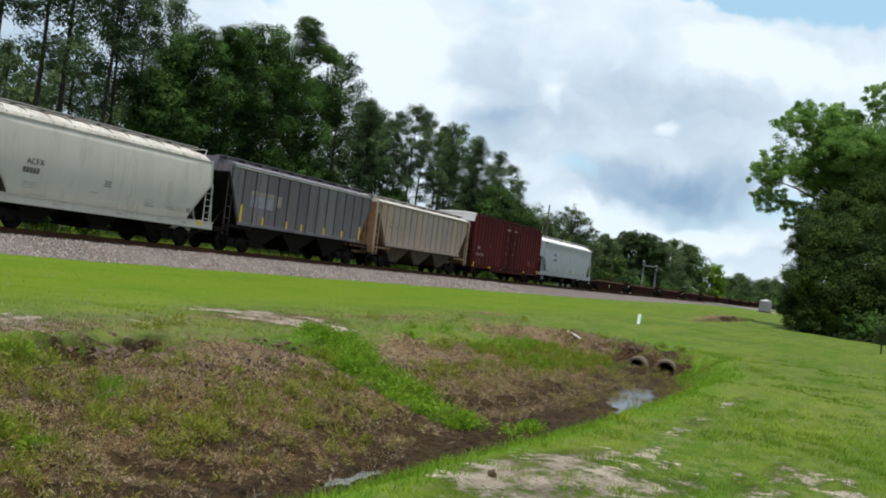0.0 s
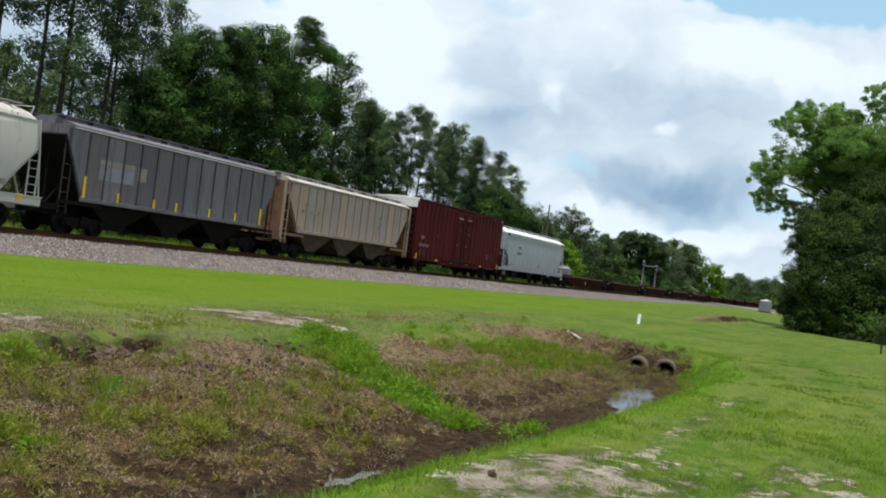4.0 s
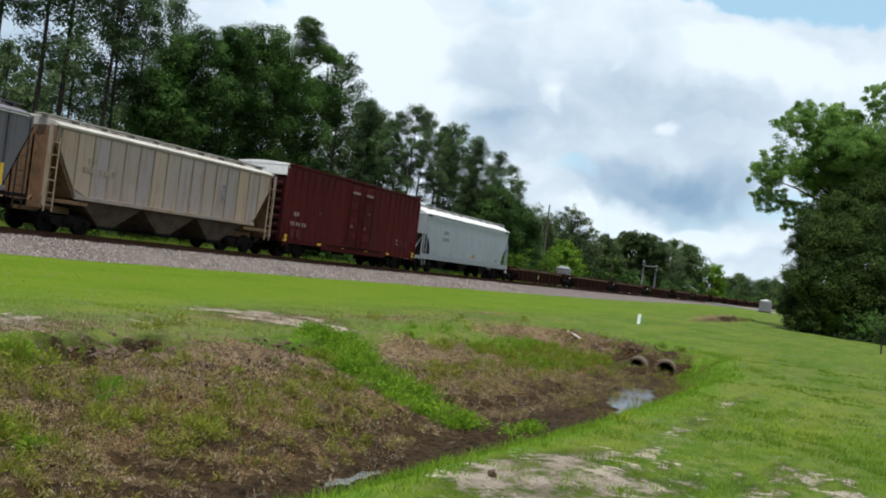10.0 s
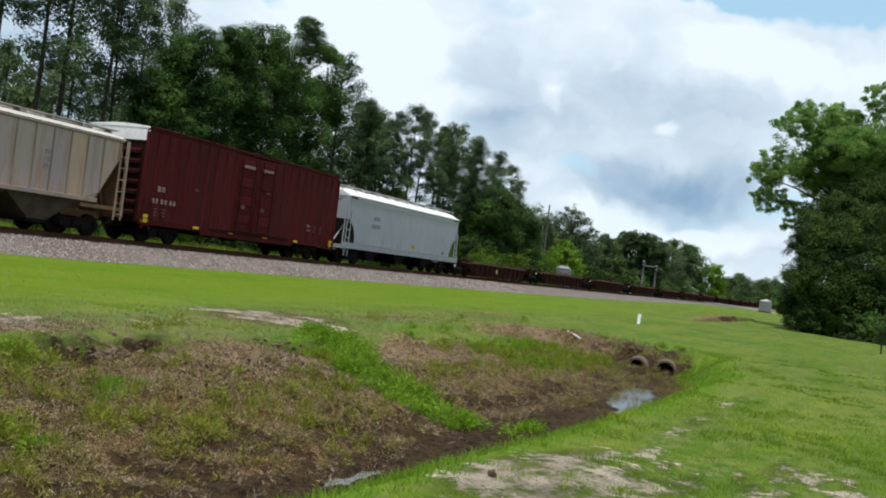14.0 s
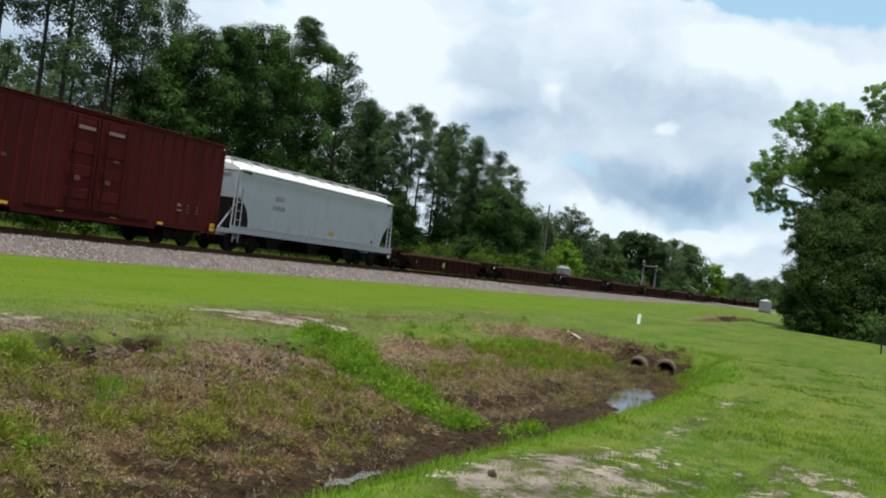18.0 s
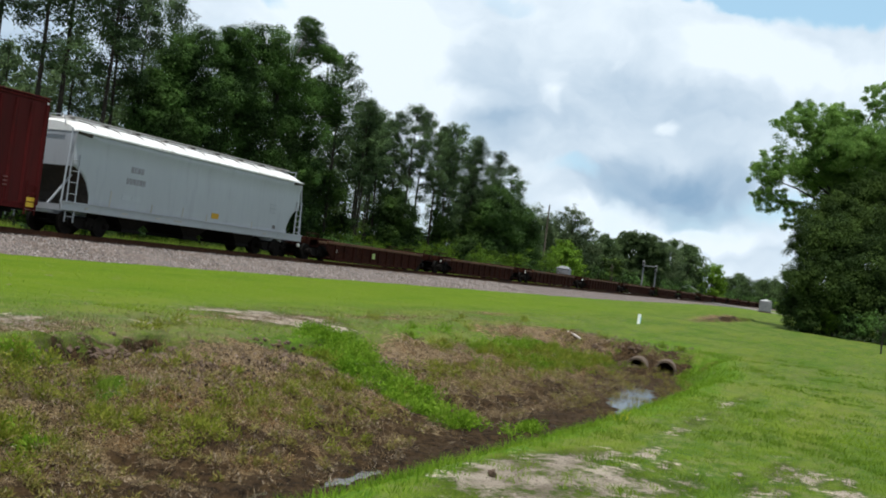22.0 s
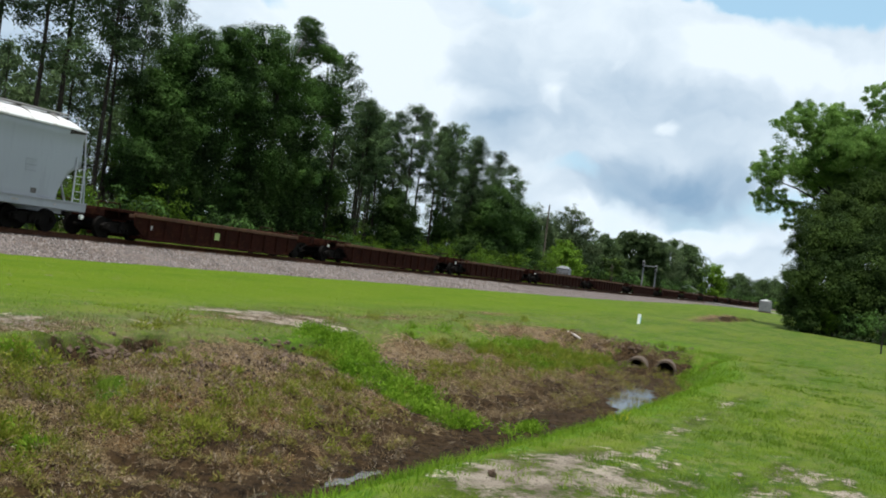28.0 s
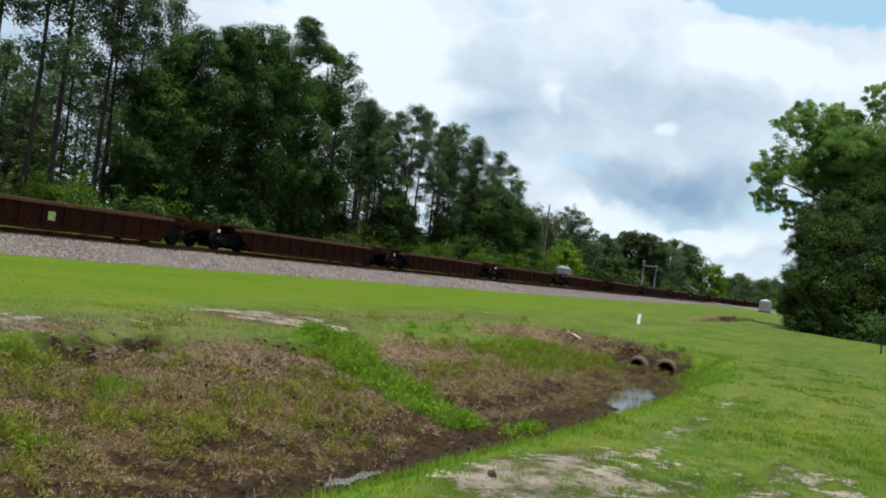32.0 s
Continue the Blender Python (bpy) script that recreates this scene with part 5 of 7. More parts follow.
def build_train():
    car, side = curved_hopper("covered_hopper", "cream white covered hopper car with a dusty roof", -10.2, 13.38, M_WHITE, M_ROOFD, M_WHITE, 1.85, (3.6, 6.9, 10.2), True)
    text_on(car, "ACFX", 2.42, 2.34, 0.30, M_INK, -side(2.45) - 0.03, "reporting_mark")
    bars(car, "car_number", 2.32, 2.02, (0.12, 0.12, 0.12, 0.12, 0.12), 0.20, M_INK, 0, 0.035, "dark lettering", side)
    for k, w in enumerate((0.55, 0.75, 0.62)):
        bars(car, "data_block", 2.4, 1.50 + 0.09 * k, (w,), 0.035, M_FAINT, 0, 0.1, "", side)
    for k in range(3):
        bars(car, "stencil", 6.35, 1.98 + 0.09 * k, (0.34,), 0.06, M_INKPALE, 0, 0.1, "", side)
    bars(car, "stencil", 5.6, 1.66, (0.5,), 0.07, M_FAINT, 0, 0.1, "", side)
    for k in range(4):
        bars(car, "data_block", 8.75, 1.50 + 0.085 * k, (0.62 - 0.12 * (k % 2), 0.0, 0.50 - 0.08 * k), 0.03, M_INKPALE if k < 2 else M_FAINT, 0, 0.42, "faded lettering", side)
    for k in range(3):
        bars(car, "data_block", 10.85, 1.48 + 0.085 * k, (0.42,), 0.035, M_FAINT, 0, 0.12, "faded lettering", side)
    bars(car, "stencil", 11.45, 1.48, (0.26,), 0.20, M_INKPALE, 0, 0.12, "dark stencil", side)
    for x in (3.9, 7.2, 9.6, 11.2):
        bars(car, "stencil", x, 1.0, (0.30,), 0.07, M_FAINT, -1.565)
    bars(car, "corner_mark", 12.25, 1.02, (0.30,), 0.22, M_YELLOW, -1.565, label="yellow mark")

    # its end parts are black to stand for the shade in the end bays
    car = rib_hopper("covered_hopper", "faded blue-grey ribbed covered hopper car with yellow marks", 4.0, 14.1, M_GREYP, M_ROOFW, M_GREYP, M_BLACK, M_BLACK, 15, z_low=1.38, cut=1.15, cut_z=3.7, reach=-0.35, pockets=(3.6, 7.0, 10.4), panel=M_GREYPANEL, rib_mat=M_GREYRIB)
    for x, h in ((1.10, 0.95), (2.95, 0.5), (5.08, 0.5), (6.5, 0.5), (8.8, 0.5), (10.75, 0.5), (12.75, 0.9)):
        bars(car, "reflector", x, 1.30, (0.13,), h, M_YELLOW, -1.575, label="yellow upright reflective mark")
    bars(car, "painted_patch", 1.9, 2.80, (0.55, 0.6, 0.6), 0.20, M_BEIGE, -1.515, 0.10, "pale beige worn patch")
    bars(car, "painted_patch", 4.05, 2.42, (0.5,), 0.55, M_BEIGE, -1.515, 0.10, "pale beige worn patch")
    bars(car, "painted_patch", 1.9, 2.22, (0.55, 0.6, 0.6), 0.56, M_GREYLIGHT, -1.515, 0.10, "pale blue repainted patch")
    bars(car, "reporting_mark", 2.05, 2.40, (0.14, 0.14), 0.18, M_INKPALE, -1.53, 0.06, "dark lettering")

    car = rib_hopper("covered_hopper", "stained tan ribbed covered hopper car with rusty ends", 18.75, 14.75, M_TAN, M_TANEDGE, M_ROOFD, M_TANBAY, M_BROWN, 17, z_low=1.43, z_top=3.92, cut=1.65, cut_z=3.3, pockets=(3.9, 7.4, 10.9), panel=M_TANPANEL, rib_mat=M_TANRIB, end_full=True)
    for z in (2.30, 2.56, 2.82):
        bars(car, "stencil", 10.45, z, (0.10, 0.10), 0.16, M_LETTER, -1.56, 0.05)
    bars(car, "reporting_mark", 2.05, 2.75, (0.16, 0.16), 0.20, M_TANLETTER, -1.56, 0.10, "faded dark lettering")
    bars(car, "car_number", 1.85, 2.40, (0.14, 0.14, 0.0, 0.0, 0.14, 0.14, 0.0, 0.14), 0.20, M_TANLETTER, -1.56, 0.14, "faded dark lettering")

    boxcar(34.4, 15.7)

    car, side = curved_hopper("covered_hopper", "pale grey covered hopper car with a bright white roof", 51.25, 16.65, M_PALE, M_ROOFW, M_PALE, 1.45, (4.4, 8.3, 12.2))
    bars(car, "reporting_mark", 3.55, 2.72, (0.16, 0.16, 0.16, 0.16), 0.24, M_LETTER, 0, 0.04, "grey lettering", side)
    bars(car, "car_number", 3.35, 2.25, (0.15,) * 6, 0.24, M_LETTER, 0, 0.04, "grey lettering", side)
    bars(car, "data_block", 3.2, 1.6, (0.5, 0.5), 0.2, M_PALE, 0, 0.1, "", side)
    bars(car, "placard", 9.05, 1.40, (0.52,), 0.24, M_PLACARD, 0, 0.1, "orange-yellow placard", side)
    bars(car, "stencil", 14.0, 1.34, (0.24,), 0.18, M_INK, 0, 0.1, "dark stencil", side)
    for k in range(5):
        bars(car, "data_block", 13.6, 2.1 + 0.1 * k, (0.5 - 0.08 * (k % 2),), 0.04, M_FAINT2, 0, 0.1, "", side)
    for x, h in ((2.55, 0.62), (5.0, 0.34), (7.0, 0.42), (8.7, 0.30), (12.2, 0.30)):
        bars(car, "rust_streak", x, 1.24, (0.07,), h, M_STREAK, 0, 0.1, "thin rusty streak", side)
    for x, w in ((1.2, 0.16), (3.2, 0.34), (5.2, 0.30), (6.4, 0.5), (13.1, 0.3), (15.0, 0.14)):
        bars(car, "stencil", x, 1.0, (w,), 0.08, M_FAINT, -1.565)
    part("bright_fitting", rod(bmesh.new(), (16.55, -1.40, 0.70), (16.55, -1.50, 0.70), 0.09, sides=12), M_DOT, car, "bright reflecting disc")

    well_car(68.55, 16.55, True)
    for k in range(13):
        well_car(85.95 + 18.1 * k, 17.2)


M_PLACARD = surface("orange placard", (0.42, 0.24, 0.02), (0.36, 0.21, 0.02), scale=6, rough=0.6)
M_STREAK = surface("rust streak on grey", (0.27, 0.255, 0.235), (0.31, 0.30, 0.29), scale=6, rough=0.7)
M_BEIGE = surface("beige repaint", (0.24, 0.205, 0.17), (0.19, 0.16, 0.135), scale=3, rough=0.6)
M_GREYLIGHT = surface("pale repaint", (0.215, 0.215, 0.26), (0.175, 0.172, 0.21), scale=3, rough=0.6)
M_TANEDGE = surface("pale tan edge", (0.3608, 0.3031, 0.2705), (0.3031, 0.2490, 0.2241), scale=2, rough=0.6)
# tan darkened to put the shade below the car into the bays
M_TANBAY = surface("tan bay darkened for shade", (0.0640, 0.0440, 0.0320), (0.0360, 0.0240, 0.0180), scale=2, rough=0.8)
M_FAINT2 = surface("very faint lettering", (0.255, 0.27, 0.30), (0.275, 0.29, 0.325), scale=6, rough=0.6)
build_train()

# ---- trees ----


def sprays(rng, centres, radii, count, length, width, droop=0.0, flat=0.5):
    """Little leaves round centres: pointed blades facing all ways. Returns verts, faces."""
    n = len(centres)
    d = rng.normal(0, 1, (n, count, 3))
    d /= np.linalg.norm(d, axis=-1, keepdims=True)
    d[..., 2] *= flat
    place = centres[:, None] + d * (radii[:, None, None] * rng.random((n, count, 1)) ** 0.5)
    aim = d + rng.normal(0, 0.6, d.shape)
    aim[..., 2] -= droop
    aim /= np.linalg.norm(aim, axis=-1, keepdims=True)
    across = np.cross(aim, rng.normal(0, 1, d.shape))
    across /= np.linalg.norm(across, axis=-1, keepdims=True) + 1e-6
    ln = length * rng.uniform(0.6, 1.3, (n, count, 1))
    wd = width * rng.uniform(0.7, 1.2, (n, count, 1))
    v = np.stack([place - across * wd * 0.5, place + across * wd * 0.5, place + aim * ln], 2).reshape(-1, 3)
    f = np.arange(len(v)).reshape(-1, 3)
    return v, f


def puffs(rng, centres, radii, count, length, width, lift=0.7, flat=0.75, droop=0.25):
    """Leaves in rounded clumps: each leaf lies along its clump's skin and turns its face outward and up."""
    n = len(centres)
    d = rng.normal(0, 1, (n, count, 3))
    d /= np.linalg.norm(d, axis=-1, keepdims=True)
    d[..., 2] = np.where((d[..., 2] < -0.2) & (rng.random((n, count)) < 0.5), -d[..., 2], d[..., 2])
    r = radii[:, None, None] * (0.35 + 0.75 * rng.random((n, count, 1)) ** 0.6)
    place = centres[:, None] + d * r * np.array([1.0, 1.0, flat])
    face = d + rng.normal(0, 0.30, d.shape)
    face[..., 2] += lift
    face /= np.linalg.norm(face, axis=-1, keepdims=True)
    aim = d * 0.5 + rng.normal(0, 1, d.shape)
    aim[..., 2] -= droop
    aim -= face * np.sum(aim * face, axis=-1, keepdims=True)
    aim /= np.linalg.norm(aim, axis=-1, keepdims=True) + 1e-6
    across = np.cross(face, aim)
    ln = length * rng.uniform(0.6, 1.3, (n, count, 1))
    wd = width * rng.uniform(0.7, 1.2, (n, count, 1))
    v = np.stack([place - across * wd * 0.5, place + across * wd * 0.5, place + aim * ln], 2).reshape(-1, 3)
    return v, np.arange(len(v)).reshape(-1, 3)


def limb(bm, pts, r0, r1, sides=6):
    rings = []
    for i, p in enumerate(pts):
        q = pts[min(i + 1, len(pts) - 1)] - pts[max(i - 1, 0)]
        turn = Vector(q).to_track_quat("Z", "Y").to_matrix()
        r = r0 + (r1 - r0) * i / (len(pts) - 1)
        rings.append([Vector(p) + turn @ Vector((r * math.cos(6.2832 * k / sides), r * math.sin(6.2832 * k / sides), 0)) for k in range(sides)])
    rows = [[bm.verts.new(p) for p in ring] for ring in rings]
    for a, b in zip(rows, rows[1:]):
        for i in range(sides):
            bm.faces.new((a[i], a[(i + 1) % sides], b[(i + 1) % sides], b[i]))
    bm.faces.new(rows[-1])


def stand_tree(name, label, category, bm, bark, verts, faces, leaf, group):
    tree = tagged(new(name), label, category, group)
    trunk = part("trunk", bm, bark, tree)
    for p in trunk.data.polygons:
        p.use_smooth = True
    crown = new("crown", mesh_np("crown", verts, faces, leaf))
    crown.parent = tree
    return tree


def pine(seed, h, bare, label, per=170, leaf=(0.18, 0.10), wide=1.0, needles=None):
    """A tall pine: bare trunk, then uneven limbs that carry separate rounded tufts of needles, with sky between them."""
    rng = np.random.default_rng(seed)
    bm = bmesh.new()
    sway = rng.normal(0, 0.007 * h, (2,))
    line = [np.array([sway[0] * math.sin(2.5 * k / 10), sway[1] * math.sin(3.0 * k / 10 + 1) - sway[1] * math.sin(1), h * k / 10]) for k in range(11)]
    limb(bm, line, 0.0085 * h + 0.02, 0.03, 9)
    centres, radii = [], []
    n = int(1.45 * h)
    for i in range(n):
        u = bare + (0.985 - bare) * ((i + rng.random()) / n) ** 0.80
        base = line[min(int(u * 10), 9)] + (line[min(int(u * 10) + 1, 10)] - line[min(int(u * 10), 9)]) * (u * 10 % 1)
        v = (u - bare) / (1 - bare)
        reach = h * wide * (0.025 + 0.125 * (1 - v) ** 0.7 * min(1.0, 0.40 + 2.0 * v)) * rng.uniform(0.40, 1.3)
        a = 2.4 * i + rng.uniform(-0.8, 0.8)
        up = rng.uniform(-0.1, 0.4) + 0.5 * v
        aim = np.array([math.cos(a), math.sin(a), 0.0])
        pts = [base + reach * t * (aim + np.array([0, 0, up * t])) for t in (0, 0.5, 1.0)]
        limb(bm, pts, 0.018 + 0.013 * reach, 0.012, 4)
        for t in ((0.62, 1.0) if reach < 1.5 else (0.45, 0.75, 1.0)):
            side = np.array([-aim[1], aim[0], 0.0]) * rng.normal(0, 0.22 * reach)
            centres.append(base + reach * t * (aim + np.array([0, 0, up * t])) + side * t + rng.normal(0, 0.10, 3))
            radii.append(rng.uniform(0.45, 0.85) * (0.75 + 0.4 * t))
    for k in range(3):
        centres.append(line[10] + rng.normal(0, 0.25, 3) - np.array([0, 0, 0.35 * k]))
        radii.append(0.60)
    for i in range(7):                              # dead stubs below the crown
        z = h * bare * rng.uniform(0.5, 0.98)
        a = rng.uniform(0, 6.283)
        base = np.array([0, 0, z]) + line[min(int(z / h * 10), 9)] * (1, 1, 0)
        limb(bm, [base, base + np.array([math.cos(a), math.sin(a), 0.1]) * rng.uniform(0.5, 1.6)], 0.025, 0.008, 4)
    v, f = puffs(rng, np.array(centres), np.array(radii), per, leaf[0], leaf[1], 0.55, 0.72, 0.0)
    return stand_tree("pine_tree", label, "tree", bm, M_BARKP, v, f, needles or M_NEEDLE, "trees behind the track")


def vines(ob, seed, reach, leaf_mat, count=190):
    """Curtains of creeper hanging about a tree's stem, between two distances along the track, as one part; their
    near-black leaves also stand for shade.
    """
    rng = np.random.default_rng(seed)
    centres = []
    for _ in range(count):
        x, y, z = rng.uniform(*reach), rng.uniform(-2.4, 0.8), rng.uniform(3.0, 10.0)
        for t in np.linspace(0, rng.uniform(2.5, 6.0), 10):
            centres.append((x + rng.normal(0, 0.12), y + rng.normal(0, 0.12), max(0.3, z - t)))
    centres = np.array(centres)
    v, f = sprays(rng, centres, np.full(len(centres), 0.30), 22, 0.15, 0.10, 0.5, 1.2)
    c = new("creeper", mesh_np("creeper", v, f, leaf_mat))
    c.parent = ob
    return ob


def lobed(seed, lobes, leaf_mat, label, category, name, group, clumps=40, per=60, leaf=0.16, dense=0.30, trunk_r=0.3, fork_z=4.0, full=1.0, lift=0.7):
    """A tree whose crown is gathered in the lobes given: places from the trunk's foot, and radii."""
    rng = np.random.default_rng(seed)
    bm = bmesh.new()
    mid = np.array([sum(q[0] for q in lobes), sum(q[1] for q in lobes), 0.0]) / len(lobes)
    top = np.array([mid[0], mid[1], max(q[2] for q in lobes) * 0.75])
    foot = np.array([mid[0] * 0.9, mid[1] * 0.9, 0.0])
    limb(bm, [foot, foot * 0.5 + top * 0.5, top], trunk_r, trunk_r * 0.35, 10)
    centres, radii = [], []
    for x, y, z, r in lobes:
        c, r = np.array([x, y, z]), r * full
        t = min(0.9, max(fork_z / top[2] * 0.6, (z - 2.5) / top[2]))
        t = max(t, 0.05)
        fork = foot + (top - foot) * t
        limb(bm, [fork, fork * 0.45 + c * 0.55 + np.array([0, 0, 0.06 * r * 3]), c], trunk_r * 0.30, 0.02, 6)
        m = int(clumps * max(0.4, r / 2.2) ** 2)
        d = rng.normal(0, 1, (m, 3))
        d /= np.linalg.norm(d, axis=1, keepdims=True)
        d[:, 2] *= 0.8
        centres.append(c + d * r * (0.30 + 0.78 * rng.random((m, 1)) ** 0.6))
        radii.append(rng.uniform(0.55, 1.3, m) * dense * (0.5 + 0.5 * r))
    v, f = puffs(rng, np.concatenate(centres), np.concatenate(radii), per, leaf, leaf * 0.6, lift)
    return stand_tree(name, label, category, bm, M_BARKO, v, f, leaf_mat, group)


def broad(seed, h, spread_, low, lobes, clumps, leaf_mat, label, group, leaf=0.24, per=40, bark=None, trunk_r=None, name="broadleaf_tree", squat=1.0, dense=0.28):
    """A broadleaf tree: forking limbs, and a crown of clumps gathered in uneven lobes with gaps between."""
    rng = np.random.default_rng(seed)
    bm = bmesh.new()
    r = trunk_r or 0.018 * h + 0.05
    top = np.array([rng.normal(0, 0.03 * h), rng.normal(0, 0.03 * h), h * 0.62])
    limb(bm, [np.zeros(3), top * 0.5 + rng.normal(0, 0.02 * h, 3) * (1, 1, 0), top], r, r * 0.4, 9)
    centres, radii = [], []
    for i in range(lobes):
        a = 6.283 * (i * 0.618 + rng.random() * 0.25)
        u = (i + 0.5) / lobes
        z = h * (low + (0.93 - low) * u)
        out = spread_ * math.sin(math.pi * min(0.98, 0.16 + 0.80 * u) ** squat) * rng.uniform(0.45, 0.95)
        c = np.array([math.cos(a) * out, math.sin(a) * out, z])
        fork = top * min(0.95, max(0.35, (z / h) * 0.8))
        limb(bm, [fork, (fork + c) / 2 + rng.normal(0, 0.03 * h, 3), c], r * 0.32, 0.02, 5)
        size = spread_ * rng.uniform(0.30, 0.46)
        m = max(4, int(clumps / lobes))
        d = rng.normal(0, 1, (m, 3))
        d /= np.linalg.norm(d, axis=1, keepdims=True)
        d[:, 2] *= 0.75
        centres.append(c + d * size * rng.uniform(0.35, 1.08, (m, 1)))
        radii.append(rng.uniform(0.6, 1.3, m) * size * dense)
    v, f = puffs(rng, np.concatenate(centres), np.concatenate(radii), per, leaf, leaf * 0.55)
    return stand_tree(name, label, "tree", bm, bark or M_BARKO, v, f, leaf_mat, group)


def bush(seed, h, w, leaf_mat, label, group, clumps=90, leaf=0.17, per=34):
    """A leafy bush from the ground up, on a few stems."""
    rng = np.random.default_rng(seed)
    bm = bmesh.new()
    centres = []
    for i in range(9):
        a = rng.uniform(0, 6.283)
        tip = np.array([math.cos(a) * w * rng.uniform(0.1, 0.45), math.sin(a) * w * rng.uniform(0.1, 0.45), h * rng.uniform(0.55, 1.0)])
        limb(bm, [np.array([tip[0] * 0.15, tip[1] * 0.15, 0]), tip * (0.6, 0.6, 0.55), tip], 0.03, 0.01, 4)
        for _ in range(clumps // 9):
            t = rng.uniform(0.15, 1.0)
            centres.append(tip * (t, t, t) + rng.normal(0, 1, 3) * (0.16 * w, 0.16 * w, 0.10 * h))
    centres = np.array(centres)
    centres[:, 2] = np.abs(centres[:, 2]) + 0.1
    v, f = puffs(rng, centres, np.full(len(centres), 0.11 * h + 0.10), per, leaf, leaf * 0.6, 0.6, 0.85, 0.1)
    ob = tagged(new("bush"), label, "bush", group)
    part("stem", bm, M_BARKO, ob)
    c = new("foliage", mesh_np("foliage", v, f, leaf_mat))
    c.parent = ob
    return ob


def plant(ob, x, y, turn=0.0, size=1.0, sink=0.05):
    ob.scale = (size, size, size)
    ob.matrix_basis = pose(x, y, float(ground_z(x, y)) - sink, 0, 0, turn) @ Matrix.Diagonal((size, size, size, 1))
    return ob


def copy_to(ob, x, y, turn, size):
    c = copy_thing(ob, Matrix())
    return plant(c, x, y, turn, size)


def palm(label):
    rng = np.random.default_rng(61)
    bm = bmesh.new()
    limb(bm, [np.zeros(3), np.array([0.1, 0, 2.2]), np.array([0.15, 0.1, 4.4])], 0.22, 0.18, 10)
    vs, fs = [], []
    for i in range(90):
        a, lift = rng.uniform(0, 6.283), rng.uniform(-1.5, 1.1)
        out = np.array([math.cos(a), math.sin(a), 0.0])
        heart = np.array([0.15, 0.1, 4.5]) + out * (0.7 + 0.6 * rng.random()) + np.array([0, 0, 0.9 * lift])
        across = np.array([-out[1], out[0], 0.0])
        for k in range(13):
            b = (k - 6) / 6 * 1.25
            tip = heart + (out * math.cos(b) + across * math.sin(b)) * 1.1 + np.array([0, 0, 0.35 * lift - 0.35 * abs(b)])
            vs += [heart - across * 0.13, heart + across * 0.13, tip]
            fs.append((len(vs) - 3, len(vs) - 2, len(vs) - 1))
    return stand_tree("palm_tree", label, "palm", bm, M_BARKO, np.array(vs), np.array(fs), M_UNDER, "far trees")


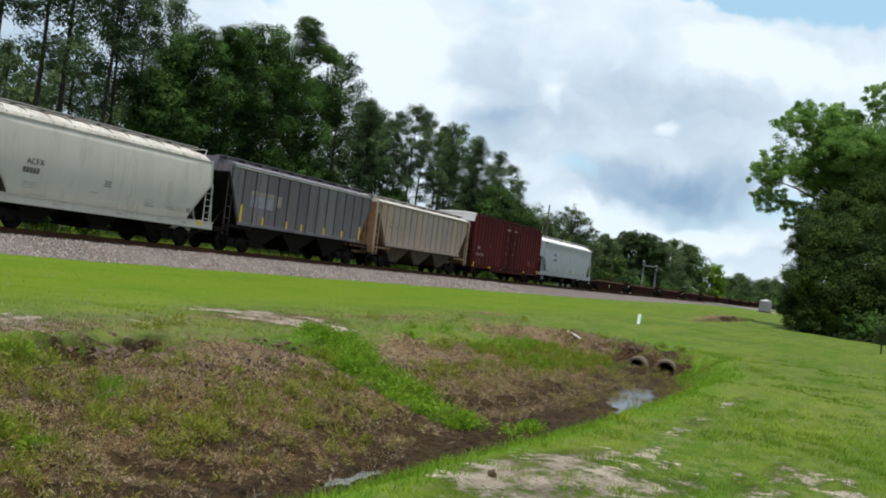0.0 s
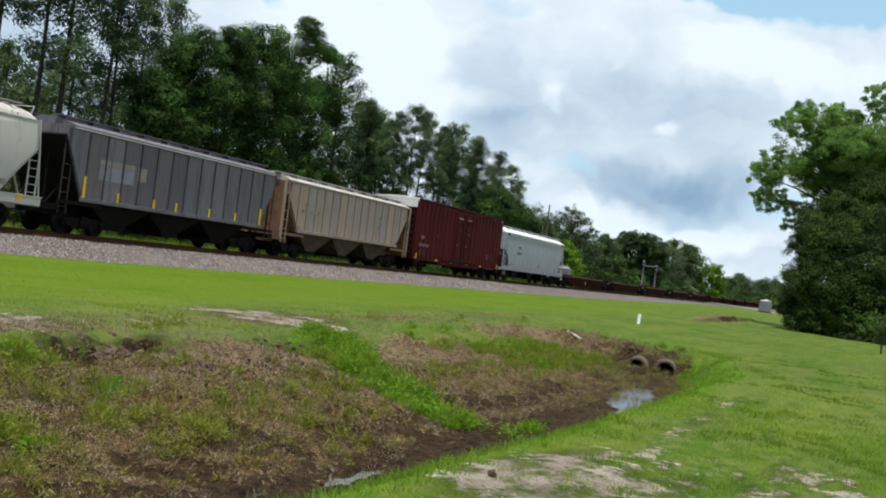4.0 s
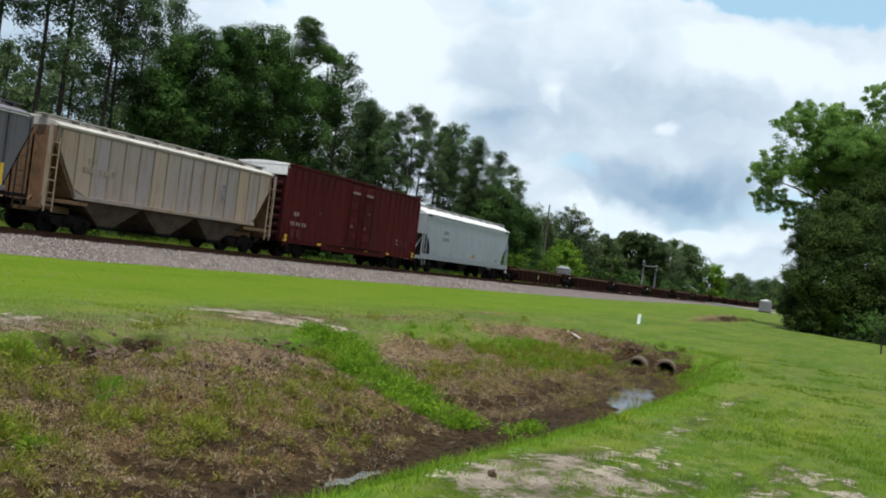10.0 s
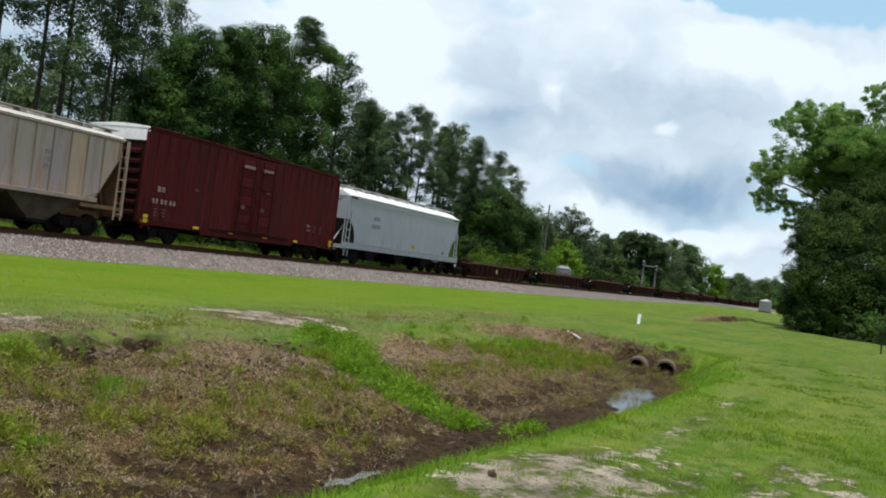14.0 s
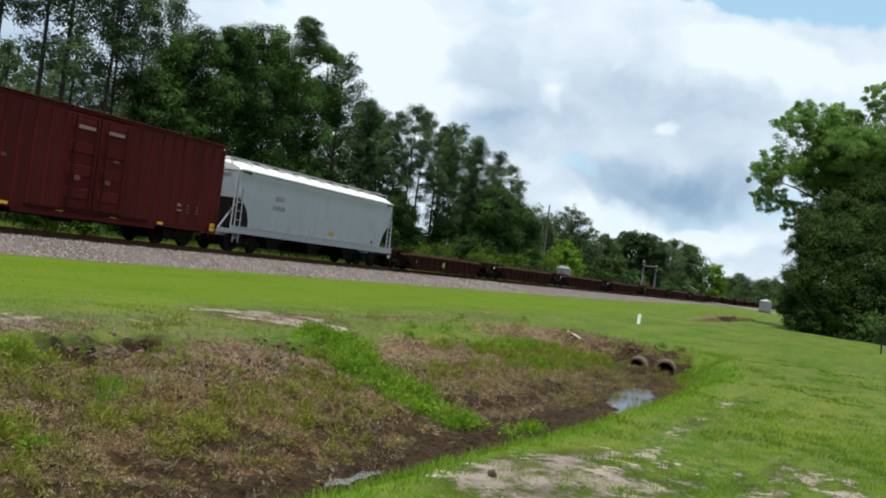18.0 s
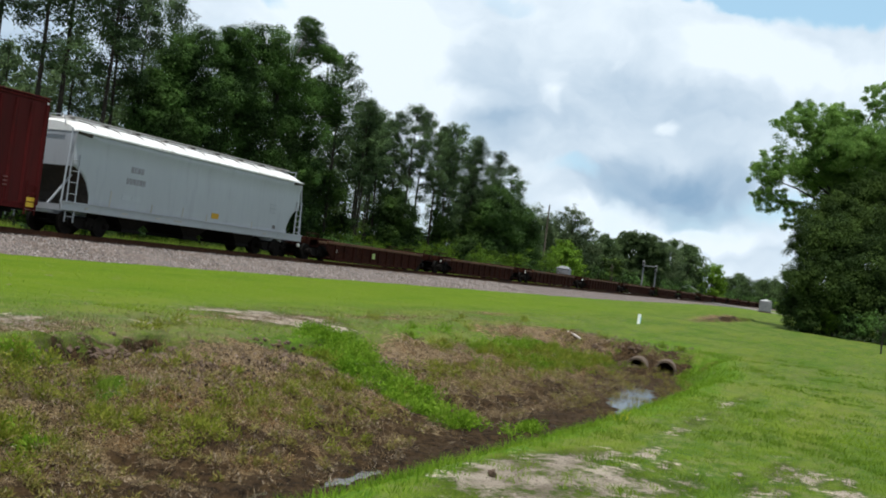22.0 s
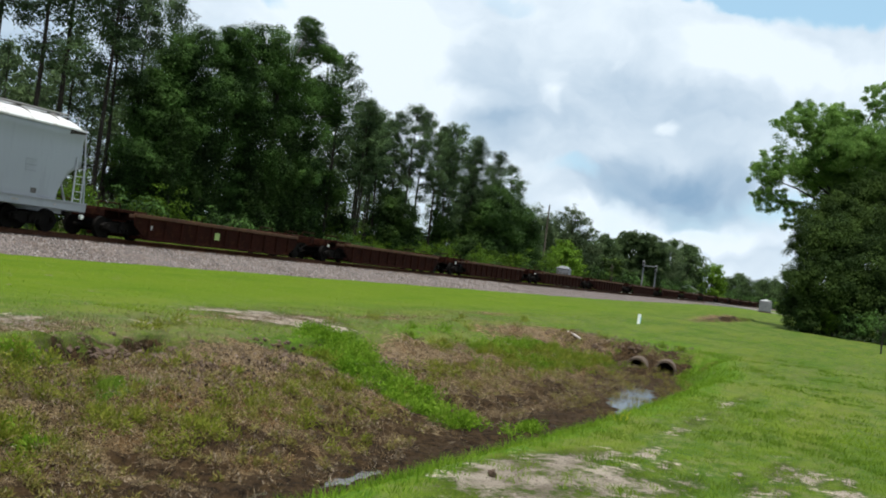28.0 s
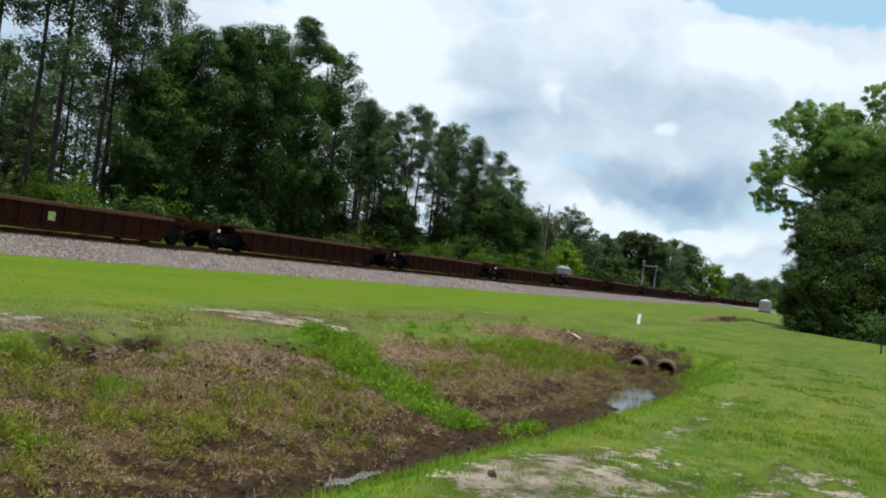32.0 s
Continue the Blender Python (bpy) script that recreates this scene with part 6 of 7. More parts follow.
def build_woods():
    rng = random.Random(11)
    hp = 18.0
    pines = [pine(s, hp, b, "tall pine with a bare trunk and dark needles", wide=w) for s, b, w in ((1, 0.46, 0.95), (2, 0.52, 0.9), (3, 0.42, 1.05), (4, 0.58, 0.95), (5, 0.50, 1.1))]
    thin = [pine(s, hp, b, "slender pine deeper in the wood", 40, (0.27, 0.17), w, M_DEEPNEEDLE) for s, b, w in ((6, 0.40, 1.0), (7, 0.55, 0.9), (8, 0.30, 1.1))]
    used = set()

    def put(protos, k, x, y, turn, size):
        if (id(protos), k) not in used:
            used.add((id(protos), k))
            return plant(protos[k], x, y, turn, size)
        return copy_to(protos[k], x, y, turn, size)
    # front row along the track, by place and height
    for i, (x, y, h) in enumerate(((33.5, 43, 21), (36.6, 42.5, 20.5), (39.8, 43, 20), (41.7, 43, 20.5), (45.1, 43, 18.6), (46.9, 44, 16.8), (49.7, 44.5, 16.2), (53.0, 45.5, 16.6),
                                   (72.0, 43, 17.3), (77.2, 43, 14.8), (78.3, 43.4, 14.4), (80.2, 45, 14.2), (82.2, 44, 14.6), (84.8, 46, 13.4), (87.8, 43.5, 16.3), (91.0, 44, 16.2), (93.0, 43, 14.6), (96.8, 43.5, 14.4), (99.6, 44, 16.4), (103.0, 46, 14.2), (105.6, 44, 15.7), (109.0, 46, 14.2), (112.2, 44, 15.4), (116.0, 46, 14.2), (119.6, 44.5, 14.8), (123.5, 45, 13.4), (77.8, 46.5, 13.5), (79.6, 45.5, 14.8), (86.5, 47.0, 14.1), (88.3, 46.5, 14.7), (88.0, 45.2, 15.6), (100.7, 46.0, 16.4), (110.7, 46.5, 16.8))):
        put(pines, i % 5, x, y, rng.uniform(0, 360), h / hp)
    # the woods behind
    for i in range(84):
        x = 30 + 130 * (i + rng.random()) / 84
        y = rng.uniform(50, 96)
        put(thin, rng.randrange(3), x * (y / 60) ** 0.6, y, rng.uniform(0, 360), (rng.uniform(11.5, 15.0) if x < 74 else rng.uniform(8.5, 11.5)) / hp * (y / 60) ** 0.5)
    for i in range(16):
        y = rng.uniform(49, 70)
        put(thin, (0, 2, 1)[i % 3], y * (0.70 + 0.036 * i), y, rng.uniform(0, 360), rng.uniform(11.5, 14.5) / hp)
    for x, y, h in ((73.5, 49, 12.0), (75.8, 48, 12.5), (77.6, 51, 12.0), (72.0, 52, 13.0), (85.3, 52.0, 12.9), (94.1, 56.0, 13.6), (89.5, 52.0, 13.3), (98.1, 55.0, 13.2), (91.6, 50.0, 12.5), (103.4, 54.0, 12.9), (101.0, 51.0, 13.4), (117.2, 52.0, 13.7), (127.8, 54.0, 13.8), (126.8, 51.0, 13.5)):
        put(thin, 2 if x < 76 else int(x) % 3, x, y, rng.uniform(0, 360), h / hp)
    # broadleaf trees smothered in creepers, down to the ground
    clad = lobed(27, ((-0.8, -0.7, 13.1, 1.4), (-2.1, -0.5, 11.8, 1.4), (3.8, 0.5, 13.6, 1.2), (-2.6, 0.1, 9.7, 1.6), (-0.6, -0.7, 10.2, 1.6), (2.4, -0.1, 10.8, 1.4), (-4.1, 0.0, 7.7, 1.2), (-1.8, -0.6, 7.9, 1.6), (1.5, 0.4, 8.0, 0.8), (-5.7, -0.7, 5.3, 1.2), (-2.8, -0.2, 5.5, 1.6), (0.2, 0.0, 5.8, 1.0), (-5.5, -0.1, 3.8, 1.0), (-2.6, 0.2, 3.6, 1.4), (0.7, 0.4, 4.0, 1.2), (1.4, 0.8, 9.0, 1.0), (-3.6, 0.0, 1.6, 1.5), (-0.6, 0.0, 1.8, 1.5)),
                 M_LEAF, "tall dark oak hung with vines down to the ground", "tree", "broadleaf_tree", "trees behind the track", 220, 100, 0.14, 0.42, 0.30, 3.0, 1.15)
    plant(clad, 52.3, 42.3)
    tall = lobed(28, ((-6.2, -0.4, 15.0, 1.0), (-2.1, 0.3, 15.8, 1.5), (-2.8, 0.4, 13.5, 1.8), (0.0, -0.4, 14.3, 1.5), (2.6, -0.4, 18.2, 0.8), (4.4, 0.5, 17.0, 1.3), (6.0, -0.4, 16.7, 0.7), (1.5, -0.3, 12.6, 1.9), (6.8, 0.5, 13.5, 1.6), (-3.6, 0.2, 10.6, 1.7), (8.0, -0.1, 12.3, 0.9), (0.0, 0.5, 10.2, 1.9), (3.0, -0.8, 10.0, 1.6), (-4.5, 0.4, 7.5, 1.5), (-4.6, 0.2, 9.4, 1.4), (-4.2, 0.2, 2.8, 1.4), (-1.5, -0.2, 6.8, 1.8), (2.4, -0.7, 7.0, 1.7), (-4.1, 0.3, 5.0, 1.3), (0.7, 0.8, 3.8, 1.7), (3.2, -0.5, 4.0, 1.5), (-1.8, 0.0, 2.2, 1.8), (4.2, 0.0, 1.8, 1.4), (-5.3, 0.0, 11.8, 1.3), (-5.6, 0.3, 13.3, 1.1)),
                 M_LEAF, "tallest dark tree cloaked in creepers beside the track", "tree", "broadleaf_tree", "trees behind the track", 220, 100, 0.14, 0.42, 0.34, 3.0, 1.15)
    plant(tall, 62.4, 42.6)
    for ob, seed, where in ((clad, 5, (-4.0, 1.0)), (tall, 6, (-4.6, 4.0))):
        vines(ob, seed, where, M_VINESHADE)
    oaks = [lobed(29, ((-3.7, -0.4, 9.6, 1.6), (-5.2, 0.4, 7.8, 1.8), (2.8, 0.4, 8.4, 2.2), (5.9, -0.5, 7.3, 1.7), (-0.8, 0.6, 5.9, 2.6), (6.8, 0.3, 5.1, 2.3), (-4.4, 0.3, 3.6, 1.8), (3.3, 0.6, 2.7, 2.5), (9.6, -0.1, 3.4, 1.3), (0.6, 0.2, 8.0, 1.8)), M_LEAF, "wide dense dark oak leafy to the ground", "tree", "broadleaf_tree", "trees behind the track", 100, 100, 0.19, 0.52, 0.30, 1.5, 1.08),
            lobed(30, ((-0.4, 0.5, 6.9, 1.0), (-1.3, 0.7, 5.4, 1.4), (-0.6, -0.7, 5.5, 1.3), (0.8, 0.6, 3.7, 1.6), (-3.0, -0.2, 3.4, 1.0), (2.6, 0.0, 3.7, 1.2), (0.0, 0.0, 1.8, 1.8)), M_OAKSHADE, "low dark green broadleaf tree", "tree", "broadleaf_tree", "trees behind the track", 120, 90, 0.18, 0.52, 0.18, 1.0, 1.08)]
    for k, x, y, turn, size in ((0, 111.0, 41.5, 0, 1.0), (1, 83.8, 42.0, 0, 1.0), (0, 121.0, 44.0, 190, 0.85), (1, 97.0, 44.0, 80, 0.9), (1, 103.0, 43.0, 200, 0.95), (1, 71.5, 44.5, 140, 1.1), (1, 90.0, 46.0, 300, 0.85)):
        put(oaks, k, x, y, turn, size)
    under = [broad(25, 8, 2.8, 0.12, 18, 110, M_UNDER, "young broadleaf tree in the wood", "trees behind the track", 0.36, 19), broad(26, 10, 2.6, 0.15, 20, 110, M_DEEPNEEDLE, "young dense pine in the wood", "trees behind the track", 0.36, 19)]
    for i in range(76):
        x, y = 33 + 112 * (i + rng.random()) / 76, rng.uniform(50, 92)
        put(under, rng.randrange(2), x * (y / 60) ** 0.6, y, rng.uniform(0, 360), rng.uniform(0.40, 0.75) * (y / 60))
    for i, x in enumerate((33, 36.5, 39.5, 42.5, 45, 47.5, 50.5, 74, 79, 83)):
        put(under, (1, 0, 1)[i % 3], x + 4.5, 52.0 + 2.5 * (i % 3), rng.uniform(0, 360), (0.95, 0.7, 1.05)[i % 3])
    for i, x in enumerate((38, 41.5, 45, 48.5, 52, 55.5, 59, 62, 90, 97)):
        put(under, (0, 1)[i % 2], x, 60.0 + 2.0 * (i % 4), rng.uniform(0, 360), (1.25, 1.15, 1.4)[i % 3])
    for x, y, s in ((36.0, 45, 0.60), (44.0, 46, 0.75), (49.0, 45, 0.70), (57.0, 46, 1.1), (60.0, 47, 1.1), (68.5, 46, 1.0), (74.5, 44, 0.7), (80.5, 44, 0.55), (88.0, 44, 0.65), (94.0, 45, 0.6), (100.5, 44, 0.75), (106.5, 44, 0.8)):
        put(under, 0, x, y, rng.uniform(0, 360), s)
    bushes = [bush(31, 2.6, 3.0, M_BRIGHT, "bright green leafy bush at the wood's edge", "bushes behind the track", 72, 0.17, 32),
              bush(32, 2.2, 3.4, M_LEAF, "dark green leafy bush at the wood's edge", "bushes behind the track", 72, 0.17, 32),
              bush(33, 3.2, 2.6, M_BRIGHT, "tall bright green bush at the wood's edge", "bushes behind the track", 72, 0.17, 32)]
    for i in range(84):
        x = 31 + 96 * (i + rng.random()) / 84
        put(bushes, rng.choice((1, 1, 1, 1) if 52 < x < 72 else (0, 2, 1, 0) if x < 52 else (0, 2, 1, 1)), x, rng.uniform(38.0, 45), rng.uniform(0, 360), rng.uniform(0.7, 1.35))
    # far trees along the track
    far = [broad(41, 14, 5.0, 0.06, 28, 260, M_FARLEAF, "broad green tree far along the track", "far trees", 0.64, 20, dense=0.42),
           broad(42, 15, 6.5, 0.04, 30, 280, M_FARLEAF, "wide green tree far along the track", "far trees", 0.67, 20, dense=0.42),
           broad(43, 10, 4.6, 0.06, 26, 260, M_ROUND, "round bright green tree far along the track", "far trees", 0.64, 20, dense=0.42)]
    for k, x, y, h, base in ((0, 130, 54, 13, 14), (0, 140, 57, 12.0, 14), (1, 156, 62, 9.0, 15), (2, 158, 48, 7.6, 10), (0, 180, 50.5, 8.8, 14), (0, 194, 50.5, 10.8, 14), (0, 284, 50, 16.2, 14), (1, 262, 48.5, 8.6, 15), (2, 292, 44.0, 11.0, 10), (1, 351, 44, 10.8, 15),
                             (1, 190, 64, 8.0, 15), (1, 215, 66, 9.0, 15), (1, 245, 66, 9.5, 15), (1, 275, 64, 9.5, 15), (1, 300, 58, 9.0, 15), (1, 356, 36, 10.4, 15), (1, 372, 26, 11.0, 15), (0, 340, 58, 9.5, 14), (1, 390, 12, 12.0, 15), (1, 400, -6, 12.0, 15), (1, 410, -24, 13.0, 15),
                             (1, 330, 46, 8.0, 15), (1, 364, 31, 9.5, 15), (1, 380, 19, 10.0, 15), (1, 336, 49, 8.5, 15), (1, 395, 4, 10.0, 15), (1, 372, 34, 10.5, 15), (1, 330, 43.5, 9.0, 15), (1, 345, 40, 9.5, 15), (0, 368, 38, 10.5, 14), (1, 385, 32, 11.0, 15), (1, 400, 25, 11.5, 15), (1, 168, 58, 9.0, 15), (1, 200, 56, 8.5, 15), (1, 235, 58, 9.5, 15), (1, 250, 55, 9.0, 15), (1, 270, 54, 9.5, 15), (1, 300, 51, 9.0, 15), (1, 178, 54, 8.0, 15),
                             (0, 169, 56.0, 11.7, 14), (0, 180, 57.0, 11.4, 14), (0, 194, 58.0, 11.1, 14), (0, 204, 57.0, 10.5, 14), (0, 214, 56.0, 12.7, 14), (1, 236, 58.0, 12.4, 15), (1, 277, 60.0, 14.8, 15), (0, 297, 58.0, 17.8, 14), (0, 309, 54.0, 17.4, 14), (1, 284, 52.0, 10.9, 15), (1, 302, 50.0, 9.1, 15), (0, 399, 50.0, 12.9, 14), (1, 382, 52.0, 9.9, 15), (1, 424, 46.0, 10.9, 15), (1, 455, 42.0, 14.0, 15), (2, 151, 46.0, 6.3, 10)):
        put(far, k, x, y, rng.uniform(0, 360), h / base)
    crown = lobed(44, ((0, 0, 12.0, 3.0), (-4.6, 0.5, 10.4, 2.4), (-2.4, -0.5, 12.0, 2.4), (3.2, 0.5, 11.8, 2.6), (5.4, 0, 9.2, 2.3), (0, -0.8, 8.4, 2.8), (-4.6, 0, 7.0, 2.2), (5.2, -0.5, 5.8, 2.4), (0, 0, 4.4, 2.8), (-3.2, -0.5, 3.4, 2.2), (3.4, -0.5, 2.6, 2.3)), M_FARLEAF, "big round-crowned oak far along the track", "tree", "broadleaf_tree", "far trees", 60, 40, 0.46, 0.38, 0.5, 3.0, 1.08)
    plant(crown, 226, 51.0, 84)
    airy = lobed(45, ((0.5, 0, 12.9, 0.9), (-1.2, 0.5, 11.8, 1.1), (1.9, -0.5, 12.0, 1.1), (3.2, 0.2, 10.9, 1.2), (-2.2, 0.0, 10.2, 1.4), (0.6, 0.2, 10.4, 1.5), (4.6, 0.5, 9.2, 1.3), (-2.8, 0.2, 8.2, 1.6), (0.4, -0.4, 8.2, 1.8), (2.8, 0.2, 8.6, 1.6), (5.2, -0.2, 7.0, 1.5), (-2.0, -0.4, 6.0, 1.8), (1.2, 0.4, 5.8, 2.0), (3.8, 0.4, 5.4, 1.9), (0.8, 0, 3.4, 2.2)), M_AIRY, "tall thin-leaved tree beside the utility pole", "tree", "broadleaf_tree", "far trees", 80, 34, 0.27, 0.62, 0.3, 3.0)
    plant(airy, 168, 51.3, 262, 1.06)
    copy_to(airy, 256, 50.2, 80, 1.05)
    copy_to(airy, 176, 52.5, 75, 0.85)
    copy_to(airy, 159, 53.5, 150, 0.98)
    for k, x, y, s in ((2, 140, 45, 2.0), (0, 150, 46, 1.6), (1, 172, 47, 2.2), (1, 182, 48, 2.0), (2, 192, 50, 1.5), (1, 204, 50, 2.4), (1, 212, 48, 2.2), (0, 225, 49, 1.6), (1, 238, 48, 2.4), (1, 250, 47, 2.4), (1, 258, 46, 2.2), (0, 270, 46, 1.6), (1, 282, 46, 2.2), (1, 310, 42, 2.0)) + ((1, 330, 37, 2.0), (0, 345, 30, 1.6), (1, 350, 20, 2.4), (1, 360, 8, 2.4), (1, 165, 50, 2.4), (1, 196, 54, 2.6), (1, 220, 54, 2.6), (1, 242, 51, 2.6), (1, 290, 49, 2.4), (1, 300, 43, 2.0), (1, 320, 41, 2.4), (1, 338, 33, 2.4), (1, 130, 46, 2.0), (1, 136, 48, 2.4)):
        put(bushes, k, x, y, rng.uniform(0, 360), 0.85 * s)
    plant(palm("cabbage palm with a rough trunk beyond the track"), 179, 45.0, 0, 1.15)
    # the big tree on the lawn, with a dark evergreen before it
    big = lobed(51, ((2.3, 9.1, 11.5, 1.7), (3.0, 10.0, 13.5, 1.5), (1.5, 8.4, 14.4, 2.0), (2.8, 7.7, 18.0, 1.9), (5.0, 7.6, 19.7, 1.5), (1.6, 5.6, 18.4, 1.9), (5.8, 6.1, 15.2, 2.3), (3.1, 7.4, 10.9, 1.1), (4.1, 7.6, 9.5, 0.7), (1.1, 4.2, 16.2, 2.5), (6.8, 3.7, 18.9, 2.0),
                     (5.3, 2.3, 14.9, 3.0), (7.4, 5.0, 13.4, 2.3)) + ((3.5, 1.3, 16.7, 2.5), (5.7, 1.1, 21.6, 1.5), (8.3, 0.1, 20.7, 2.0), (6.8, -1.2, 16.9, 3.5), (10.1, -1.1, 13.7, 3.0), (7.6, -3.2, 19.7, 3.5), (4.5, -3.2, 13.7, 3.5), (4.3, 4.4, 17.0, 2.3), (5.3, 2.0, 16.8, 2.2), (5.0, 3.1, 13.6, 2.5), (3.7, 5.9, 14.3, 2.0), (5.9, 1.0, 13.5, 2.3), (4.3, 4.2, 19.2, 1.6)),
                M_PECAN, "big spreading pecan tree standing on the lawn", "tree", "pecan_tree", "trees on the lawn", 84, 90, 0.18, 0.30, 0.40, 6.0, 1.0, 0.25)
    plant(big, 89.5, 0.5, 0, 1.0)
    dark = lobed(52, ((4.6, 3.5, 8.9, 1.4), (5.5, 4.0, 7.0, 1.4), (3.4, 4.0, 4.6, 1.5), (4.6, 3.7, 2.8, 1.6), (2.6, 3.5, 1.1, 1.2), (3.1, 2.0, 7.5, 2.3), (2.3, 1.6, 4.3, 2.6), (2.3, 1.7, 1.6, 2.0), (5.7, 1.0, 9.3, 2.1), (4.3, -0.7, 6.1, 2.8), (3.3, -0.7, 2.2, 2.3), (7.1, -2.1, 8.7, 2.8), (5.4, -3.0, 4.1, 3.0), (3.3, 4.4, 2.0, 1.0), (6.5, 1.6, 10.7, 1.6), (7.2, 3.4, 9.6, 1.7), (7.9, 1.2, 11.2, 2.0), (8.8, -1.2, 12.2, 2.2), (7.6, 2.2, 8.2, 1.8), (8.6, -0.7, 9.2, 2.0)),
                 M_CEDAR, "dense dark evergreen tree leafy to the ground", "tree", "evergreen_tree", "trees on the lawn", 130, 96, 0.17, 0.42, 0.25, 1.0, 1.08)
    plant(dark, 82.5, 2.0, 0, 1.0)
    for k, x, y, w in ((1, 84.5, 5.2, 0.9), (0, 84.0, 3.4, 0.8), (1, 83.5, 1.5, 1.0), (1, 83.0, -0.8, 1.1), (1, 83.5, -3.2, 1.2), (1, 85.0, -5.5, 1.2)):
        put(bushes, k, x, y, rng.uniform(0, 360), w)
    sap = lobed(55, ((1.0, 0.4, 1.3, 0.5), (1.2, 0.0, 1.7, 0.6), (1.3, -0.2, 2.2, 0.6), (1.2, 0.1, 1.0, 0.4)), M_LEAF, "young tree with a thin trunk on the lawn", "tree", "young_tree", "trees on the lawn", 60, 36, 0.08, 0.25, 0.05, 0.5)
    plant(sap, 59.0, -0.5, 0, 1.0)


M_CEDAR = leafy("evergreen leaves", (0.0130, 0.0280, 0.0075), (0.0700, 0.1150, 0.0220), 0.25)
build_woods()

# ---- things on the lawn and along the track ----


def build_things():
    for x, y, z, label in ((28.75, 6.19, -1.73, "old concrete culvert pipe opening into the ditch"), (29.1, 5.42, -1.72, "old concrete culvert pipe half sunk in mud")):
        bm = bmesh.new()
        round_ = [(math.cos(6.2832 * k / 24), math.sin(6.2832 * k / 24)) for k in range(24)]
        loft(bm, [[(u, r * c, r * s) for c, s in round_] for u, r in ((3.2, 0.32), (0.0, 0.32), (-0.012, 0.31), (-0.012, 0.262), (0.02, 0.25), (3.2, 0.25))], caps=False)
        ob = tagged(part("culvert_pipe", bm, M_CONC), label, "culvert", "culvert pipes")
        # an added black sleeve carries the shade deep in the bore
        bore = bmesh.new()
        loft(bore, [[(u, 0.245 * c, 0.245 * s) for c, s in round_] for u in (0.10, 3.2)], caps=False)
        part("lining", bore, M_BLACK, ob, "black sleeve for the shade inside the pipe")
        ob.matrix_basis = pose(x, y, z, 0, 0, 8)
    bm = bmesh.new()
    rod(bm, (0, 0, -0.1), (0, 0, 0.34), 0.075, sides=16)
    post = tagged(new("marker_post"), "short white plastic marker post with a pale blue band", "marker post")
    post.matrix_basis = pose(45.4, 9.9, float(ground_z(45.4, 9.9)), 0, 6)
    part("tube", bm, M_PVC, post)
    part("cap", rod(bmesh.new(), (0, 0, 0.34), (0, 0, 0.46), 0.078, sides=16), M_PVC, post)
    # a bleached stick, a clod, and wild flowers by the ditch
    bm = bmesh.new()
    limb(bm, [np.array([0.0, 0.0, 0.0]), np.array([-0.12, -0.26, -0.05]), np.array([-0.24, -0.54, -0.16])], 0.05, 0.035, 7)
    stick = tagged(part("stick", bm, M_BLEACH), "bleached dead stick lying on the bank", "stick")
    stick.matrix_basis = pose(30.81, 8.93, float(ground_z(30.71, 8.63)) + 0.17)
    bm = bmesh.new()
    bmesh.ops.create_icosphere(bm, subdivisions=2, radius=0.045)
    for v in bm.verts:
        v.co *= 0.8 + 0.4 * noise.noise(v.co * 30)
    clod = tagged(part("clod", bm, M_CLOD), "dark clod of earth on the sand", "clod")
    clod.matrix_basis = pose(7.66, 2.71, float(ground_z(7.66, 2.71)) + 0.03)
    rng = np.random.default_rng(8)
    stems, heads = bmesh.new(), []
    for _ in range(18):
        x, y = 12.4 + rng.normal(0, 0.16), 2.78 + rng.normal(0, 0.04)
        z = float(ground_z(x, y))
        h = rng.uniform(0.06, 0.12)
        rod(stems, (x, y, z), (x + 0.01, y, z + h), 0.003, sides=4)
        heads.append((x + 0.01, y, z + h))
    flowers = tagged(new("wild_flowers"), "small yellow wild flowers in the grass", "flowers", kind="stuff")
    part("stems", stems, M_LUSH, flowers)
    bm = bmesh.new()
    for q in heads:
        bmesh.ops.create_icosphere(bm, subdivisions=1, radius=0.008, matrix=Matrix.Translation(q) @ Matrix.Diagonal((1, 1, 0.5, 1)))
    part("petals", bm, M_PETAL, flowers)
    part("band", rod(bmesh.new(), (0.01, -0.01, 0.05), (0.01, -0.01, 0.33), 0.077, sides=16), M_CYAN, post, "pale blue band")


M_PETAL = surface("yellow petals", (0.70, 0.60, 0.02), (0.60, 0.50, 0.02), scale=20, rough=0.7)
M_ROOF = surface("pale metal roof", (0.36, 0.37, 0.38), (0.30, 0.31, 0.32), scale=1, rough=0.5)
build_things()


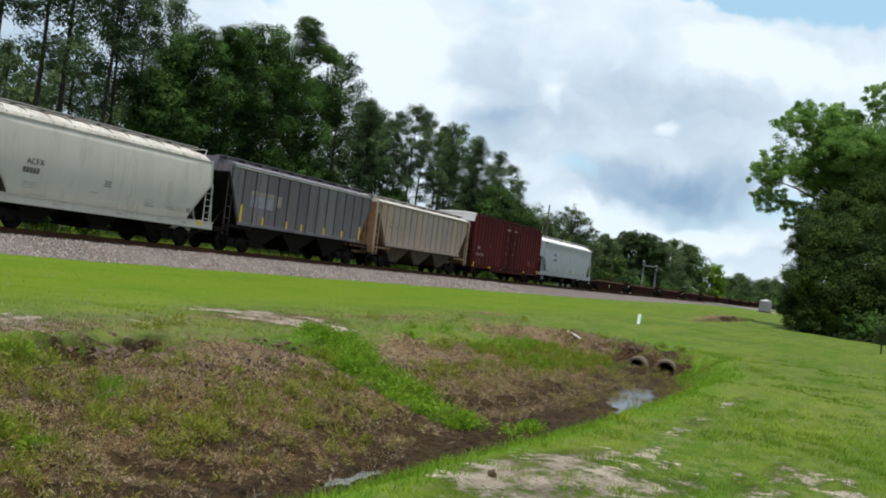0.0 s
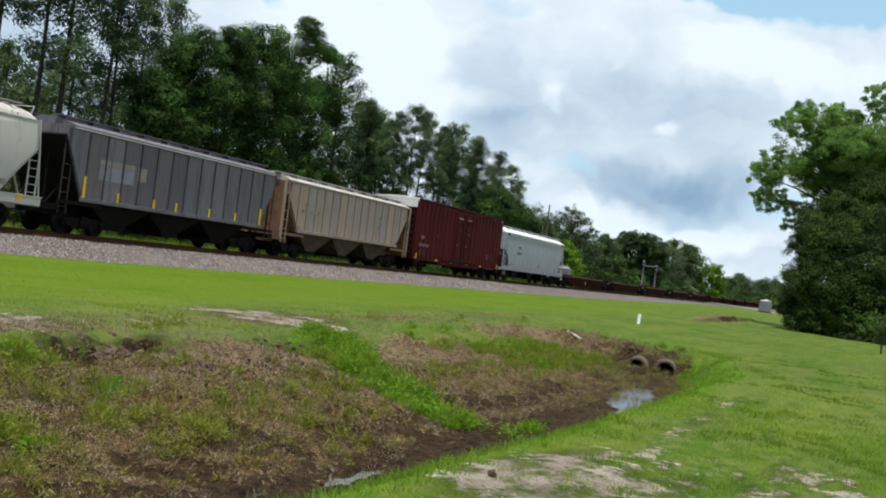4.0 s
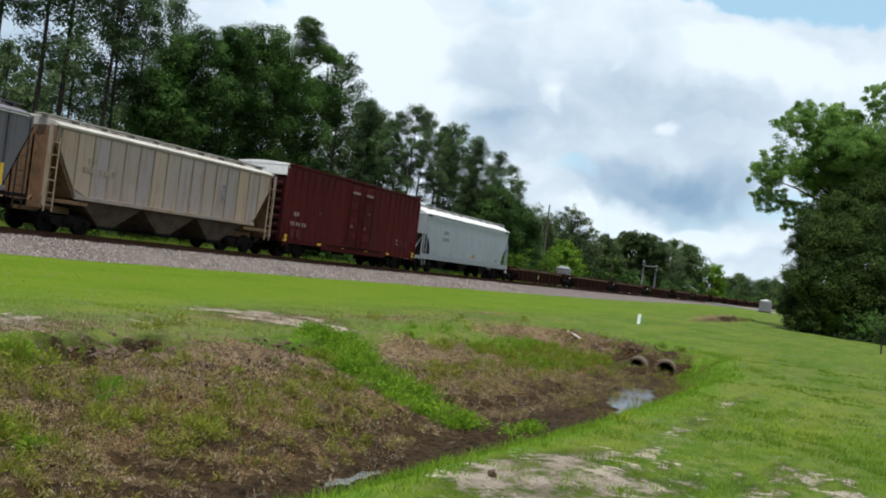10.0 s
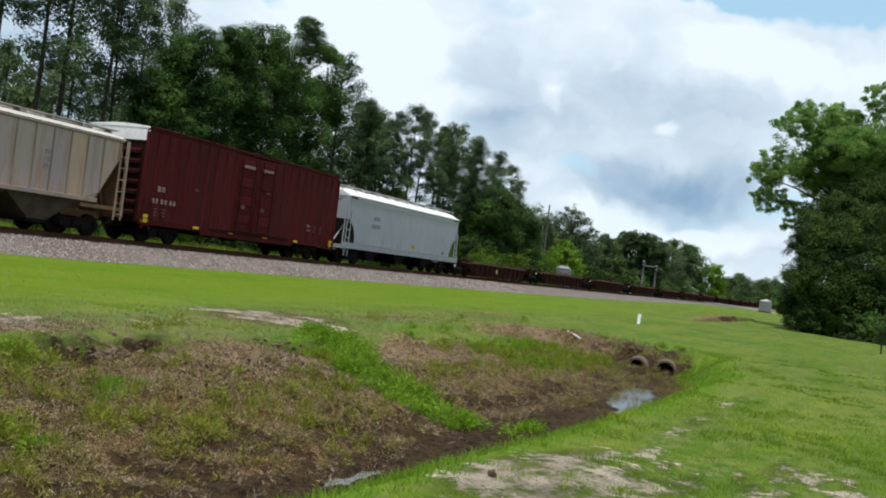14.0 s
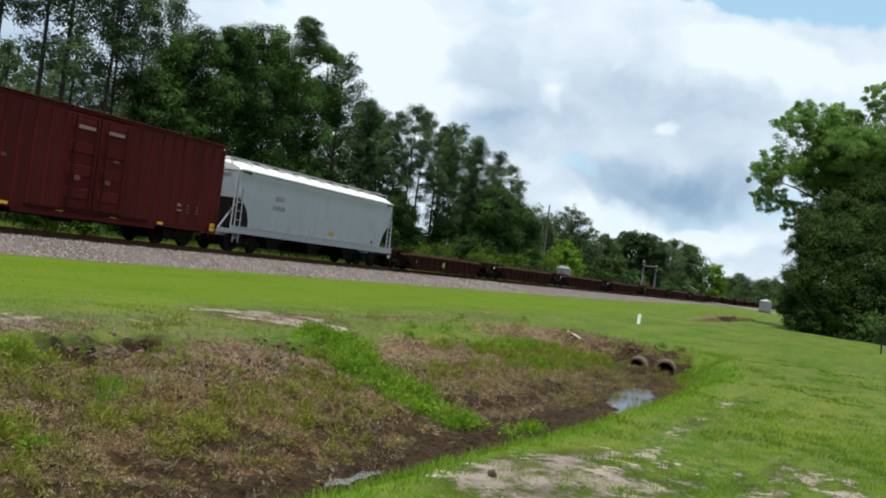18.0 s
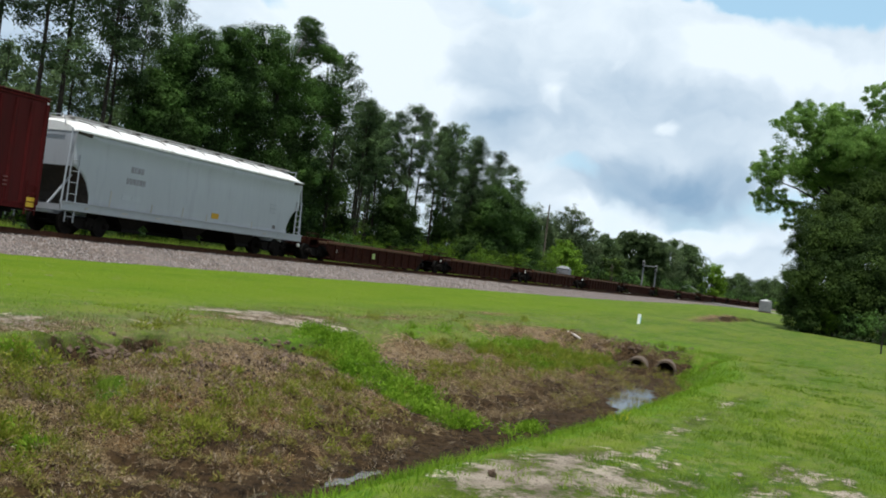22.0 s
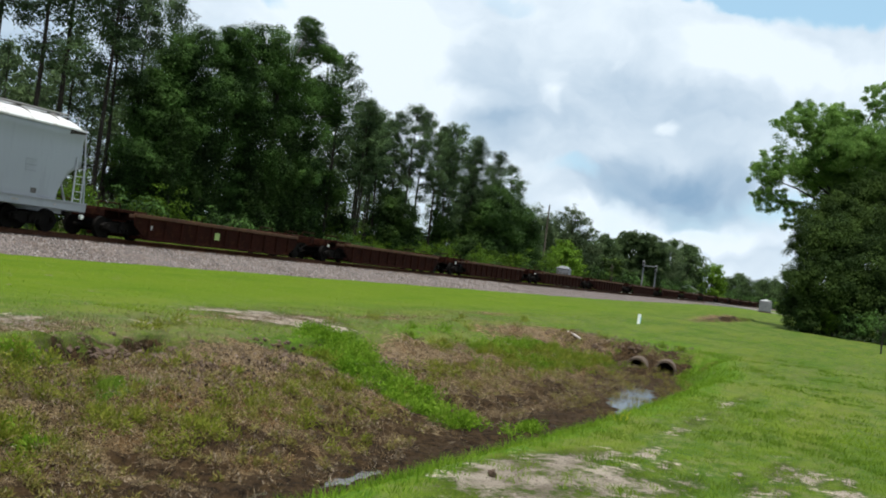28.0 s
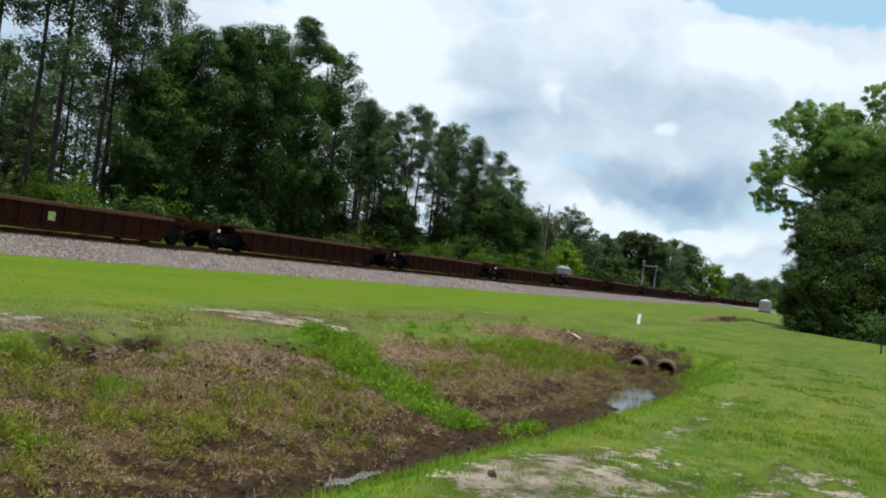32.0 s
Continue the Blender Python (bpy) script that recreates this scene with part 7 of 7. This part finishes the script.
def cabinet(x, y, w, d, h, label, roof_mat, rise=0.22):
    ob = tagged(new("signal_cabinet"), label, "cabinet", "railway cabinets")
    z = float(ground_z(x, y))
    ob.matrix_basis = pose(x, y, z, 0, 0, 2)
    part("plinth", boxed(-w / 2 - 0.1, w / 2 + 0.1, -d / 2 - 0.1, d / 2 + 0.1, -0.3, 0.15, bevel=0.02), M_CONC, ob)
    part("body", boxed(-w / 2, w / 2, -d / 2, d / 2, 0.15, h, bevel=0.03), M_CAB, ob)
    bm = bmesh.new()
    loft(bm, [[(u * (w / 2 + 0.06), v * (d / 2 + 0.06), h) for u, v in ((-1, -1), (1, -1), (1, 1), (-1, 1))], [(u * w * 0.2, v * d * 0.2, h + rise) for u, v in ((-1, -1), (1, -1), (1, 1), (-1, 1))]])
    part("roof", bm, roof_mat, ob)
    if rise > 0.1:
        part("vent", rod(bmesh.new(), (0, 0, h + 0.2), (0, 0, h + 0.34), 0.12, sides=10), roof_mat, ob)
    for s in (-1, 1):
        door = part("door", boxed(-w / 2 - 0.03, -w / 2, s * d * 0.24 - d * 0.22, s * d * 0.24 + d * 0.22, 0.3, h - 0.15, bevel=0.01), M_CAB, ob)
        part("handle", boxed(-w / 2 - 0.07, -w / 2 - 0.03, s * d * 0.05 - 0.02, s * d * 0.05 + 0.02, h * 0.45, h * 0.55), M_BLACK, door)
    return ob


def far_things():
    cabinet(172, 16.9, 1.9, 1.9, 1.95, "grey metal signal cabinet beside the crossing", M_ROOFW, 0.14)
    cabinet(130.2, 39.4, 1.5, 1.7, 2.7, "pale grey equipment cabinet behind the train", M_CAB, 0.35)
    # utility pole
    pole = tagged(new("utility_pole"), "tall weathered wooden utility pole above the trees", "utility pole")
    z = float(ground_z(152.8, 49.9))
    pole.matrix_basis = pose(152.8, 49.9, z)
    part("shaft", rod(bmesh.new(), (0, 0, -0.3), (0, 0, 12.9), 0.17, 0.11, sides=12), M_WOODPOLE, pole)
    part("pole_cap", rod(bmesh.new(), (0, 0, 12.88), (0, 0, 13.0), 0.13, 0.08, sides=12), M_CAB, pole)
    # signal masts
    for x, y, h, arm in ((175.5, 38.6, 6.4, True), (175.8, 36.4, 5.8, False)):
        m = tagged(new("signal_mast"), "grey steel railway signal mast by the crossing", "signal mast", "signal masts")
        m.matrix_basis = pose(x, y, float(ground_z(x, y)))
        part("post", rod(bmesh.new(), (0, 0, -0.2), (0, 0, h), 0.07, 0.055, sides=10), M_CAB, m)
        head = part("signal_head", boxed(-0.22, 0.06, -0.20, 0.20, h - 1.1, h, bevel=0.04), M_CAB, m)
        for k in range(2):
            part("hood", rod(bmesh.new(), (-0.22, 0, h - 0.45 - 0.6 * k), (-0.42, 0, h - 0.45 - 0.6 * k), 0.16, sides=12), M_BLACK, head)
        part("ladder", boxed(0.10, 0.13, -0.14, 0.14, 0.2, h - 0.3), M_CAB, m)
        if arm:
            part("cantilever", boxed(-0.05, 0.05, -2.2, 0.0, h - 1.0, h - 0.82), M_CAB, m)
    # road crossing: asphalt strip across the track, with a crossbuck
    bm = bmesh.new()
    prof = [(-22, -0.62), (6, -0.56), (16, -0.50), (24, -0.12), (27.6, -0.02), (31.0, -0.02), (36, -0.4), (70, -0.62)]
    loft(bm, [[(u, y, z) for y, z in prof] + [(u, y, z - 0.5) for y, z in prof[::-1]] for u in (183.5, 191.5)])
    tagged(part("road", bm, M_ROAD), "pale worn asphalt road crossing the track", "road", kind="structure")
    # a house with a white gable among the far trees
    house = tagged(new("house"), "small white house with a pale metal roof among trees", "house")
    house.matrix_basis = pose(284, 49.5, -0.6, 0, 0, 12)
    part("wall", boxed(-4, 4, -3, 3, 0, 2.9), M_PVC, house)
    part("roof", loft(bmesh.new(), [[(u, -3.4, 2.9), (u, 0, 4.6), (u, 3.4, 2.9)] for u in (-4.4, 4.4)]), M_ROOF, house)
    for x in (-2.2, 1.6):
        w = part("window", boxed(x, x + 1.0, -3.04, -2.99, 1.0, 2.2), M_INK, house)
        part("frame", boxed(x - 0.08, x + 1.08, -3.02, -2.995, 0.92, 1.0), M_PVC, w)
    w = part("window", boxed(-4.04, -3.99, -0.5, 0.6, 1.0, 2.2), M_INK, house)
    shed = tagged(new("shed"), "low white shed with a metal roof beyond the track", "shed")
    shed.matrix_basis = pose(248, 58.2, -0.6, 0, 0, 5)
    part("wall", boxed(-2.5, 2.5, -2, 2, 0, 2.7), M_PVC, shed)
    part("roof", loft(bmesh.new(), [[(u, -2.4, 2.7), (u, 0, 3.4), (u, 2.4, 2.7)] for u in (-2.8, 2.8)]), M_ROOF, shed)
    part("door", boxed(-2.54, -2.49, -0.5, 0.5, 0, 2.0), M_CAB, shed)


far_things()


# ---- grass, straw and weeds ----


def blades(name, label, x, y, height, width, lean, mat, seed, lift=0.0):
    """Single blades standing or lying on the ground, as one thing that nobody could count."""
    rng = np.random.default_rng(seed)
    n = len(x)
    root = np.stack([x, y, ground_z(x, y) + lift], -1)
    a = rng.uniform(0, 6.283, n)
    l = lean * rng.uniform(0.2, 1.0, n)
    h = height * rng.uniform(0.5, 1.25, n)
    w = width * rng.uniform(0.7, 1.3, n)
    aim = np.stack([np.cos(a) * np.sin(l), np.sin(a) * np.sin(l), np.cos(l)], -1)
    b = a + rng.uniform(-1.2, 1.2, n) + 1.57
    across = np.stack([np.cos(b), np.sin(b), np.zeros(n)], -1)
    v = np.stack([root - across * w[:, None] / 2, root + across * w[:, None] / 2, root + aim * h[:, None]], 1).reshape(-1, 3)
    tagged(new(name, mesh_np(name, v, np.arange(3 * n).reshape(-1, 3), mat)), label, "grass", kind="stuff")


def sown(rng, n, x0, x1, y0, y1, chance, bias=1.0):
    """Places in a stretch, kept by a chance that depends on the ground's masks."""
    x = x0 + (x1 - x0) * rng.random(n) ** bias
    y = rng.uniform(y0, y1, n)
    m = ground_masks(x, y)
    keep = rng.random(n) < chance(x, y, m)
    return x[keep], y[keep]


def clumped(rng, x, y, each, r):
    n = len(x)
    return (x[:, None] + rng.normal(0, r, (n, each))).ravel(), (y[:, None] + rng.normal(0, r, (n, each))).ravel()


def build_grass():
    rng = np.random.default_rng(77)
    def bare(m):
        return np.clip(1 - 1.4 * m["sand"] - 1.2 * m["mud"], 0.03, 1)

    x, y = sown(rng, 14000, 5, 17, -3.2, 4.2, lambda x, y, m: bare(m) * (1 - 0.9 * m["thatch"]) * np.where(edge_line(x) - y > 0.9, 1, 0.2) * (0.4 + 0.6 * (wavy(x, y, 2.3, 1.0) > -0.2)))
    x, y = clumped(rng, x, y, 8, 0.045)
    blades("lawn_grass", "short mown green lawn grass", x, y, 0.042, 0.005, 1.25, M_BLADE, 1)
    x, y = sown(rng, 60000, 14, 60, -4, 13.0, lambda x, y, m: bare(m) * (1 - 0.95 * m["thatch"]) * np.where((edge_line(x) - y > 0.9) | (y - ditch_line(x) > 4.5) | (x > 31), 1, 0.1) * (0.3 + 0.7 * (wavy(x, y, 1.7, 2.0) > -0.1)), 1.8)
    blades("lawn_grass", "mown green lawn grass farther off", x, y, 0.055, 0.013, 1.3, M_BLADE, 2)
    x, y = sown(rng, 16000, 7, 60, 9.0, 23.0, lambda x, y, m: bare(m) * (1 - 0.8 * m["thatch"]) * step(y, 8.5, 12.0) * (0.3 + 0.7 * (wavy(x, y, 1.3, 2.0) > -0.1)), 1.7)
    blades("lawn_grass", "green lawn grass between ditch and railway", x, y, 0.055, 0.015, 1.3, M_BLADE, 3)
    x, y = sown(rng, 15000, 7, 32, 8.6, 14.5, lambda x, y, m: bare(m) * np.clip(m["dry"], 0, 1) * (grain(x, y, 1.4, 4.0) > -0.2), 1.4)
    x, y = clumped(rng, x, y, 3, 0.06)
    blades("dry_lawn_grass", "pale dry grass mixed in the lawn above the bank", x, y, 0.07, 0.009, 1.3, M_DRYBLADE, 21)
    x, y = sown(rng, 2000, 5, 34, -3.6, 4.0, lambda x, y, m: bare(m) * (1 - 0.9 * m["thatch"]) * np.where(edge_line(x) - y > 0.7, 1, 0) * (wavy(x, y, 1.4, 8.0) > 0.1), 1.5)
    x, y = clumped(rng, x, y, 36, 0.075)
    blades("lawn_tufts", "darker uneven tufts in the mown lawn", x, y, 0.085, 0.008, 1.1, M_TUFT, 22)
    # tall growth along the near edge of the water and in the wet stripe
    x, y = sown(rng, 10000, 5, 32, 2.0, 6.2, lambda x, y, m: np.clip(step(edge_line(x) - y, -0.15, 0.15) * (1 - step(edge_line(x) - y, 0.5, 1.7)), 0, 1), 1.3)
    x, y = clumped(rng, x, y, 7, 0.05)
    blades("ditch_grass", "tall lush green grass along the ditch", x, y, 0.125, 0.008, 1.0, M_LUSH, 4)

    def tufts(name, label, n, area, chance, size, each, leaf, mat, seed, bias=1.3, flat=0.55, ratio=0.42):
        """Low leafy tufts."""
        x, y = sown(rng, n, *area, chance, bias)
        centres = np.stack([x, y, ground_z(x, y) + size * 0.25], -1)
        r = np.random.default_rng(seed)
        v, f = sprays(r, centres, size * r.uniform(0.4, 1.3, len(x)), each, leaf, leaf * ratio, -0.5, flat)
        v[:, 2] = np.maximum(v[:, 2], ground_z(v[:, 0], v[:, 1]) - 0.02)
        tagged(new(name, mesh_np(name, v, f, mat)), label, "weeds", kind="stuff")
    tufts("ditch_weeds", "lush green weeds in a wet stripe down the bank", 5600, (5, 30, 4.3, 11.5), lambda x, y, m: np.clip(m["lush"] * 2.4 - 0.9, 0, 1) * (edge_line(x) - y < 0.2), 0.20, 96, 0.065, M_LUSH, 11, 1.2, 0.8, 0.36)
    tufts("olive_weeds", "low olive and ochre weeds all over the bank", 7000, (5, 31, 5.2, 10.0), lambda x, y, m: np.clip(m["thatch"] * 2.0 - 0.6, 0, 1) * (1 - np.clip(m["pale"], 0, 0.9)) * (1 - 0.75 * m["mud"]) * (1 - np.clip(1.5 * m["lush"], 0, 1)) * (1 - 0.85 * step(x, 14, 17) * (1 - step(y - ditch_line(x), 1.4, 2.6))) * (1 - 0.8 * step(y - ditch_line(x), 2.9, 3.4) * step(x, 10.5, 11.5)) * (0.35 + 0.65 * step(y - ditch_line(x), 1.0, 1.9)) * (0.2 + 0.8 * (grain(x, y, 1.6, 2.0) > -0.15)), 0.11, 60, 0.045, M_OLIVE, 31, 1.35, 0.8, 0.34)
    # ditch weeds, with extra tufts standing for dark reflections on the pool
    tufts("pool_weeds", "brown and olive weeds standing in the wet ditch", 420, (17.5, 29, 3.9, 6.6), lambda x, y, m: 0.25 + 0.75 * (wavy(x, y, 2.4, 3.0) > 0.1), 0.12, 40, 0.09, M_OLIVE, 41, 1.0, 0.9, 0.10)
    # dry straw over the bank, with green weeds among it
    x, y = sown(rng, 70000, 5, 31.5, 4.9, 11.5, lambda x, y, m: np.clip(m["thatch"] * 1.5, 0, 1) * (1 - 0.95 * np.clip(1.3 * m["mud"], 0, 1)) * (1 - 0.8 * np.clip(m["lush"], 0, 1)) * (0.35 + 0.65 * (grain(x, y, 1.1, 6.0) > -0.2)), 1.35)
    keep = rng.random(len(x)) < 0.14 + 0.86 * step(y - ditch_line(x), 1.2, 3.0)
    x, y = clumped(rng, x[keep], y[keep], 2, 0.05)
    blades("dry_straw", "dry brown straw and dead grass on the bank", x, y, 0.060, 0.012, 1.75, M_STRAW, 6, 0.012)
    tufts("dead_weeds", "brown dead weeds matted on the bank", 1300, (5, 33, 4.9, 11.0), lambda x, y, m: np.clip(m["thatch"] * 2.6 - 0.9, 0, 1) * (1 - 0.8 * np.clip(m["lush"], 0, 1)), 0.15, 70, 0.055, M_STRAW, 12, 1.3, 0.8, 0.16)
    tufts("bank_weeds", "patchy yellow-green weeds on the bank", 4600, (5, 32, 4.9, 11.5), lambda x, y, m: np.clip(m["weed"] * 1.5 - 0.15 + 0.30 * (grain(x, y, 1.4, 3.0) > 0.45), 0, 1) * (0.15 + 0.85 * (grain(x, y, 2.3, 5.0) > 0.05)) * (1 - 0.6 * np.clip(m["mud"], 0, 1)), 0.16, 120, 0.070, M_WEED, 13, 1.3, 1.1, 0.22)
    tufts("slope_weeds", "yellow-green weeds on the slope beside the pipes", 650, (18.5, 29.6, 6.2, 9.6), lambda x, y, m: np.clip(m["weed"] * 1.3, 0, 1) * (0.3 + 0.7 * (grain(x, y, 1.3, 5.0) > -0.1)), 0.15, 70, 0.085, M_WEEDTUFT, 43, 1.0, 1.0, 0.20)
    for cx, cy, n, h in ((9.0, 8.05, 170, 0.24), (8.6, 8.95, 150, 0.18), (8.9, 8.8, 90, 0.15), (9.55, 7.95, 90, 0.14), (8.45, 7.55, 110, 0.16), (11.9, 8.3, 80, 0.13), (7.3, 7.1, 120, 0.18), (11.6, 9.45, 70, 0.10), (9.7, 6.9, 60, 0.10), (12.5, 7.4, 80, 0.11), (13.1, 8.4, 60, 0.10), (30.6, 6.6, 130, 0.20), (30.8, 7.7, 120, 0.18), (30.2, 8.4, 90, 0.14), (31.3, 6.0, 150, 0.24), (30.9, 5.3, 130, 0.22), (29.9, 7.2, 70, 0.12)):
        a, q = rng.uniform(0, 6.283, n), np.abs(rng.normal(0, 0.09 + 0.2 * h, n))
        blades("grass_tuft", "bright green tuft of grass on the bank", cx + q * np.cos(a), cy + q * np.sin(a), h, 0.009, 0.8, M_WEEDTUFT, int(cx * 10))
    # crumbled soil under the bank's crest and about the pipes
    r = np.random.default_rng(15)
    n = 3000
    cx = np.concatenate([r.uniform(8.3, 17.0, n - 500), r.uniform(29.4, 33.0, 500)])
    cy = np.concatenate([ditch_line(cx[:n - 500]) + r.normal(3.5, 0.35, n - 500), r.uniform(5.2, 9.2, 500)])
    keep = (wavy(cx, cy, 2.2, 9.0) > 0.0) | (cx > 29)
    cx, cy = cx[keep], cy[keep]
    n = len(cx)
    base = np.array([(1, 0, 0), (-1, 0, 0), (0, 1, 0), (0, -1, 0), (0, 0, 1), (0, 0, -1)], float)
    v = base[None] * r.uniform(0.010, 0.032, (n, 1, 1)) * r.uniform(0.6, 1.3, (n, 6, 1)) + r.normal(0, 0.008, (n, 6, 3)) + np.stack([cx, cy, ground_z(cx, cy) + 0.01], -1)[:, None]
    tri = np.array([(0, 2, 4), (2, 1, 4), (1, 3, 4), (3, 0, 4), (2, 0, 5), (1, 2, 5), (3, 1, 5), (0, 3, 5)])
    tagged(new("soil_lumps", mesh_np("soil_lumps", v.reshape(-1, 3), (tri[None] + np.arange(n)[:, None, None] * 6).reshape(-1, 3), M_SOIL)), "crumbled brown soil lumps on the bank", "soil", kind="stuff")
    # half-buried lumps where the bank has slumped
    ico = bmesh.new()
    bmesh.ops.create_icosphere(ico, subdivisions=1, radius=1.0)
    ball = np.array([q.co[:] for q in ico.verts])
    skin = np.array([[q.index for q in p.verts] for p in ico.faces])
    ico.free()
    m = 330
    lx, ly = r.normal(10.4, 0.75, m), r.normal(9.15, 0.26, m)
    away = r.random(m)
    lx, ly = np.where(away < 0.30, r.normal(30.0, 0.5, m), lx), np.where(away < 0.30, r.normal(7.4, 0.9, m), ly)
    lx, ly = np.where(away > 0.88, r.normal(14.5, 0.35, m), lx), np.where(away > 0.88, r.normal(9.2, 0.2, m), ly)
    size = r.uniform(0.02, 0.075, (m, 1, 1))
    v = ball[None] * size * r.uniform(0.7, 1.3, (m, 1, 3)) * (1, 1, 0.7) * r.uniform(0.72, 1.25, (m, len(ball), 1)) + np.stack([lx, ly, ground_z(lx, ly)], -1)[:, None] - size * (0, 0, 0.25)
    tagged(new("soil_clods", mesh_np("soil_clods", v.reshape(-1, 3), (skin[None] + np.arange(m)[:, None, None] * len(ball)).reshape(-1, 3), M_CLOD)), "half-buried grey-brown clods of earth on the bank", "soil", kind="stuff")
    # small stones and bits of straw on the bare sand
    n = 2600
    px, py = r.uniform(6.4, 14.5, n), r.uniform(-0.4, 3.1, n)
    keep = ground_masks(px, py)["sand"] > r.uniform(0.35, 0.9, n)
    px, py = px[keep], py[keep]
    n = len(px)
    v = base[None] * r.uniform(0.004, 0.011, (n, 1, 1)) * r.uniform(0.6, 1.3, (n, 6, 1)) + r.normal(0, 0.003, (n, 6, 3)) + np.stack([px, py, ground_z(px, py) + 0.004], -1)[:, None]
    tagged(new("pebbles", mesh_np("pebbles", v.reshape(-1, 3), (tri[None] + np.arange(n)[:, None, None] * 6).reshape(-1, 3), M_SANDY)), "small clods and pebbles on bare sandy soil", "pebbles", kind="stuff")
    x, y = sown(rng, 420, 6.4, 14, -0.3, 3.1, lambda x, y, m: (m["sand"] > 0.45) * (wavy(x, y, 3.5, 2.0) > 0.0))
    x, y = clumped(rng, x, y, 26, 0.05)
    blades("sand_tufts", "thin grass tufts on bare sandy soil", x, y, 0.06, 0.006, 1.1, M_BLADE, 33)
    # rank weeds behind the track, seen under the cars
    x, y = sown(rng, 26000, 14, 120, 33.5, 38.5, lambda x, y, m: (0.05 + 0.95 * (grain(x, y, 0.4, 5.0) > 0.22)) * (1 - 0.8 * step(x, 42, 58)), 1.3)
    x, y = clumped(rng, x, y, 3, 0.12)
    blades("track_weeds", "bright green weeds behind the railway", x, y, 0.62, 0.055, 1.0, M_TRACKWEED, 8)


M_DRYBLADE = isle_tones("dry lawn blades", [(0.095, 0.125, 0.030), (0.19, 0.18, 0.085), (0.12, 0.15, 0.030), (0.27, 0.23, 0.13), (0.075, 0.115, 0.022)], 0.75, 0.3, 0.5)
M_SANDY = isle_tones("sandy clods", [(0.09, 0.066, 0.05), (0.26, 0.21, 0.17), (0.36, 0.31, 0.26), (0.06, 0.045, 0.035)])
M_TUFT = isle_tones("tuft blades", [(0.0604, 0.12, 0.0099), (0.0975, 0.175, 0.0144), (0.1463, 0.225, 0.0234)], 0.7, 0.35)
M_OLIVE = isle_tones("olive weed leaves", [(0.0360, 0.0264, 0.0096), (0.1800, 0.1620, 0.0360), (0.1020, 0.0744, 0.0240), (0.2280, 0.1860, 0.0552), (0.1380, 0.1656, 0.0288), (0.3360, 0.2820, 0.1260), (0.0600, 0.0480, 0.0144)], 0.8, 0.25, 0.2)
M_SOIL = isle_tones("crumbled soil", [(0.030, 0.020, 0.015), (0.12, 0.085, 0.064), (0.22, 0.165, 0.13), (0.07, 0.048, 0.036)])
M_TRACKWEED = isle_tones("rank weed leaves", [(0.110, 0.185, 0.022), (0.165, 0.240, 0.030), (0.205, 0.262, 0.050), (0.130, 0.205, 0.026)], 0.7, 0.4)
M_WEEDTUFT = isle_tones("tuft grass", [(0.070, 0.125, 0.012), (0.125, 0.190, 0.018), (0.175, 0.235, 0.034), (0.095, 0.155, 0.014)], 0.7, 0.35)
M_WEED = isle_tones("weed leaves", [(0.0590, 0.0779, 0.0118), (0.1770, 0.2065, 0.0236), (0.1003, 0.1239, 0.0142), (0.2478, 0.2596, 0.0425), (0.1357, 0.1652, 0.0165), (0.3186, 0.3068, 0.0944)], 0.7, 0.3, 0.3)
build_grass()


# ---- what moves ----


def motions():
    times = [i * 0.8 for i in range(41)]
    for car, s13 in CARS:
        walk(car, [(t, pose(s13 + rolled(t), TRACK_Y, 0)) for t in times])
    for i, (wheel, x) in enumerate(WHEELS):
        walk(wheel, [(k * 0.2, pose(x, 0, WHEEL_R, 0, math.degrees(rolled(k * 0.2) / WHEEL_R) % 360.0)) for k in range(161)])


motions()
